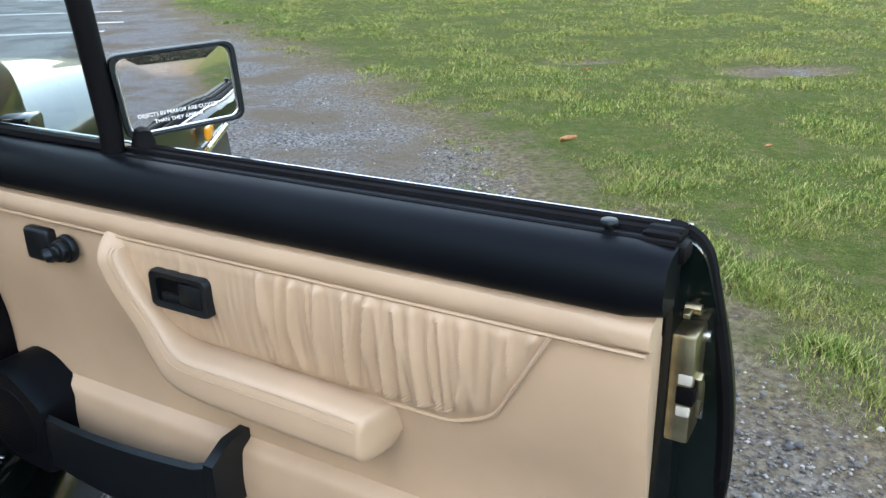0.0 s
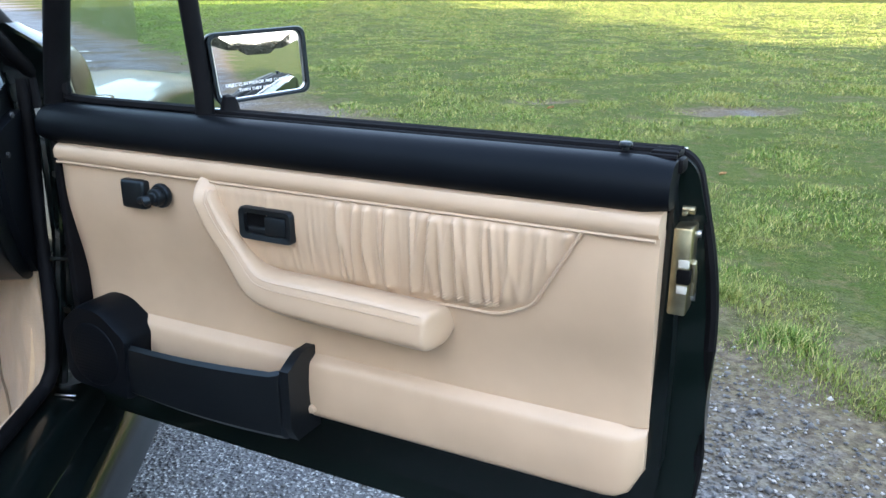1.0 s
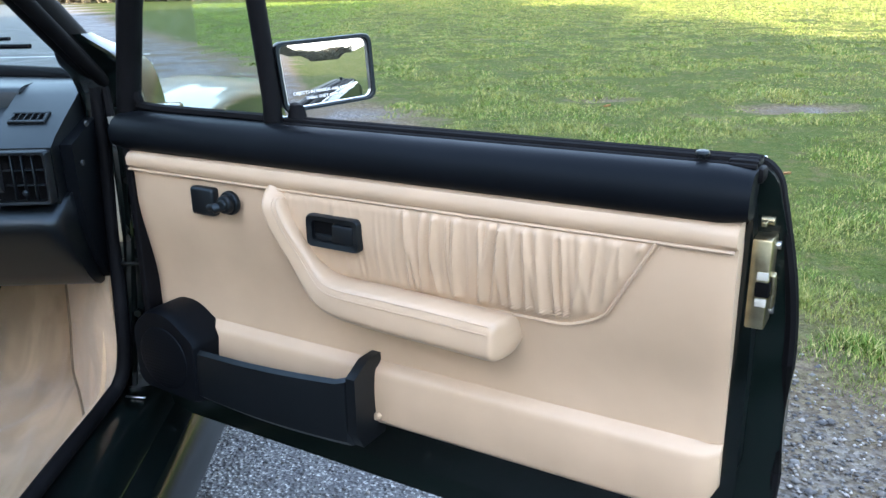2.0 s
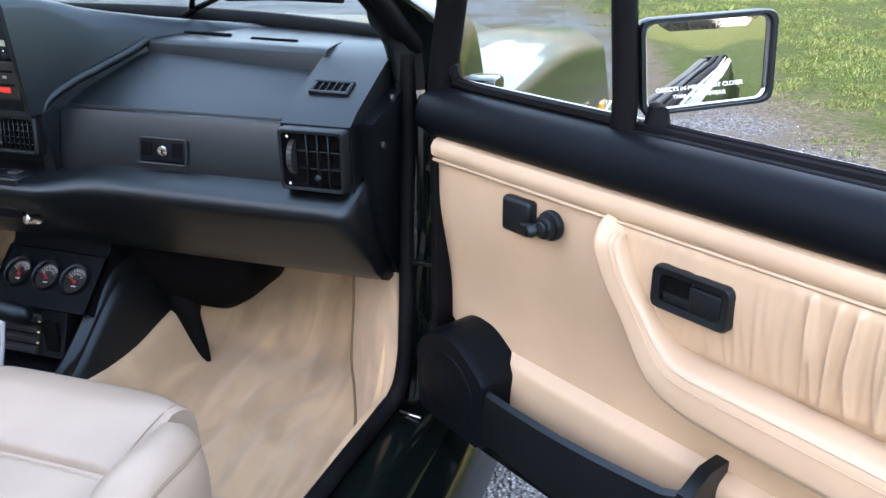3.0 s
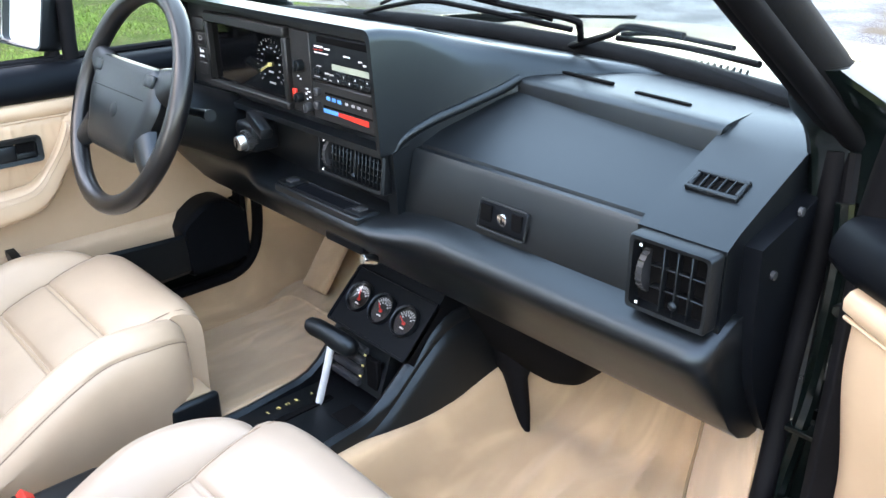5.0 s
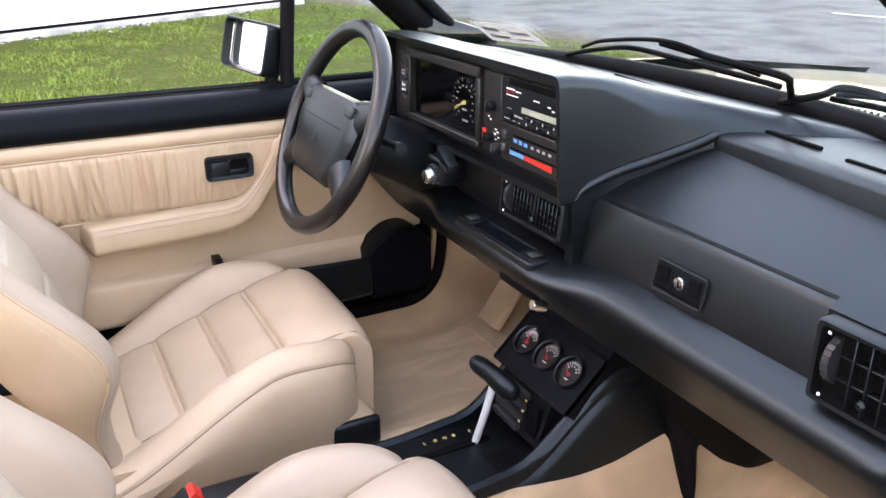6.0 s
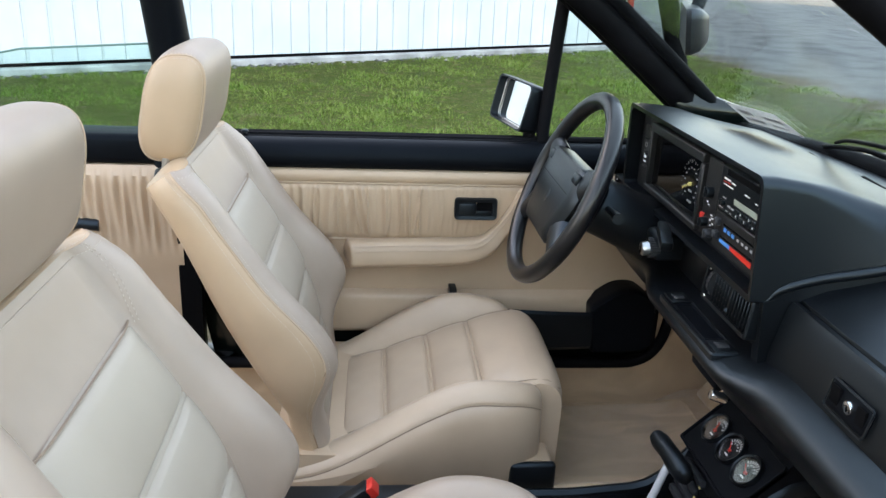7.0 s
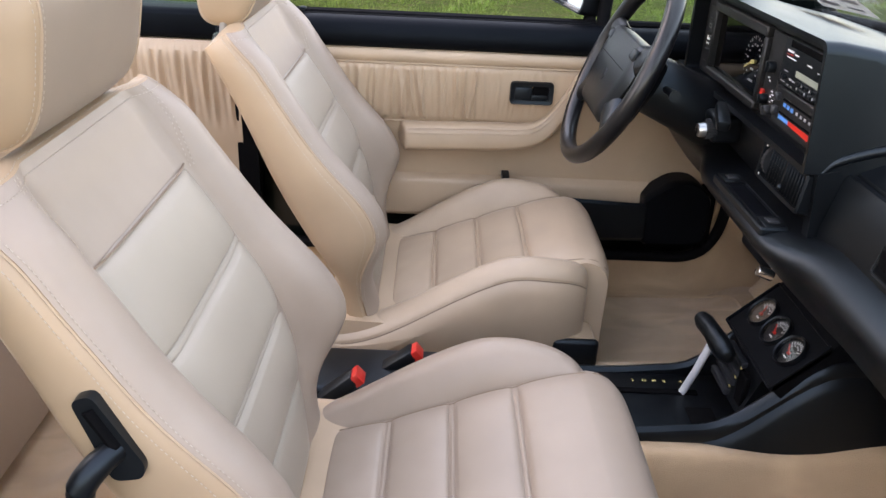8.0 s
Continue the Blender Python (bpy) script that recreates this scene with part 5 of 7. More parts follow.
cyl(bm, (-0.232, -0.088, 0.770), (-0.232, -0.105, 0.7685), 0.0160, 0.0158, 28)
part("knurled_ring", bm, M_GREYPL, lock_)
bm = bmesh.new()
rbox(bm, (-0.232, -0.1185, 0.766), (0.0022, 0.002, 0.013), 0)
part("key_slot", bm, M_DARK, lock_)
bm = bmesh.new()
rbox(bm, (0, 0, 0), (0.075, 0.022, 0.020), 0.005, 2, pose(-0.205, -0.088, 0.800, 0, 14, -12))
part("lock_shroud", bm, M_PLASTIC, col)

# ---- centre console ----
con = thing("centre_console", "black plastic console with three gauges and selector gate", "console", pose(0, 0, 0))
bm = bmesh.new()
prism(bm, [(-0.045, 0.462), (0.040, 0.545), (0.06, 0.60), (0.18, 0.60), (0.18, 0.30), (0.03, 0.36), (-0.010, 0.430)], yz, -0.106, 0.106, 0.004)
part("gauge_pod", bm, M_PAD, con)
gn = Vector((0, -0.70, 0.715)).normalized()
gx = Vector((1, 0, 0))
gy = gn.cross(gx)
bm = bmesh.new()
rows = []
for k, h in ((1.0, 0.0), (1.0, 0.010), (0.965, 0.010), (0.955, 0.004)):
    o = round_poly([(-0.106, -0.060), (0.106, -0.060), (0.106, 0.052), (-0.106, 0.052)], 0.006, 3)
    rows.append([Vector((0, 0.0, 0.497)) + gx * a * k + gy * (b * (k if k > 0.99 else k - 0.03)) + gn * h for a, b in o])
loft(bm, rows)
part("gauge_bezel", bm, M_PAD, con)
M_FACE = mat("gauge_face", (0.012, 0.012, 0.013), 0.4, var=0.05)
for i, x in enumerate((-0.061, 0.0, 0.061)):
    c = Vector((x, 0.0, 0.497)) + gn * 0.006
    bm = bmesh.new()
    ring = []
    for r, h in ((0.0275, -0.004), (0.0285, 0.006), (0.0270, 0.009), (0.0245, 0.008), (0.0240, 0.0005)):
        ring.append([c + (gx * math.cos(k * math.pi / 18) + gy * math.sin(k * math.pi / 18)) * r + gn * h for k in range(36)])
    loft(bm, ring, cap=False)
    g = part("gauge", bm, M_PLASTIC, con, "round black gauge with red needle")
    bm = bmesh.new()
    cyl(bm, c - gn * 0.001, c + gn * 0.001, 0.0245, n=36)
    part("dial", bm, M_FACE, g)
    bm = bmesh.new()
    for k in range(9):
        a = radians(150 - 120 * k / 8)
        w0 = gx * math.cos(a) + gy * math.sin(a)
        cyl(bm, c + w0 * 0.015 + gn * 0.0016, c + w0 * 0.0205 + gn * 0.0016, 0.0007, n=6)
        if k % 2 == 0:
            cyl(bm, c + w0 * 0.0105 + gn * 0.0012, c + w0 * 0.0125 + gn * 0.0018, 0.0012, n=6)
    rbox(bm, (0, 0, 0), (0.009, 0.0025, 0.001), 0, 1, Matrix.Translation(c - gy * 0.012 + gn * 0.0014) @ Matrix((gx, gy, gn)).transposed().to_4x4())
    part("dial_print", bm, M_MARK, g)
    bm = bmesh.new()
    a = radians((115, 140, 150)[i])
    w0 = gx * math.cos(a) + gy * math.sin(a)
    cyl(bm, c - w0 * 0.003 - gy * 0.004 + gn * 0.003, c - gy * 0.004 + w0 * 0.017 + gn * 0.003, 0.0011, n=6)
    cyl(bm, c - gy * 0.004 + gn * 0.001, c - gy * 0.004 + gn * 0.0042, 0.003, n=12)
    part("needle", bm, M_RED, g)
    bm = bmesh.new()
    cyl(bm, c + gn * 0.0062, c + gn * 0.0068, 0.0243, n=36)
    le = part("lens", bm, M_LENS, g)
    le.visible_shadow = False
# slotted stack below the gauges
bm = bmesh.new()
prism(bm, [(-0.035, 0.455), (-0.065, 0.375), (0.05, 0.33), (0.05, 0.455)], yz, -0.085, 0.060, 0.004)
stack = part("lower_fascia", bm, M_PLASTIC, con)
for k in range(4):
    bm = bmesh.new()
    rbox(bm, (-0.030, -0.047 - 0.0065 * k, 0.438 - 0.0175 * k), (0.075, 0.012, 0.013), 0.003)
    part("blank_switch", bm, M_GREYPL, stack)
bm = bmesh.new()
for k in range(3):
    rbox(bm, (0.012, -0.0545 - 0.0065 * k, 0.437 - 0.0175 * k), (0.004, 0.002, 0.003), 0)
part("switch_mark", bm, M_YELLOW, stack)
bm = bmesh.new()
rbox(bm, (0.036, -0.056, 0.412), (0.030, 0.010, 0.060), 0.002, 1, None)
part("coin_slot", bm, M_DARK, stack)
# tub with swept side rails
for s in (1, -1):
    bm = bmesh.new()
    rows = []
    for i in range(29):
        y = lerp(-0.52, 0.16, i / 28)
        top = 0.366 + 0.012 * step(-0.26, -0.10, y) + 0.142 * step(-0.13, 0.065, y)
        wd = 0.096 + 0.014 * step(-0.10, 0.06, y)
        rows.append([(s * a, y, z) for a, z in ((wd - 0.020, 0.30), (wd - 0.018, top - 0.006), (wd - 0.010, top), (wd, top - 0.004), (wd + 0.005, top - 0.014), (wd + 0.004, top - 0.026), (wd + 0.010, top - 0.034), (wd + 0.014, top - 0.045), (wd + 0.022, 0.322), (wd + 0.012, 0.30), (wd - 0.02, 0.30))])
    loft(bm, rows)
    part("side_rail", bm, M_PLASTIC, con)
bm = bmesh.new()
rbox(bm, (0, -0.26, 0.345), (0.168, 0.46, 0.030), 0.004)
part("selector_plate", bm, M_PLASTIC, con)
bm = bmesh.new()
rbox(bm, (-0.022, -0.185, 0.3615), (0.013, 0.16, 0.004), 0.001)
rbox(bm, (0.045, -0.115, 0.3605), (0.05, 0.045, 0.002), 0.001)
part("selector_slot", bm, M_DARK, con)
for text, y in (("P", -0.125), ("R", -0.155), ("N", -0.172), ("D", -0.190), ("2", -0.210)):
    cu = bpy.data.curves.new("gate_letter", "FONT")
    cu.body, cu.size, cu.align_x, cu.align_y, cu.extrude = text, 0.0095, "CENTER", "CENTER", 0.0002
    ob = new("gate_letter", cu)
    cu.materials.append(M_YELLOW)
    ob.parent = con
    ob.matrix_local = pose(-0.055, y, 0.3612, 0, 0, -90)
sel = thing("gear_selector", "chrome selector lever with a black T handle", "gear lever", pose(-0.022, -0.135, 0.36))
bm = bmesh.new()
tube(bm, [(0, 0, -0.01), (0.002, 0.020, 0.050), (0.003, 0.034, 0.100)], 0.0065, 12)
# plain light grey, not metal: the steel's shine is put into the colour
part("lever", bm, mat("satin_lever", (0.50, 0.51, 0.52), 0.3, var=0.05), sel, "bright satin lever")
bm = bmesh.new()
rings = []
for t, hy, hz, dz in ((0, 0.008, 0.008, 0.006), (0.04, 0.013, 0.013, 0.005), (0.16, 0.0165, 0.0160, 0.003), (0.4, 0.0150, 0.0165, 0.0), (0.62, 0.0165, 0.020, -0.006), (0.85, 0.016, 0.019, -0.010), (0.96, 0.012, 0.014, -0.011), (1, 0.006, 0.007, -0.011)):
    x = lerp(-0.052, 0.050, t)
    rings.append([(x, 0.040 + 0.20 * x + hy * math.cos(k * math.pi / 8), 0.118 + dz + hz * math.sin(k * math.pi / 8)) for k in range(16)])
loft(bm, rings)
part("handle", bm, M_PLASTIC, sel)
bm = bmesh.new()
cyl(bm, (-0.052, 0.030, 0.124), (-0.058, 0.029, 0.124), 0.006, 0.005, 14, 0.001)
part("button", bm, M_PLASTIC, sel)

# heater box and hose end under the dashboard
hb = thing("heater_box", "black heater box with drain spout below the dashboard", "heater", pose(0, 0, 0))
bm = bmesh.new()
rings = []
for z, hx, hy, y in ((0.62, 0.17, 0.12, 0.20), (0.50, 0.155, 0.11, 0.20), (0.43, 0.12, 0.08, 0.21), (0.395, 0.07, 0.05, 0.21)):
    o = round_poly([(-hx, -hy), (hx, -hy), (hx, hy), (-hx, hy)], 0.03, 4)
    rings.append([(0.19 + a, y + b, z) for a, b in o])
loft(bm, rings)
part("box", bm, M_DARK, hb)
bm = bmesh.new()
rings = []
for z, r, x, y in ((0.43, 0.044, 0.140, 0.165), (0.385, 0.034, 0.152, 0.162), (0.375, 0.026, 0.158, 0.160), (0.31, 0.018, 0.178, 0.158), (0.264, 0.011, 0.190, 0.156)):
    rings.append([(x + r * math.cos(k * math.pi / 8), y + r * 0.7 * math.sin(k * math.pi / 8), z) for k in range(16)])
loft(bm, rings)
part("spout", bm, M_RUBBER, hb)

# ---- seats ----
def seat_back_line(z):
    """Where the middle of a backrest's front lies at a height."""
    d = z - 0.66
    return -0.738 - 0.62 * d + 0.34 * 0.5 * (d - math.sqrt(d * d + 0.0009))


def seat_rear_line(z):
    return -0.700 - 0.575 * (z - 0.43)


def bolster_out(z):
    """How far a backrest's side bolsters stand proud of its middle."""
    return 0.004 + 0.068 * math.exp(-((z - 0.605) / (0.085 if z < 0.605 else 0.105)) ** 2) + 0.024 * step(0.62, 0.80, z) - 0.020 * step(0.86, 0.93, z)


def back_half(z):
    """Half the width of a backrest between its side seams."""
    r = min(max((z - 0.872) / 0.045, 0.0), 0.97)
    return lerp(0.202, 0.236, step(0.40, 0.58, z)) - 0.010 * step(0.68, 0.90, z) - 0.026 * (1 - math.sqrt(1 - r * r))


def cushion_top(y):
    """Height of the cushion's middle along the seat."""
    return 0.535 - 0.128 * step(-0.27, -0.74, y) ** 0.92 - 0.002


def bolster_crest(y):
    """Height of a cushion bolster's ridge along the seat."""
    return 0.534 + 0.012 * math.exp(-((y + 0.40) / 0.07) ** 2) - 0.135 * step(-0.42, -0.74, y)


def car_seat(m, label, back_fwd=0.0, head_low=0.910, head_y=0.0, lift=0.0, leather=M_LEATHER):
    st = thing("bucket_seat", label, "car seat", m, group="front seats")
    seams = (-0.391, -0.478, -0.566, -0.648)

    def at(y, c, w):
        return math.exp(-((y - c) / w) ** 2)

    # cushion middle: padded bars between pinched cross seams, a full-width nose in front
    def mid_half(y):
        return 0.160 + 0.004 * step(-0.40, -0.30, y)

    ys = [-0.72 + 0.42 * i / 84 for i in range(85)]
    for c in seams:
        ys += [c + d for d in (-0.009, -0.006, -0.0035, -0.0015, 0.0, 0.0015, 0.0035, 0.006, 0.009)]
    ys = sorted(set(round(y, 4) for y in ys))
    rows = []
    knots = (-0.74, *seams[::-1], -0.25)
    for y in ys:
        pinch = sum(0.0052 * at(y, c + 0.0032, 0.0022) + 0.0046 * at(y, c - 0.0036, 0.0024) + 0.0026 * at(y, c, 0.012) for c in seams)
        puff = 0.0
        for a, b in zip(knots, knots[1:]):
            if a <= y <= b:
                puff = 0.0050 * math.sin(math.pi * (y - a) / (b - a)) ** 0.7
        half = mid_half(y)
        row = []
        for k in range(33):
            x = lerp(-1, 1, k / 32)
            e = abs(x) ** 7
            crease = 0.0016 * noise.noise(Vector((x * 4 + 1.5 * y, y * 40, 2.0))) * step(-0.42, -0.55, y)
            row.append((x * half, y, lift + cushion_top(y) + (puff - pinch) * (1 - e) - 0.009 * e + crease))
        rows.append(row)
    # rounded nose and front face
    for dy, dz, k in ((0.018, 0.0, 1.0), (0.034, -0.003, 1.0), (0.047, -0.010, 1.0), (0.057, -0.021, 1.0), (0.0625, -0.036, 1.0), (0.064, -0.056, 1.0), (0.061, -0.085, 0.99), (0.050, -0.125, 0.98), (0.036, -0.165, 0.97)):
        z0 = cushion_top(-0.30 + min(dy, 0.03))
        rows.append([(lerp(-1, 1, j / 32) * 0.164 * k, -0.30 + dy - 0.010 * abs(lerp(-1, 1, j / 32)) ** 5, lift + z0 + dz - 0.008 * abs(lerp(-1, 1, j / 32)) ** 8) for j in range(33)])
    bm = bmesh.new()
    loft(bm, [[*r, (r[-1][0] * 0.985, r[-1][1] - 0.002 * (i > 84), lift + 0.345), (r[0][0] * 0.985, r[0][1] - 0.002 * (i > 84), lift + 0.345)] for i, r in enumerate(rows)])
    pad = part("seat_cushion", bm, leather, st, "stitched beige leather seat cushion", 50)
    for j in (1, 31):
        bm = bmesh.new()
        tube(bm, [Vector(r[j]) + Vector((0, 0, 0.0002)) for r in rows[:-4:2]], 0.0011, 6)
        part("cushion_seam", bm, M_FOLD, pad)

    # side bolsters: crowned top, stitched edge, flat flank
    for s in (1, -1):
        rings = []
        for i in range(41):
            f = (i / 40) ** 1.4
            y = lerp(-0.287, -0.745, f)
            nose = math.sqrt(max(0.0, 1 - max(0.0, (0.13 - f) / 0.13) ** 2))
            slim = lerp(0.34, 1.0, math.sqrt(max(0.0, 1 - max(0.0, (0.22 - f) / 0.22) ** 2)))
            cr = lerp(0.500, bolster_crest(y), nose) + lift
            inn = min(cr - 0.004, cushion_top(y) - 0.010 + lift)
            o = 0.006 * math.sin(math.pi * f)
            rings.append([(s * (0.157 + (x - 0.157) * slim), y, z) for x, z in (
                (0.150, lift + 0.36), (0.151, inn - 0.03), (0.155, inn), (0.163, lerp(inn, cr, 0.42)), (0.174, lerp(inn, cr, 0.80)), (0.186, lerp(inn, cr, 0.97)),
                (0.198, cr), (0.210, cr - 0.003), (0.220 + o, cr - 0.009), (0.2275 + o, cr - 0.018), (0.2300 + o, cr - 0.0235), (0.2290 + o, cr - 0.026), (0.2335 + o, cr - 0.031),
                (0.2390 + o, cr - 0.055), (0.2390 + o, lerp(cr, 0.35 + lift, 0.5)), (0.233, lift + 0.37), (0.222, lift + 0.335))])
        bm = bmesh.new()
        loft(bm, rings)
        bol = part("cushion_bolster", bm, leather, st, "", 50)
        bm = bmesh.new()
        tube(bm, [Vector(r[11]) + Vector((s * 0.0004, 0, 0.0004)) for r in rings[2:40]], 0.0012, 6)
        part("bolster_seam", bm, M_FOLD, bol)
        bm = bmesh.new()
        stitches(bm, [Vector(r[9]).lerp(Vector(r[10]), 0.3) + Vector((s * 0.0007, 0, 0.0004)) for r in rings[3:39]], 0.0032, 0.0022, 0.0005)
        part("stitching", bm, M_SEAM, bol, kind="stuff")
    bm = bmesh.new()
    prism(bm, round_poly([(-0.262, 0.40), (-0.285, 0.29), (-0.72, 0.28), (-0.78, 0.36), (-0.74, 0.42)], 0.02, 3), lambda a, b, t: (t, a, b + lift), -0.222, 0.222, 0.008)
    part("seat_base", bm, M_VINYL, st)
    for s in (1, -1):
        bm = bmesh.new()
        rbox(bm, (s * 0.17, -0.50, 0.265), (0.03, 0.50, 0.05), 0.004)
        part("seat_rail", bm, M_RUBBER, st)

    # backrest: front shell from seam to seam, side and rear cover behind it
    def shift(z):
        return back_fwd * step(0.43, 0.60, z)

    def section(z):
        """Half a level section: points from the middle of the front to the middle of the rear."""
        mid, fr, w = seat_back_line(z), bolster_out(z), back_half(z)
        inn, front = w - 0.084, mid + fr
        tilt = 0.74 * step(0.56, 0.90, z)
        rear = seat_rear_line(z - tilt * (front - seat_rear_line(z)) * 0.9)
        rear = min(rear, front - 0.060)
        pts = [(inn * k / 6, mid) for k in range(7)]
        pts += [(inn + 0.006, mid + 0.20 * fr), (inn + 0.014, mid + 0.52 * fr), (inn + 0.025, mid + 0.82 * fr), (inn + 0.038, mid + 0.97 * fr), (inn + 0.052, front), (inn + 0.067, front - 0.002), (inn + 0.076, front - 0.007), (w - 0.003, front - 0.013), (w, front - 0.018)]
        n_front = len(pts)
        pts += [(w - 0.0015, front - 0.0205), (w + 0.0030, front - 0.026), (w + 0.0065, lerp(front, rear, 0.42)), (w + 0.0065, lerp(front, rear, 0.62)), (w + 0.002, lerp(front, rear, 0.84)), (w - 0.006, lerp(front, rear, 0.94)), (w - 0.020, rear), (w - 0.060, rear - 0.008), (0.08, rear - 0.012), (0.0, rear - 0.013)]
        return [Vector((x, y + shift(z), z - tilt * (front - 0.018 - y) * (y < front - 0.018))) for x, y in pts], n_front

    def mirrored(pts):
        return [Vector((-p.x, p.y, p.z)) for p in pts[::-1]]

    levels = [lerp(0.41, 0.87, i / 46) for i in range(47)] + [0.88, 0.89, 0.898, 0.905, 0.910, 0.915]
    rows = []
    for z in levels:
        p, nf = section(z)
        rows.append(mirrored(p[1:nf]) + p[:nf])
    bm = bmesh.new()
    loft(bm, rows, closed=False)
    back = part("backrest", bm, M_LEATHER, st, "bolstered beige leather backrest", 50)
    rows = []
    for z in levels:
        p, nf = section(z)
        rows.append(p[nf - 1:] + mirrored(p[nf - 1:-1]))
    bm = bmesh.new()
    loft(bm, rows, closed=False)
    # padded top from the front seam back to the rear edge
    p, nf = section(0.915)
    wide = p[nf - 1].x
    rr = p[nf + 3:]

    def along(row, x):
        for a_, b_ in zip(row, row[1:]):
            if a_.x <= x <= b_.x or b_.x <= x <= a_.x:
                return a_.lerp(b_, (x - a_.x) / (b_.x - a_.x) if b_.x != a_.x else 0.0)
        return row[-1].copy()

    def top_panel(s, t):
        u = lerp(-1, 1, s)
        a_ = along(p[:nf], abs(u) * wide)
        b_ = along(rr[::-1], abs(u) * rr[0].x * 0.999)
        q_ = a_.lerp(b_, t)
        q_.x = math.copysign(q_.x, u)
        dome = (1 - (2 * t - 1) ** 2) * 0.016 * (1 - abs(u) ** 5)
        return q_ + Vector((0, 0.25, 1.0)) * dome
    sheet(bm, top_panel, 40, 10)
    part("backrest_cover", bm, M_COVER, back, "beige vinyl side and rear cover", 50)

    # pale insert with pinched cross seams
    cuts = (0.530, 0.628, 0.724)
    zs = sorted({round(v, 4) for v in [lerp(0.43, 0.820, i / 60) for i in range(61)] + [c + d for c in cuts for d in (-0.009, -0.006, -0.0042, -0.003, -0.0015, 0, 0.0015, 0.003, 0.0042, 0.006, 0.009)]})
    knots = (0.43, *cuts, 0.820)

    def insert(z, x):
        half = back_half(z) - 0.078
        e = abs(x) ** 7
        pinch = sum(0.0050 * at(z, c + 0.0042, 0.0020) + 0.0050 * at(z, c - 0.0042, 0.0020) + 0.0022 * at(z, c, 0.011) for c in cuts)
        puff = 0.0
        for a, b in zip(knots, knots[1:]):
            if a <= z <= b:
                puff = 0.0060 * math.sin(math.pi * (z - a) / (b - a)) ** 0.55
        return Vector((x * half, seat_back_line(z) + shift(z) + 0.0035 + (puff - pinch) * (1 - e) - 0.010 * e - 0.008 * step(0.814, 0.820, z), z))
    bm = bmesh.new()
    loft(bm, [[insert(z, lerp(-1, 1, k / 24)) for k in range(25)] + [insert(z, lerp(1, -1, k / 4)) - Vector((0, 0.03, 0)) for k in range(5)] for z in zs])
    ins = part("backrest_insert", bm, M_INSERT, back, "paler leather insert with pinched cross seams", 50)
    for s in (1, -1):
        bm = bmesh.new()
        tube(bm, [insert(z, s * 0.985) + Vector((s * 0.002, 0.0045, 0)) for z in zs[:-2:3]], 0.0011, 6)
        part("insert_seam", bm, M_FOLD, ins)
    bm = bmesh.new()
    tube(bm, [insert(0.8195, lerp(-0.99, 0.99, k / 20)) + Vector((0, 0.0055 + 0.004 * abs(k / 10 - 1) ** 6, 0.002)) for k in range(21)], 0.0013, 6)
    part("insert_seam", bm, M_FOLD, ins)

    def edge(z, j, out=0.0):
        p, nf = section(z)
        q_ = p[int(j)].lerp(p[int(j) + 1], j - int(j))
        c = Vector((0, q_.y - 0.04, q_.z))
        return q_ + (q_ - c).normalized() * out
    for s in (1, -1):
        side = lambda v: Vector((s * v.x, v.y, v.z))  # noqa: E731
        span = [lerp(0.45, 0.915, i / 50) for i in range(51)]
        bm = bmesh.new()
        tube(bm, [side(edge(z, 15.9, out=0.0006)) for z in span], 0.0016, 6)
        part("piping", bm, M_VINYL, back)
        for j, o in ((14.0, 0.0007), (17.3, 0.0007)):
            bm = bmesh.new()
            stitches(bm, [side(edge(z, j, out=o)) for z in span], 0.0030, 0.0024, 0.00045)
            part("stitching", bm, M_STITCH, back, kind="stuff")
        # double seam from the insert's corner up to the top edge
        for dj in (-0.22, 0.22):
            bm = bmesh.new()
            stitches(bm, [side(edge(lerp(0.822, 0.914, i / 16), lerp(7.0, 9.4, i / 16) + dj)) + Vector((0, 0.0008, 0)) for i in range(17)], 0.0030, 0.0024, 0.00045)
            part("stitching", bm, M_STITCH, back, kind="stuff")
    half_row = [edge(0.906, lerp(0, 14.5, i / 20)) + Vector((0, 0.0008, 0)) for i in range(21)]
    for way in (mirrored(half_row[1:]) + half_row, [top_panel(lerp(0.04, 0.96, i / 40), 0.08) + Vector((0, 0, 0.0004)) for i in range(41)]):
        bm = bmesh.new()
        stitches(bm, way, 0.0030, 0.0024, 0.00045)
        part("stitching", bm, M_STITCH, back, kind="stuff")

    # headrest: an oval drawn across, with piped and stitched domed ends
    top = 1.087
    zc, hz = (top + head_low) / 2, (top - head_low) / 2

    def oval(x, k, grow=0.0):
        bulge = 0.006 * (1 - (x / 0.13) ** 2)
        ring = []
        for j in range(44):
            a = 2 * math.pi * j / 44
            c, sn = math.cos(a), math.sin(a)
            yy = math.copysign(abs(c) ** 0.74, c) * (0.0475 + grow + 0.004 * (sn < 0) * abs(sn)) * k
            zz = math.copysign(abs(sn) ** 0.70, sn) * (hz + grow) * k
            yy += bulge * (c > 0) * c
            ring.append(Vector((x, -0.914 + head_y + 0.19 * zz + yy, zc + zz - 0.006 * (abs(x) / 0.12) ** 4 * (sn > 0) * sn)))
        return ring
    bm = bmesh.new()
    prof = ((0.1385, 0.30), (0.1375, 0.55), (0.1345, 0.78), (0.1285, 0.92), (0.1235, 0.975), (0.1205, 0.985), (0.1180, 0.998), (0.111, 1.012), (0.097, 1.022))
    xs_ = [(-x, k) for x, k in prof[5:]] + [(lerp(-0.085, 0.085, i / 8), 1.024) for i in range(9)] + [(x, k) for x, k in prof[:4:-1]]
    loft(bm, [oval(x, k) for x, k in xs_])
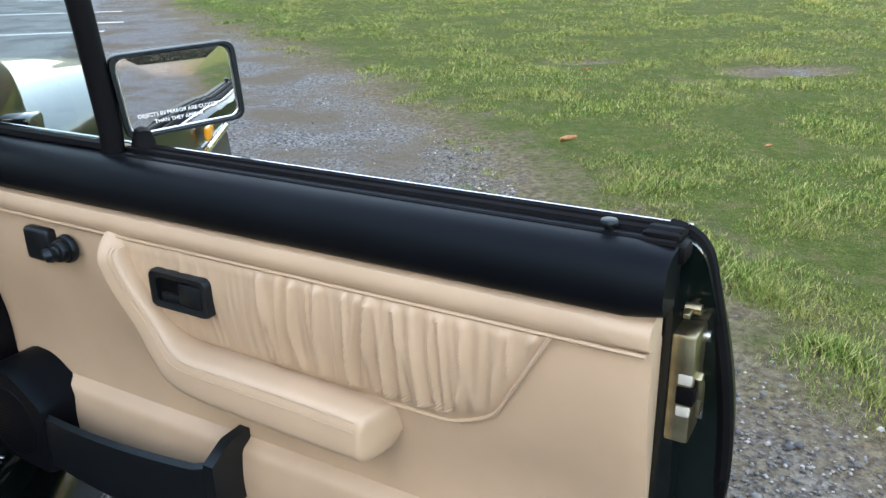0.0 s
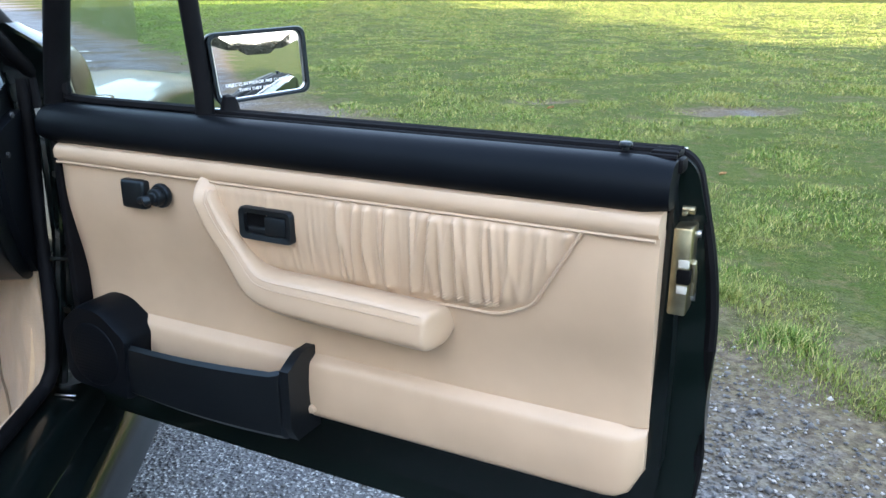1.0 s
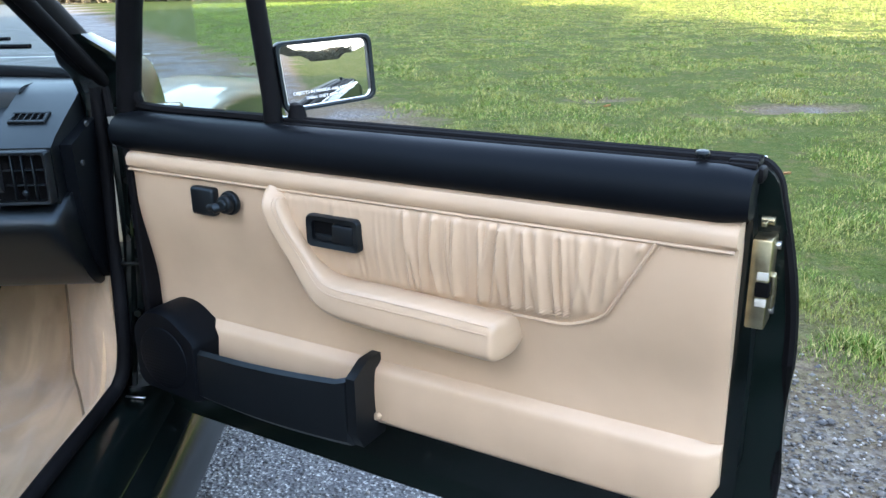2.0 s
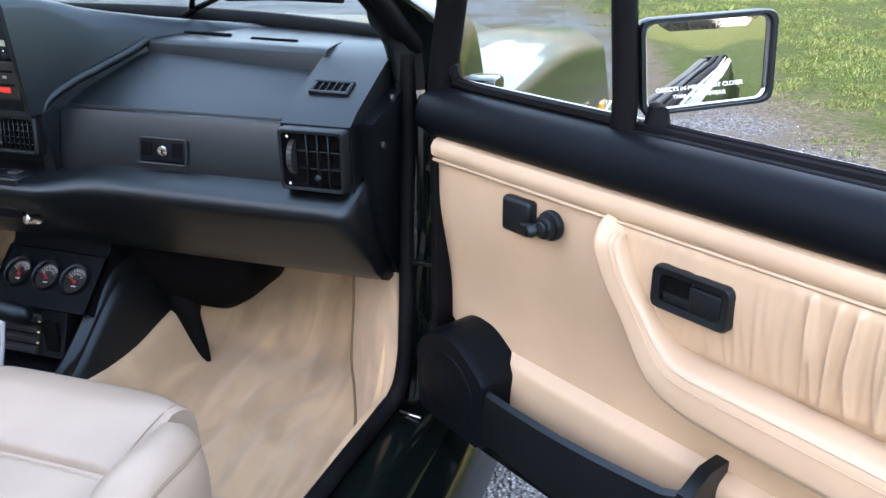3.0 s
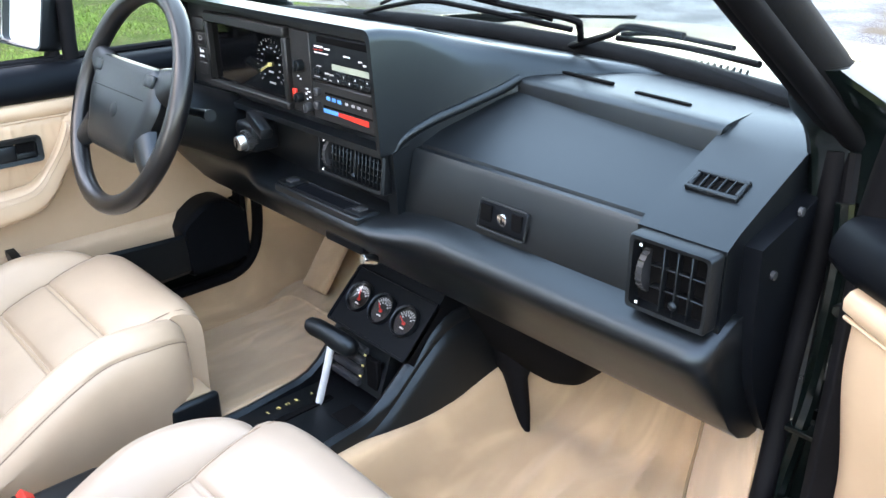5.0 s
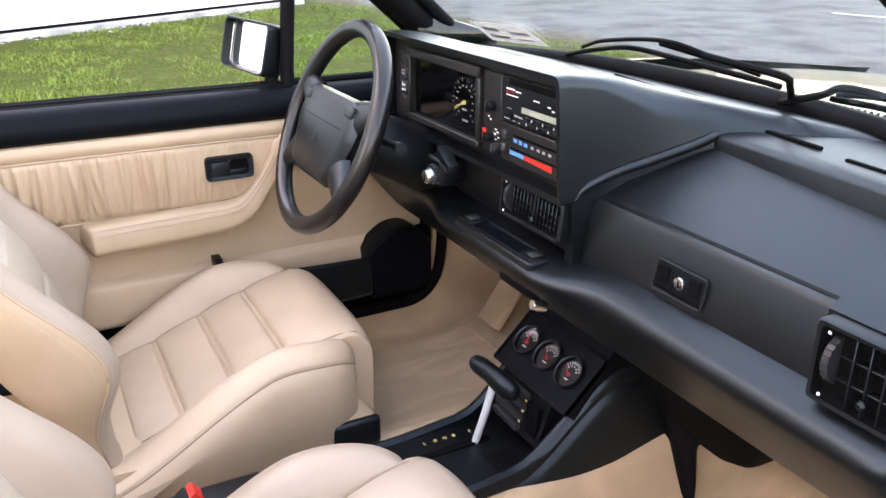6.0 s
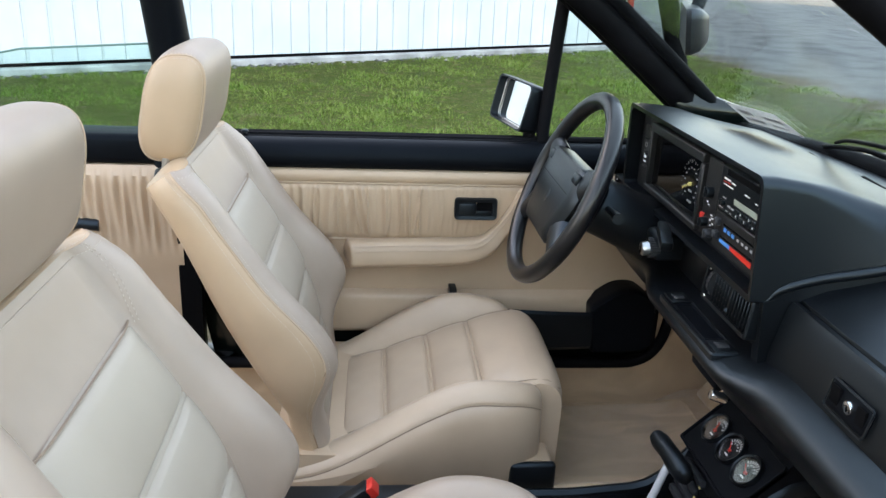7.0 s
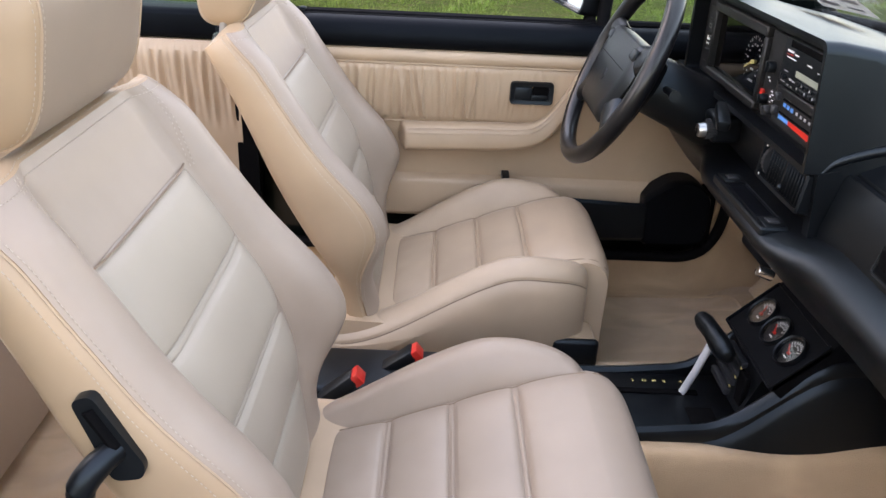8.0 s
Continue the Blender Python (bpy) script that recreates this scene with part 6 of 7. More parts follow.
    head = part("headrest", bm, M_LEATHER, st, "rounded beige leather headrest", 50)
    for s in (1, -1):
        bm = bmesh.new()
        loft(bm, [oval(s * x, k) for x, k in prof[:6]])
        part("end_panel", bm, M_COVER, head, "domed tan end panel", 50)
        bm = bmesh.new()
        tube(bm, oval(s * 0.1208, 0.990), 0.0016, 6, closed=True, up=(1, 0, 0))
        part("piping", bm, M_VINYL, head)
        for x, k in ((0.1165, 1.006), (0.1268, 0.955)):
            bm = bmesh.new()
            ring = oval(s * x, k)
            stitches(bm, ring + ring[:1], 0.0030, 0.0024, 0.00045)
            part("stitching", bm, M_STITCH, head, kind="stuff")
    for s in (1, -1):
        bm = bmesh.new()
        cyl(bm, (s * 0.122, -0.935 + head_y, 0.86), (s * 0.122, -0.926 + head_y, 0.95), 0.006, n=12)
        part("headrest_post", bm, M_STEEL, head, "bright steel post")
        bm = bmesh.new()
        cyl(bm, (s * 0.122, -0.934 + head_y, 0.868), (s * 0.122, -0.933 + head_y, 0.897), 0.021, 0.014, 20, 0.003)
        part("post_collar", bm, M_PLASTIC, head)
    # tilt lever on the outer side
    s = 1 if m.translation.x > 0 else -1
    w = 0.236
    bm = bmesh.new()
    pl = round_poly([(-0.808, 0.756), (-0.790, 0.763), (-0.752, 0.692), (-0.756, 0.678), (-0.782, 0.674)], 0.008, 4)
    prism(bm, pl, lambda a, b, t: (s * t, a, b), w - 0.01, w + 0.014, 0.005)
    lev = part("tilt_lever", bm, M_PLASTIC, st, "black backrest release lever")
    bm = bmesh.new()
    tube(bm, spline([(s * (w + 0.006), -0.776, 0.706), (s * (w + 0.024), -0.788, 0.700), (s * (w + 0.034), -0.800, 0.684), (s * (w + 0.028), -0.803, 0.660)], 4), [0.012] * 4 + [0.0125] * 5 + [0.012, 0.011, 0.010, 0.007], 12)
    part("lever_grip", bm, M_PLASTIC, lev)
    bm = bmesh.new()
    tube(bm, [(s * (w + 0.0135), -0.794, 0.748), (s * (w + 0.0135), -0.775, 0.711)], 0.0055, 8)
    part("slot", bm, M_DARK, lev)
    return st


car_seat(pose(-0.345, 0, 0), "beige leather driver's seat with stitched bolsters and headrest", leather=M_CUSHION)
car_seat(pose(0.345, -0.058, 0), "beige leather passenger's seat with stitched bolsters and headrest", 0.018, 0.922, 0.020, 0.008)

# buckles and handbrake between the seats
for i, (x, y, z, a) in enumerate(((-0.012, -0.600, 0.425, 8), (0.070, -0.690, 0.428, 12))):
    bk = thing("belt_buckle", "black seat belt buckle with a red release button", "seat belt buckle", pose(x, y, z, a - 60, 0, 0), group="front belt buckles")
    bm = bmesh.new()
    rbox(bm, (0, 0, -0.03), (0.032, 0.022, 0.075), 0.005)
    part("buckle_body", bm, M_PLASTIC, bk)
    bm = bmesh.new()
    rbox(bm, (0, 0.003, 0.009), (0.030, 0.021, 0.016), 0.002)
    part("release_button", bm, M_RED, bk)
    bm = bmesh.new()
    tube(bm, [(0, 0, -0.06), (0, 0, -0.16)], 0.008, 8)
    part("stem", bm, M_RUBBER, bk)
bx = thing("handbrake_gaiter", "black plastic tunnel cover between the front seats", "console", pose(0, -0.66, 0))
bm = bmesh.new()
rbox(bm, (0, 0, 0.352), (0.13, 0.36, 0.10), 0.012, 3)
part("cover", bm, M_PLASTIC, bx)
hbk = thing("seat_slide_handle", "black seat adjuster beside the driver's seat", "seat adjuster", pose(-0.120, -0.285, 0.035))
bm = bmesh.new()
rbox(bm, (0, -0.02, 0.335), (0.018, 0.085, 0.060), 0.008, 3)
part("grip", bm, M_PLASTIC, hbk)

# rear bench
bench = thing("rear_bench", "beige leather rear bench seat", "car seat", pose(0, 0, 0))
bm = bmesh.new()
def bench_top(s, t):
    x, y = lerp(-0.60, 0.60, s), lerp(-1.22, -1.72, t)
    dip = 0.03 * math.cos(x * 5.2) ** 2
    g = sum(0.008 * math.exp(-((y - c) / 0.006) ** 2) for c in (-1.40, -1.50, -1.60))
    edge = 0.05 * step(0.06, 0.0, t) ** 2
    return (x, y, 0.50 - 0.05 * t + dip - g - edge)
sheet(bm, bench_top, 50, 40, lambda s, t: (lerp(-0.60, 0.60, s), lerp(-1.23, -1.72, t), 0.27))
part("bench_cushion", bm, M_LEATHER, bench, "", 60)
bm = bmesh.new()
sheet(bm, lambda s, t: (lerp(-0.60, 0.60, s), -1.68 - 0.16 * t + 0.02 * math.cos(lerp(-0.6, 0.6, s) * 5.2) ** 2, lerp(0.44, 0.88, t)), 40, 20, lambda s, t: (lerp(-0.60, 0.60, s), -1.80 - 0.16 * t, lerp(0.44, 0.88, t)))
part("bench_back", bm, M_LEATHER, bench, "", 60)

# wipers, interior mirror, sticker
for arm_, frame_, blade_ in (
        (((0.150, 0.300, 0.925), (0.222, 0.205, 0.968), (0.228, 0.178, 0.985), (0.128, 0.153, 0.997), (0.05, 0.128, 1.010)),
         ((-0.25, 0.215, 0.962), (-0.129, 0.168, 0.990), (0.060, 0.124, 1.014), (0.128, 0.158, 0.996), (0.19, 0.182, 0.980)),
         ((-0.375, 0.266, 0.929), (-0.20, 0.205, 0.964), (-0.06, 0.163, 0.987), (0.042, 0.166, 0.984), (0.215, 0.196, 0.967))),
        (((0.135, 0.290, 0.922), (0.266, 0.214, 0.963), (0.323, 0.180, 0.984), (0.42, 0.160, 0.985)),
         ((0.300, 0.200, 0.970), (0.374, 0.182, 0.980), (0.505, 0.130, 0.985)),
         ((0.285, 0.210, 0.962), (0.40, 0.184, 0.968), (0.54, 0.126, 0.972)))):
    wp = thing("windscreen_wiper", "black windscreen wiper parked on the screen", "wiper", pose(0, 0, 0), group="wipers")
    for nm, pts, r in (("arm", arm_, 0.0052), ("blade_bow", frame_, 0.0034), ("blade", blade_, 0.0042)):
        bm = bmesh.new()
        tube(bm, spline(pts, 5), r, 8)
        part(nm, bm, M_RUBBER, wp)
rv = thing("interior_mirror", "black-backed interior mirror on a black stem", "mirror", pose(0, 0, 0))
bm = bmesh.new()
rings = []
for t, k in ((0, 0.55), (0.012, 0.9), (0.024, 1.0), (0.030, 0.96)):
    o = round_poly([(-0.105, -0.026), (0.105, -0.030), (0.110, 0.028), (-0.105, 0.032)], 0.014, 4)
    rings.append([Matrix.Translation((0.0, -0.152, 1.168)) @ pose(0, 0, 0, 6, 0, -18) @ Vector((a * k, -t, b * k)) for a, b in o])
loft(bm, rings)
part("mirror_shell", bm, M_PLASTIC, rv)
bm = bmesh.new()
tube(bm, spline([(0.0, -0.170, 1.18), (0.0, -0.17, 1.22), (0.0, -0.25, 1.28), (0.0, -0.41, 1.325)], 5), 0.009, 10)
part("stem", bm, M_PLASTIC, rv)
stk = bmesh.new()
sheet(stk, lambda s, t: Vector(screen(lerp(0.118, 0.232, s), lerp(0.115, 0.215, t))) - Vector((0, 0.004, 0.003)), 4, 4, lambda s, t: Vector(screen(lerp(0.118, 0.232, s), lerp(0.115, 0.215, t))) - Vector((0, 0.0035, 0.0026)))
M_PAPER = mat("faded_sticker", (0.62, 0.58, 0.56), 0.6, var=0.12, vscale=60)
pn = M_PAPER.node_tree
tl = pn.nodes.new("ShaderNodeBsdfTranslucent")
tl.inputs[0].default_value = (0.8, 0.76, 0.72, 1)
ms = pn.nodes.new("ShaderNodeMixShader")
pn.links.new(pn.nodes["Principled BSDF"].outputs[0], ms.inputs[1])
pn.links.new(tl.outputs[0], ms.inputs[2])
pn.links.new(ms.outputs[0], pn.nodes["Material Output"].inputs["Surface"])
sk = part("windscreen_sticker", stk, M_PAPER)
tagged(sk, "faded grey sticker inside the windscreen corner", "sticker")
M_INK = mat("faded_ink", (0.47, 0.44, 0.44), 0.7, var=0.1)
for s0, s1, t0, t1 in ((0.130, 0.160, 0.170, 0.190), (0.128, 0.166, 0.135, 0.150), (0.184, 0.222, 0.165, 0.180), (0.182, 0.216, 0.135, 0.142)):
    bm = bmesh.new()
    sheet(bm, lambda s, t: Vector(screen(lerp(s0, s1, s), lerp(t0, t1, t))) - Vector((0, 0.0046, 0.0035)), 2, 2, lambda s, t: Vector(screen(lerp(s0, s1, s), lerp(t0, t1, t))) - Vector((0, 0.0042, 0.0031)))
    part("print_bar", bm, M_INK, sk)

# raised rear side window
bm = bmesh.new()
prism(bm, round_poly([(-1.47, 0.862), (-1.43, 0.962), (-1.397, 1.013), (-1.311, 1.030), (-1.055, 1.049), (-1.055, 0.862)], [0.01, 0.02, 0.03, 0.05, 0.01, 0.01], 4), lambda a, b, t: (t, a, b), -0.660, -0.656)
rw = part("rear_side_window", bm, glass("green_tinted_glass", (0.84, 0.945, 0.92)), body, "green tinted rear side window, half raised")
rw.visible_shadow = False
bm = bmesh.new()
tube(bm, [(-0.658, -1.43, 0.962), (-0.658, -1.397, 1.011), (-0.658, -1.311, 1.030), (-0.658, -1.055, 1.049)], 0.0024, 6)
part("glass_edge", bm, mat("ground_glass_edge", (0.10, 0.20, 0.17), 0.2, var=0.05), body)

# ---- ground ----
def lawn_right(x, y):
    """Metres inside the lawn beside the car, negative outside."""
    if y < -1.0:
        e = 2.34 + (-1.0 - y) * 0.68
    elif y < 0.8:
        e = 2.34 + 0.04 * math.sin(3 * y)
    elif y < 2.6:
        e = lerp(2.34, 1.85, (y - 0.8) / 1.8)
    elif y < 6.2:
        e = lerp(1.85, 0.82, (y - 2.6) / 3.6)
    else:
        e = 0.82 - (y - 6.2) * 0.432
    bare = math.exp(-((x - 4.65) / 0.75) ** 2 - ((y - 5.55) / 0.42) ** 2) + 0.7 * math.exp(-((x - 3.0) / 0.7) ** 2 - ((y - 6.4) / 0.35) ** 2)
    return min((x - e) * 0.92, 1.3) - 1.8 * bare


def lawn_left(x, y):
    return min(-1.35 - x, 4.9 - y + 0.05 * x)


def paved(x, y):
    """Metres inside the smooth asphalt, negative on the gravel."""
    near = min(1.62 - x + 0.05 * math.sin(4 * y), 1.2 - y)
    return max(near, min((-1.95 - 0.285 * (y - 7.0)) - x, y - 4.2) if y > 4.2 else -1.0)


def lawn(x, y):
    return max(lawn_right(x, y), lawn_left(x, y))


xs = np.concatenate([-np.geomspace(900, 12, 24), np.arange(-11.8, 12, 0.16), np.geomspace(12.2, 900, 24)])
ys = np.concatenate([-np.geomspace(900, 7, 24), np.arange(-6.8, 18, 0.16), np.geomspace(18.2, 900, 24)])
gx_, gy_ = np.meshgrid(xs, ys, indexing="ij")
nx, ny_ = gx_.shape
co = np.zeros((nx * ny_, 3))
co[:, 0], co[:, 1] = gx_.ravel(), gy_.ravel()
wob = np.array([noise.noise(Vector((x * 1.1, y * 1.1, 0))) + 0.5 * noise.noise(Vector((x * 4, y * 4, 3))) for x, y in co[:, :2]])
lawn_d = np.array([lawn(x, y) for x, y in co[:, :2]]) + 0.35 * wob
pav_d = np.array([paved(x, y) for x, y in co[:, :2]]) + 0.12 * wob
co[:, 2] = np.clip(lawn_d, 0, 0.5) * 0.06 + np.clip(lawn_d, 0, 1) * 0.012 * wob
idx = np.arange(nx * ny_).reshape(nx, ny_)
quads = np.stack([idx[:-1, :-1], idx[1:, :-1], idx[1:, 1:], idx[:-1, 1:]], -1).reshape(-1, 4)
me = bpy.data.meshes.new("ground")
me.from_pydata(co.tolist(), [], quads.tolist())
for nm, val in (("lawn", lawn_d), ("paved", pav_d)):
    at = me.attributes.new(nm, "FLOAT", "POINT")
    at.data.foreach_set("value", np.clip(val, -2, 2).astype(np.float32))
me.polygons.foreach_set("use_smooth", [True] * len(me.polygons))
tagged(new("ground", me), "gravelled tarmac and lawn round the car", "ground", kind="structure")

gm = bpy.data.materials.new("tarmac_gravel_and_turf")
gm.use_nodes = True
nt = gm.node_tree
bs = nt.nodes["Principled BSDF"]
bs.inputs["Roughness"].default_value = 0.9
bs.inputs["Specular IOR Level"].default_value = 0.06


def node(kind, **kw):
    n = nt.nodes.new(kind)
    for k, v in kw.items():
        n.inputs[k].default_value = v
    return n


def mixc(fac, a, b):
    n = nt.nodes.new("ShaderNodeMix")
    n.data_type = "RGBA"
    for sock, val in (("A", a), ("B", b)):
        if isinstance(val, tuple):
            n.inputs[sock].default_value = (*val, 1)
        else:
            nt.links.new(val, n.inputs[sock])
    nt.links.new(fac, n.inputs["Factor"])
    return n.outputs["Result"]


def ranged(src, a, b):
    n = nt.nodes.new("ShaderNodeMapRange")
    n.inputs["From Min"].default_value, n.inputs["From Max"].default_value = a, b
    nt.links.new(src, n.inputs["Value"])
    return n.outputs[0]


tc = nt.nodes.new("ShaderNodeTexCoord")
def noise_at(scale, detail=4.0):
    n = node("ShaderNodeTexNoise", Scale=scale, Detail=detail)
    nt.links.new(tc.outputs["Object"], n.inputs["Vector"])
    return n.outputs["Fac"]


vor = node("ShaderNodeTexVoronoi", Scale=95.0)
nt.links.new(tc.outputs["Object"], vor.inputs["Vector"])
sep = nt.nodes.new("ShaderNodeSeparateColor")
nt.links.new(vor.outputs["Color"], sep.inputs[0])
gravel = mixc(ranged(sep.outputs[0], 0.1, 0.95), (0.040, 0.037, 0.036), (0.235, 0.222, 0.215))
gravel = mixc(ranged(noise_at(1.3, 6), 0.46, 0.60), gravel, (0.110, 0.088, 0.064))
road = mixc(ranged(noise_at(220, 2), 0.3, 0.7), (0.062, 0.061, 0.064), (0.165, 0.162, 0.166))
road = mixc(ranged(noise_at(2.2, 6), 0.40, 0.62), road, (0.105, 0.103, 0.100))
chips = node("ShaderNodeTexVoronoi", Scale=190.0)
nt.links.new(tc.outputs["Object"], chips.inputs["Vector"])
chip = nt.nodes.new("ShaderNodeSeparateColor")
nt.links.new(chips.outputs["Color"], chip.inputs[0])
road = mixc(ranged(chip.outputs[1], 0.72, 0.98), road, (0.36, 0.355, 0.345))
turf = mixc(ranged(noise_at(3.5), 0.35, 0.68), (0.042, 0.080, 0.009), (0.110, 0.118, 0.022))
turf = mixc(ranged(noise_at(26), 0.44, 0.60), turf, (0.035, 0.055, 0.007))
turf = mixc(ranged(noise_at(70), 0.52, 0.72), turf, (0.12, 0.115, 0.045))
turf = mixc(ranged(noise_at(9, 6), 0.52, 0.62), turf, (0.115, 0.095, 0.040))
turf = mixc(ranged(noise_at(17, 6), 0.53, 0.62), turf, (0.045, 0.075, 0.010))
turf = mixc(ranged(noise_at(0.9), 0.62, 0.74), turf, (0.19, 0.145, 0.09))
turf = mixc(ranged(noise_at(190, 3), 0.42, 0.62), turf, (0.030, 0.046, 0.008))
turf = mixc(ranged(noise_at(330, 2), 0.55, 0.70), turf, (0.13, 0.125, 0.045))
att = {}
for nm in ("lawn", "paved"):
    a = nt.nodes.new("ShaderNodeAttribute")
    a.attribute_name = nm
    att[nm] = a.outputs["Fac"]
axes = nt.nodes.new("ShaderNodeSeparateXYZ")
nt.links.new(tc.outputs["Object"], axes.inputs[0])
# worn: asphalt ahead, lightened to put flat-angle sky light into its colour
worn = mixc(ranged(noise_at(30, 5), 0.40, 0.62), (0.14, 0.14, 0.138), (0.25, 0.25, 0.245))
worn = mixc(ranged(noise_at(1.6, 6), 0.45, 0.62), worn, (0.13, 0.13, 0.128))
road = mixc(ranged(axes.outputs[1], 1.5, 4.5), road, worn)
hard = mixc(ranged(att["paved"], -0.06, 0.10), gravel, road)
verge = nt.nodes.new("ShaderNodeMath")
verge.operation = "ADD"
nt.links.new(att["lawn"], verge.inputs[0])
sc = nt.nodes.new("ShaderNodeMath")
sc.operation = "MULTIPLY_ADD"
nt.links.new(noise_at(7.0), sc.inputs[0])
sc.inputs[1].default_value, sc.inputs[2].default_value = 0.9, -0.45
nt.links.new(sc.outputs[0], verge.inputs[1])
soil = mixc(ranged(noise_at(34, 5), 0.40, 0.62), (0.085, 0.062, 0.042), (0.17, 0.135, 0.085))
edge = mixc(ranged(verge.outputs[0], -0.50, 0.10), hard, soil)
nt.links.new(mixc(ranged(verge.outputs[0], 0.05, 0.55), edge, turf), bs.inputs["Base Color"])
bump = node("ShaderNodeBump", Strength=1.0, Distance=0.008)
nt.links.new(vor.outputs["Distance"], bump.inputs["Height"])
bump2 = node("ShaderNodeBump", Strength=1.0, Distance=0.025)
nt.links.new(noise_at(14, 6), bump2.inputs["Height"])
nt.links.new(bump.outputs[0], bump2.inputs["Normal"])
nt.links.new(bump2.outputs[0], bs.inputs["Normal"])
me.materials.append(gm)


def scatter_mesh(name, verts, faces, material, label, category):
    m_ = bpy.data.meshes.new(name)
    m_.vertices.add(len(verts))
    m_.vertices.foreach_set("co", np.asarray(verts, np.float32).ravel())
    k = faces.shape[1]
    m_.loops.add(faces.size)
    m_.loops.foreach_set("vertex_index", faces.astype(np.int32).ravel())
    m_.polygons.add(len(faces))
    m_.polygons.foreach_set("loop_start", np.arange(0, faces.size, k, dtype=np.int32))
    m_.update(calc_edges=True)
    m_.materials.append(material)
    return tagged(new(name, m_), label, category, kind="stuff")


# grass blades
rs = np.random.default_rng(5)
M_GRASS = bpy.data.materials.new("grass_blades")
M_GRASS.use_nodes = True
gt = M_GRASS.node_tree
gb = gt.nodes["Principled BSDF"]
gb.inputs["Roughness"].default_value = 0.6
gb.inputs["Specular IOR Level"].default_value = 0.12
gi = gt.nodes.new("ShaderNodeNewGeometry")
gr = gt.nodes.new("ShaderNodeValToRGB")
gr.color_ramp.elements[0].color = (0.046, 0.082, 0.011, 1)
gr.color_ramp.elements[1].color = (0.46, 0.39, 0.17, 1)
e_ = gr.color_ramp.elements.new(0.42)
e_.color = (0.105, 0.182, 0.030, 1)
e_ = gr.color_ramp.elements.new(0.72)
e_.color = (0.200, 0.252, 0.060, 1)
gt.links.new(gi.outputs["Random Per Island"], gr.inputs["Fac"])
gc = gt.nodes.new("ShaderNodeTexCoord")
gn1 = gt.nodes.new("ShaderNodeTexNoise")
gn1.inputs["Scale"].default_value, gn1.inputs["Detail"].default_value = 1.6, 5.0
gt.links.new(gc.outputs["Object"], gn1.inputs["Vector"])
gr2 = gt.nodes.new("ShaderNodeMapRange")
gr2.inputs["From Min"].default_value, gr2.inputs["From Max"].default_value = 0.42, 0.62
gr2.inputs["To Max"].default_value = 0.55
gt.links.new(gn1.outputs["Fac"], gr2.inputs["Value"])
gmx = gt.nodes.new("ShaderNodeMix")
gmx.data_type = "RGBA"
gmx.inputs["B"].default_value = (0.265, 0.250, 0.080, 1)
gt.links.new(gr.outputs[0], gmx.inputs["A"])
gt.links.new(gr2.outputs[0], gmx.inputs["Factor"])
gsx = gt.nodes.new("ShaderNodeSeparateXYZ")
gt.links.new(gc.outputs["Object"], gsx.inputs[0])
glr = gt.nodes.new("ShaderNodeMapRange")
glr.inputs["From Min"].default_value, glr.inputs["From Max"].default_value, glr.inputs["To Min"].default_value, glr.inputs["To Max"].default_value = -1.5, -0.5, 0.60, 0.0
gt.links.new(gsx.outputs[0], glr.inputs["Value"])
glm = gt.nodes.new("ShaderNodeMix")
glm.data_type = "RGBA"
glm.inputs["B"].default_value = (0.105, 0.195, 0.027, 1)
gt.links.new(glr.outputs[0], glm.inputs["Factor"])
gt.links.new(gmx.outputs["Result"], glm.inputs["A"])
gt.links.new(glm.outputs["Result"], gb.inputs["Base Color"])


def blades(n, near, r0, r1, a0, a1, tall):
    """Blades thinning out with distance from a place, between two bearings."""
    r = np.exp(rs.uniform(math.log(r0), math.log(r1), n))
    a = np.radians(rs.uniform(a0, a1, n))
    p = np.stack([near[0] + r * np.cos(a), near[1] + r * np.sin(a)], -1)
    tuft = np.array([noise.noise(Vector((x * 2.2, y * 2.2, 7))) + 0.6 * noise.noise(Vector((x * 0.7, y * 0.7, 1))) + 0.5 * noise.noise(Vector((x * 7, y * 7, 4))) for x, y in p])
    inside = np.array([lawn(x, y) for x, y in p]) + 0.50 * tuft
    keep = (rs.uniform(0, 1, n) < np.clip((inside + 0.30) / 1.0, 0, 1) ** 1.2) & (rs.uniform(0, 1, n) < np.clip(0.95 + 0.9 * tuft, 0.40, 1))
    p, tuft, r, inside = p[keep], tuft[keep], r[keep], inside[keep]
    n = len(p)
    h = tall * rs.uniform(0.3, 1.0, n) ** 1.5 * 1.25 * np.clip(0.85 + 0.95 * tuft, 0.35, 2.0) * np.clip(0.40 + 0.6 * inside, 0.40, 1.0) * (1 + 0.02 * r)
    w = 0.0007 + 0.00062 * r
    an = rs.uniform(0, 2 * np.pi, n)
    lean = rs.uniform(0.2, 2.2, n)[:, None] * np.stack([np.cos(an + 1.3), np.sin(an + 1.3)], -1) * h[:, None]
    v = np.zeros((n, 3, 3))
    side = np.stack([np.cos(an), np.sin(an)], -1) * w[:, None]
    ground_z = np.clip(inside, 0, 0.5) * 0.05
    v[:, 0, :2], v[:, 1, :2], v[:, 2, :2] = p - side, p + side, p + lean
    v[:, :2, 2], v[:, 2, 2] = (ground_z - 0.01)[:, None], ground_z + h
    return v.reshape(-1, 3)


v = np.concatenate([blades(1250000, (1.2, -1.2), 2.0, 75.0, 2, 104, 0.022), blades(450000, (1.0, -0.65), 2.2, 13.0, 118, 205, 0.026)])
scatter_mesh("grass", v, np.arange(len(v)).reshape(-1, 3), M_GRASS, "patchy short green and straw-coloured grass", "grass")

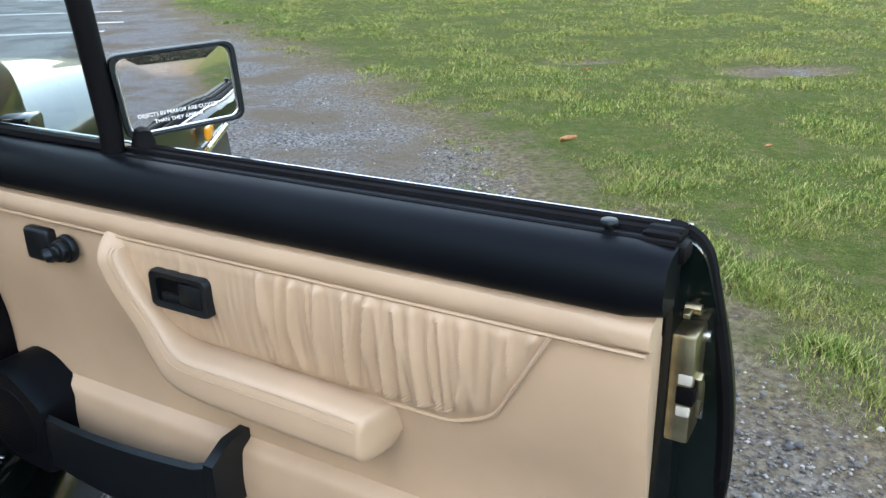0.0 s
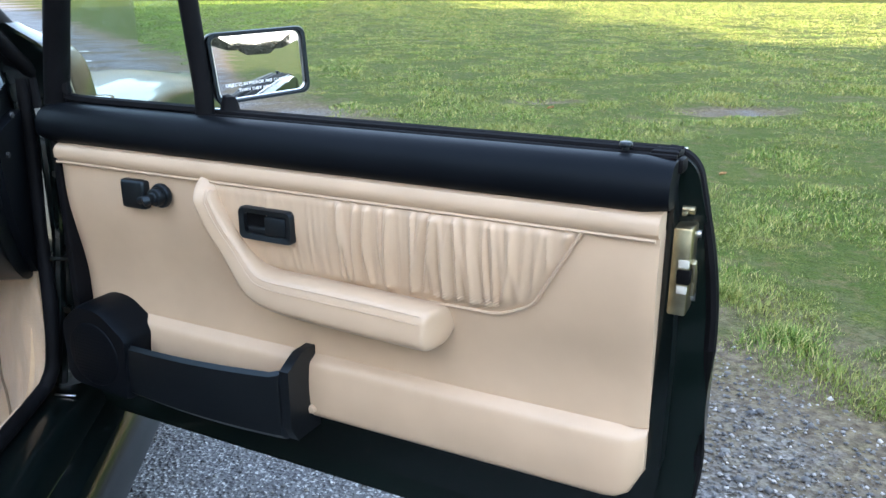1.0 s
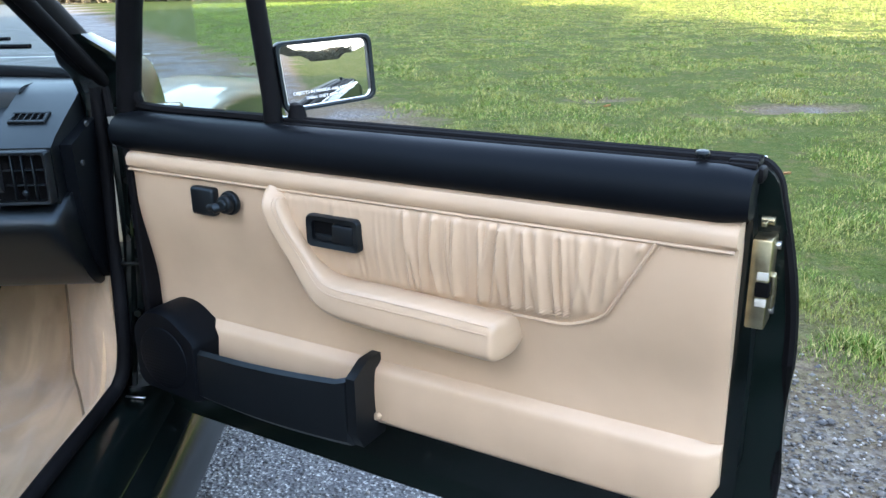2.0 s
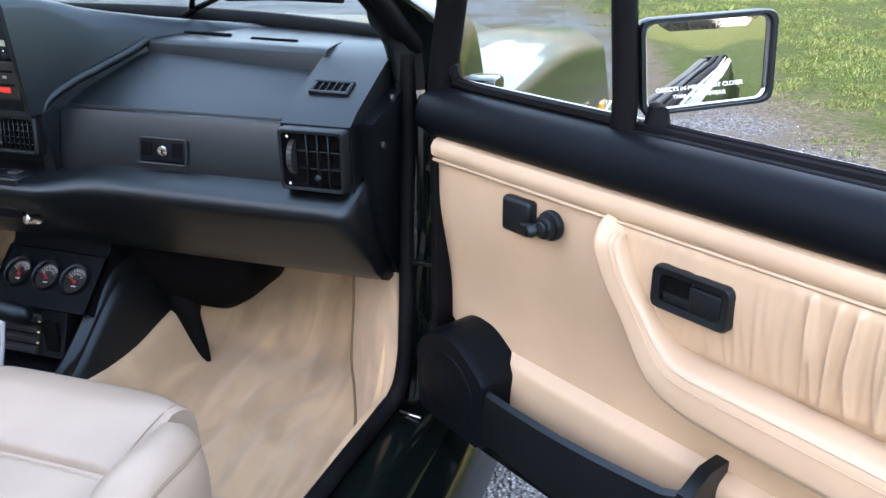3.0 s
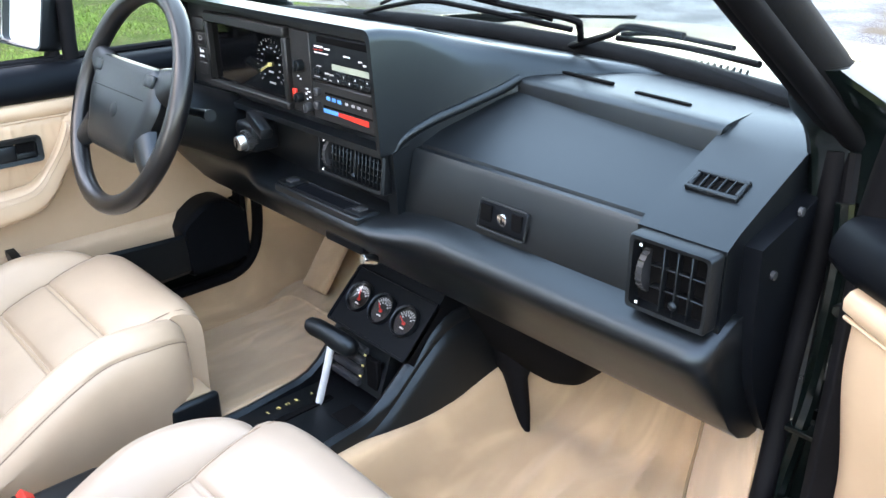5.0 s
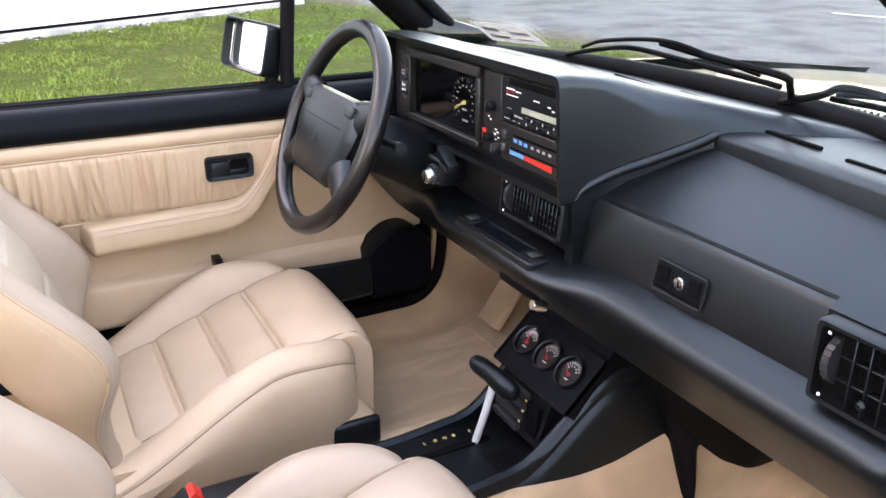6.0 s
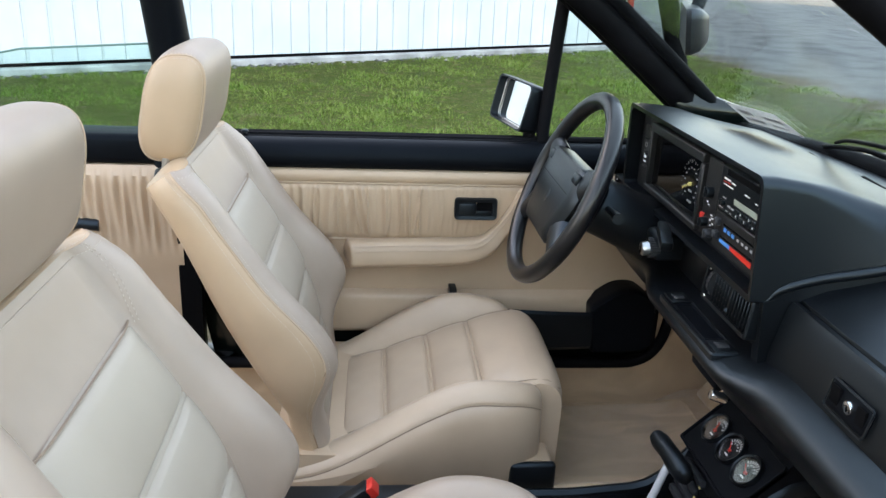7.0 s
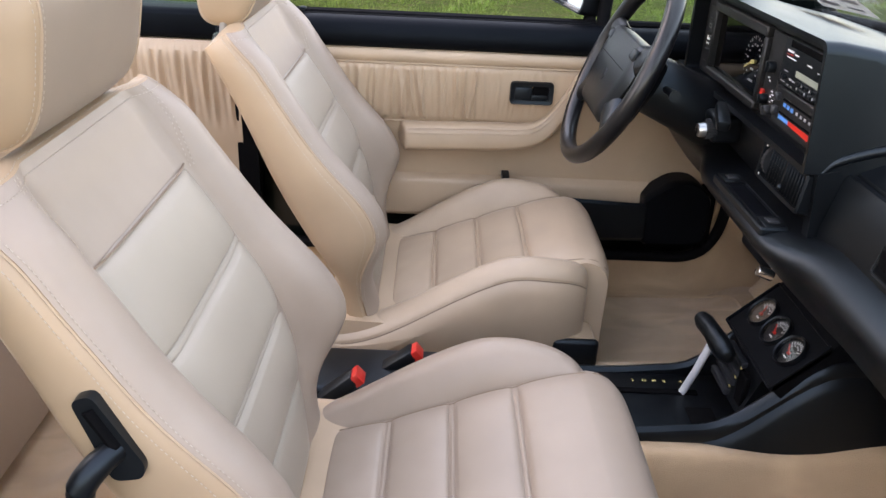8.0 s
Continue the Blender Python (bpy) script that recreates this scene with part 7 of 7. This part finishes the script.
# loose stones
M_STONE = bpy.data.materials.new("loose_stone")
M_STONE.use_nodes = True
st_ = M_STONE.node_tree
st_.nodes["Principled BSDF"].inputs["Roughness"].default_value = 0.8
si = st_.nodes.new("ShaderNodeNewGeometry")
sr = st_.nodes.new("ShaderNodeValToRGB")
sr.color_ramp.elements[0].color = (0.05, 0.05, 0.055, 1)
sr.color_ramp.elements[1].color = (0.40, 0.37, 0.345, 1)
e_ = sr.color_ramp.elements.new(0.7)
e_.color = (0.15, 0.142, 0.134, 1)
st_.links.new(si.outputs["Random Per Island"], sr.inputs["Fac"])
st_.links.new(sr.outputs[0], st_.nodes["Principled BSDF"].inputs["Base Color"])
n = 78000
p = np.stack([rs.uniform(0.55, 3.2, n), -1.2 + 7.7 * rs.uniform(0, 1, n) ** 1.8], -1)
ok = np.array([lawn(x, y) for x, y in p]) < rs.uniform(-0.25, 0.30, n)
ok &= rs.uniform(0, 1, n) < np.clip(1.4 - 0.17 * p[:, 1], 0.2, 1)
ok &= rs.uniform(0, 1, n) < np.clip(0.10 + (p[:, 0] - 1.45) * 3, 0.10, 1)
p = p[ok]
n = len(p)
base = np.array([(1, 0, 0), (-1, 0, 0), (0, 1, 0), (0, -1, 0), (0, 0, 1), (0, 0, -1)], float)
tri = np.array([(0, 2, 4), (2, 1, 4), (1, 3, 4), (3, 0, 4), (2, 0, 5), (1, 2, 5), (3, 1, 5), (0, 3, 5)])
size = rs.uniform(0.0026, 0.0085, n) * np.where(rs.uniform(0, 1, n) < 0.06, 1.9, 1.0)
v = base[None] * rs.uniform(0.55, 1.25, (n, 6, 1)) * size[:, None, None]
an = rs.uniform(0, 6.28, n)
c, s = np.cos(an)[:, None], np.sin(an)[:, None]
vx, vy = v[:, :, 0] * c - v[:, :, 1] * s, v[:, :, 0] * s + v[:, :, 1] * c
v[:, :, 0], v[:, :, 1] = vx + p[:, :1], vy + p[:, 1:]
v[:, :, 2] = v[:, :, 2] * 0.7 + size[:, None] * 0.35
f = (tri[None] + 6 * np.arange(n)[:, None, None]).reshape(-1, 3)
scatter_mesh("gravel", v.reshape(-1, 3), f, M_STONE, "loose grey gravel on worn tarmac", "gravel")

# dry leaves on the lawn
M_LEAF = mat("dry_leaf", (0.40, 0.20, 0.08), 0.7, var=0.3, vscale=30)
for i, (x, y, r) in enumerate(((2.25, 3.15, 0.045), (3.25, 2.9, 0.02), (2.9, 5.6, 0.03), (-5.2, 0.9, 0.03), (-6.0, 2.4, 0.03), (4.6, 1.9, 0.025))):
    bm = bmesh.new()
    sheet(bm, lambda s, t: (x + r * (2 * s - 1), y + r * 0.75 * (2 * t - 1) * math.sin(math.pi * min(max(s, 0.05), 0.95)), 0.06 + 0.5 * r * (2 * t - 1) ** 2 + 0.3 * r * s), 5, 4, lambda s, t: (x + r * (2 * s - 1), y + r * 0.75 * (2 * t - 1) * math.sin(math.pi * min(max(s, 0.05), 0.95)), 0.0585 + 0.5 * r * (2 * t - 1) ** 2 + 0.3 * r * s))
    tagged(part("fallen_leaf", bm, M_LEAF), "dry brown curled leaf on the grass", "leaf", "fallen leaves")

# painted bay lines on the asphalt
M_LINE = mat("worn_white_road_paint", (0.62, 0.62, 0.60), 0.8, var=0.2, vscale=20)
for i, (x0, y0, x1, y1) in enumerate(((-3.35, 11.60, -2.75, 11.72), (-6.6, 17.2, -4.9, 17.35), (-6.0, 13.5, -3.4, 13.8), (-7.0, 9.6, -2.6, 10.4))):
    bm = bmesh.new()
    d_ = Vector((x1 - x0, y1 - y0, 0)).normalized()
    k = Vector((-d_.y, d_.x, 0)) * 0.06
    a, b = Vector((x0, y0, 0.004)), Vector((x1, y1, 0.004))
    loft(bm, [[a - k, a + k, b + k, b - k], [p_ + Vector((0, 0, 0.003)) for p_ in (a - k, a + k, b + k, b - k)]])
    tagged(part("road_line", bm, M_LINE), "worn white bay line on the asphalt", "road marking", "bay lines", "structure")

# ---- white building beside the lawn ----
A, B = Vector((-6.93, -4.08, 0)), Vector((-11.55, 3.30, 0))
along = (B - A).normalized()
# unseen rear stretch, added so that the building shades the car
A = A - along * 17.5
outw = Vector((along.y, -along.x, 0))
run = (B - A).length
hall = thing("white_building", "long white clad building on a low plinth", "building", Matrix.Translation(A) @ Matrix((along, outw * -1, Vector((0, 0, 1)))).transposed().to_4x4())
M_CLAD = mat("white_cladding", (0.64, 0.68, 0.69), 0.4, var=0.05, vscale=2, grain=0.05, gscale=60)
bm = bmesh.new()
rbox(bm, (run / 2, 4.0, 2.38), (run, 8.0, 4.54), 0.02, 1)
part("wall", bm, M_CLAD, hall)
bm = bmesh.new()
rbox(bm, (run / 2, 4.0, 0.04), (run + 0.16, 8.16, 0.125), 0.02, 1)
part("plinth", bm, mat("stained_concrete", (0.42, 0.42, 0.40), 0.9, var=0.25, vscale=3, grain=0.6, gscale=40), hall)
# solid dark strip standing in for shade under the cladding
bm = bmesh.new()
rbox(bm, (run / 2, -0.006, 0.122), (run, 0.016, 0.030), 0.002, 1)
part("shade_strip", bm, M_DARK, hall)
for i in range(int(run / 0.23)):
    bm = bmesh.new()
    rbox(bm, (i * 0.23 + 0.05, -0.004, 2.36), (0.026, 0.018, 4.48), 0.006, 1)
    part("rib", bm, M_CLAD, hall)
bm = bmesh.new()
rbox(bm, (run - 0.03, -0.02, 2.4), (0.12, 0.05, 4.4), 0.01, 1)
part("corner_trim", bm, mat("red_trim", (0.50, 0.03, 0.03), 0.4, var=0.05), hall, "red corner trim")
# unseen roof, added with its ridge set by where the shade should end
bm = bmesh.new()
prism(bm, [(-0.4, 4.64), (4.0, 7.85), (8.4, 4.64), (8.4, 4.78), (4.0, 8.02), (-0.4, 4.78)], lambda a, b, t: (t, a, b), -0.4, run + 0.4)
part("roof", bm, mat("unseen_grey_roof", (0.25, 0.26, 0.27), 0.4, var=0.1), hall)

# rubble strip along the plinth
n = 1500
al = rs.uniform(0, 1, n) * run
ou = np.abs(rs.normal(0, 0.10, n)) + 0.05
size = rs.uniform(0.015, 0.048, n)
ctr = np.array(A)[None] + al[:, None] * np.array(along)[None] + ou[:, None] * np.array(outw)[None]
v = base[None] * rs.uniform(0.55, 1.25, (n, 6, 1)) * size[:, None, None] * np.array((1.0, 1.0, 0.5))
v = v + ctr[:, None]
v[:, :, 2] += size[:, None] * 0.25 + 0.02
scatter_mesh("rubble", v.reshape(-1, 3), (tri[None] + 6 * np.arange(n)[:, None, None]).reshape(-1, 3), M_STONE, "grey rubble strip along the building's foot", "stones")

# ---- far woods round the field ----
M_WOOD = mat("autumn_woods", (0.12, 0.105, 0.075), 0.9, var=0.3, vscale=0.35, tint=(0.06, 0.06, 0.04))


def woods(n, x0, x1, y0, y1, h, rough=0.32):
    c = np.stack([rs.uniform(x0, x1, n), rs.uniform(y0, y1, n), rs.uniform(0, 1, n)], -1)
    top = h * np.array([0.82 + rough * noise.noise(Vector((x * 0.12, y * 0.12, 0))) for x, y in c[:, :2]])
    c[:, 2] *= top
    k = rs.normal(0, 0.30, (n, 3, 3))
    return (c[:, None] + k).reshape(-1, 3)


# first row is unseen, added to set where shade on the lawn ends
v = np.concatenate([woods(150000, -39.5, -37, -115, 8, 27.5, 0.07), woods(90000, -30, 120, 95, 102, 23.0), woods(30000, -120, -30, 90, 97, 7.0), woods(80000, -60, 110, -98, -90, 8.0), woods(70000, 120, 126, -90, 100, 9.0)])
scatter_mesh("woods", v, np.arange(len(v)).reshape(-1, 3), M_WOOD, "distant bare autumn woods beyond the field, with an unseen row shading the lawn", "woods")
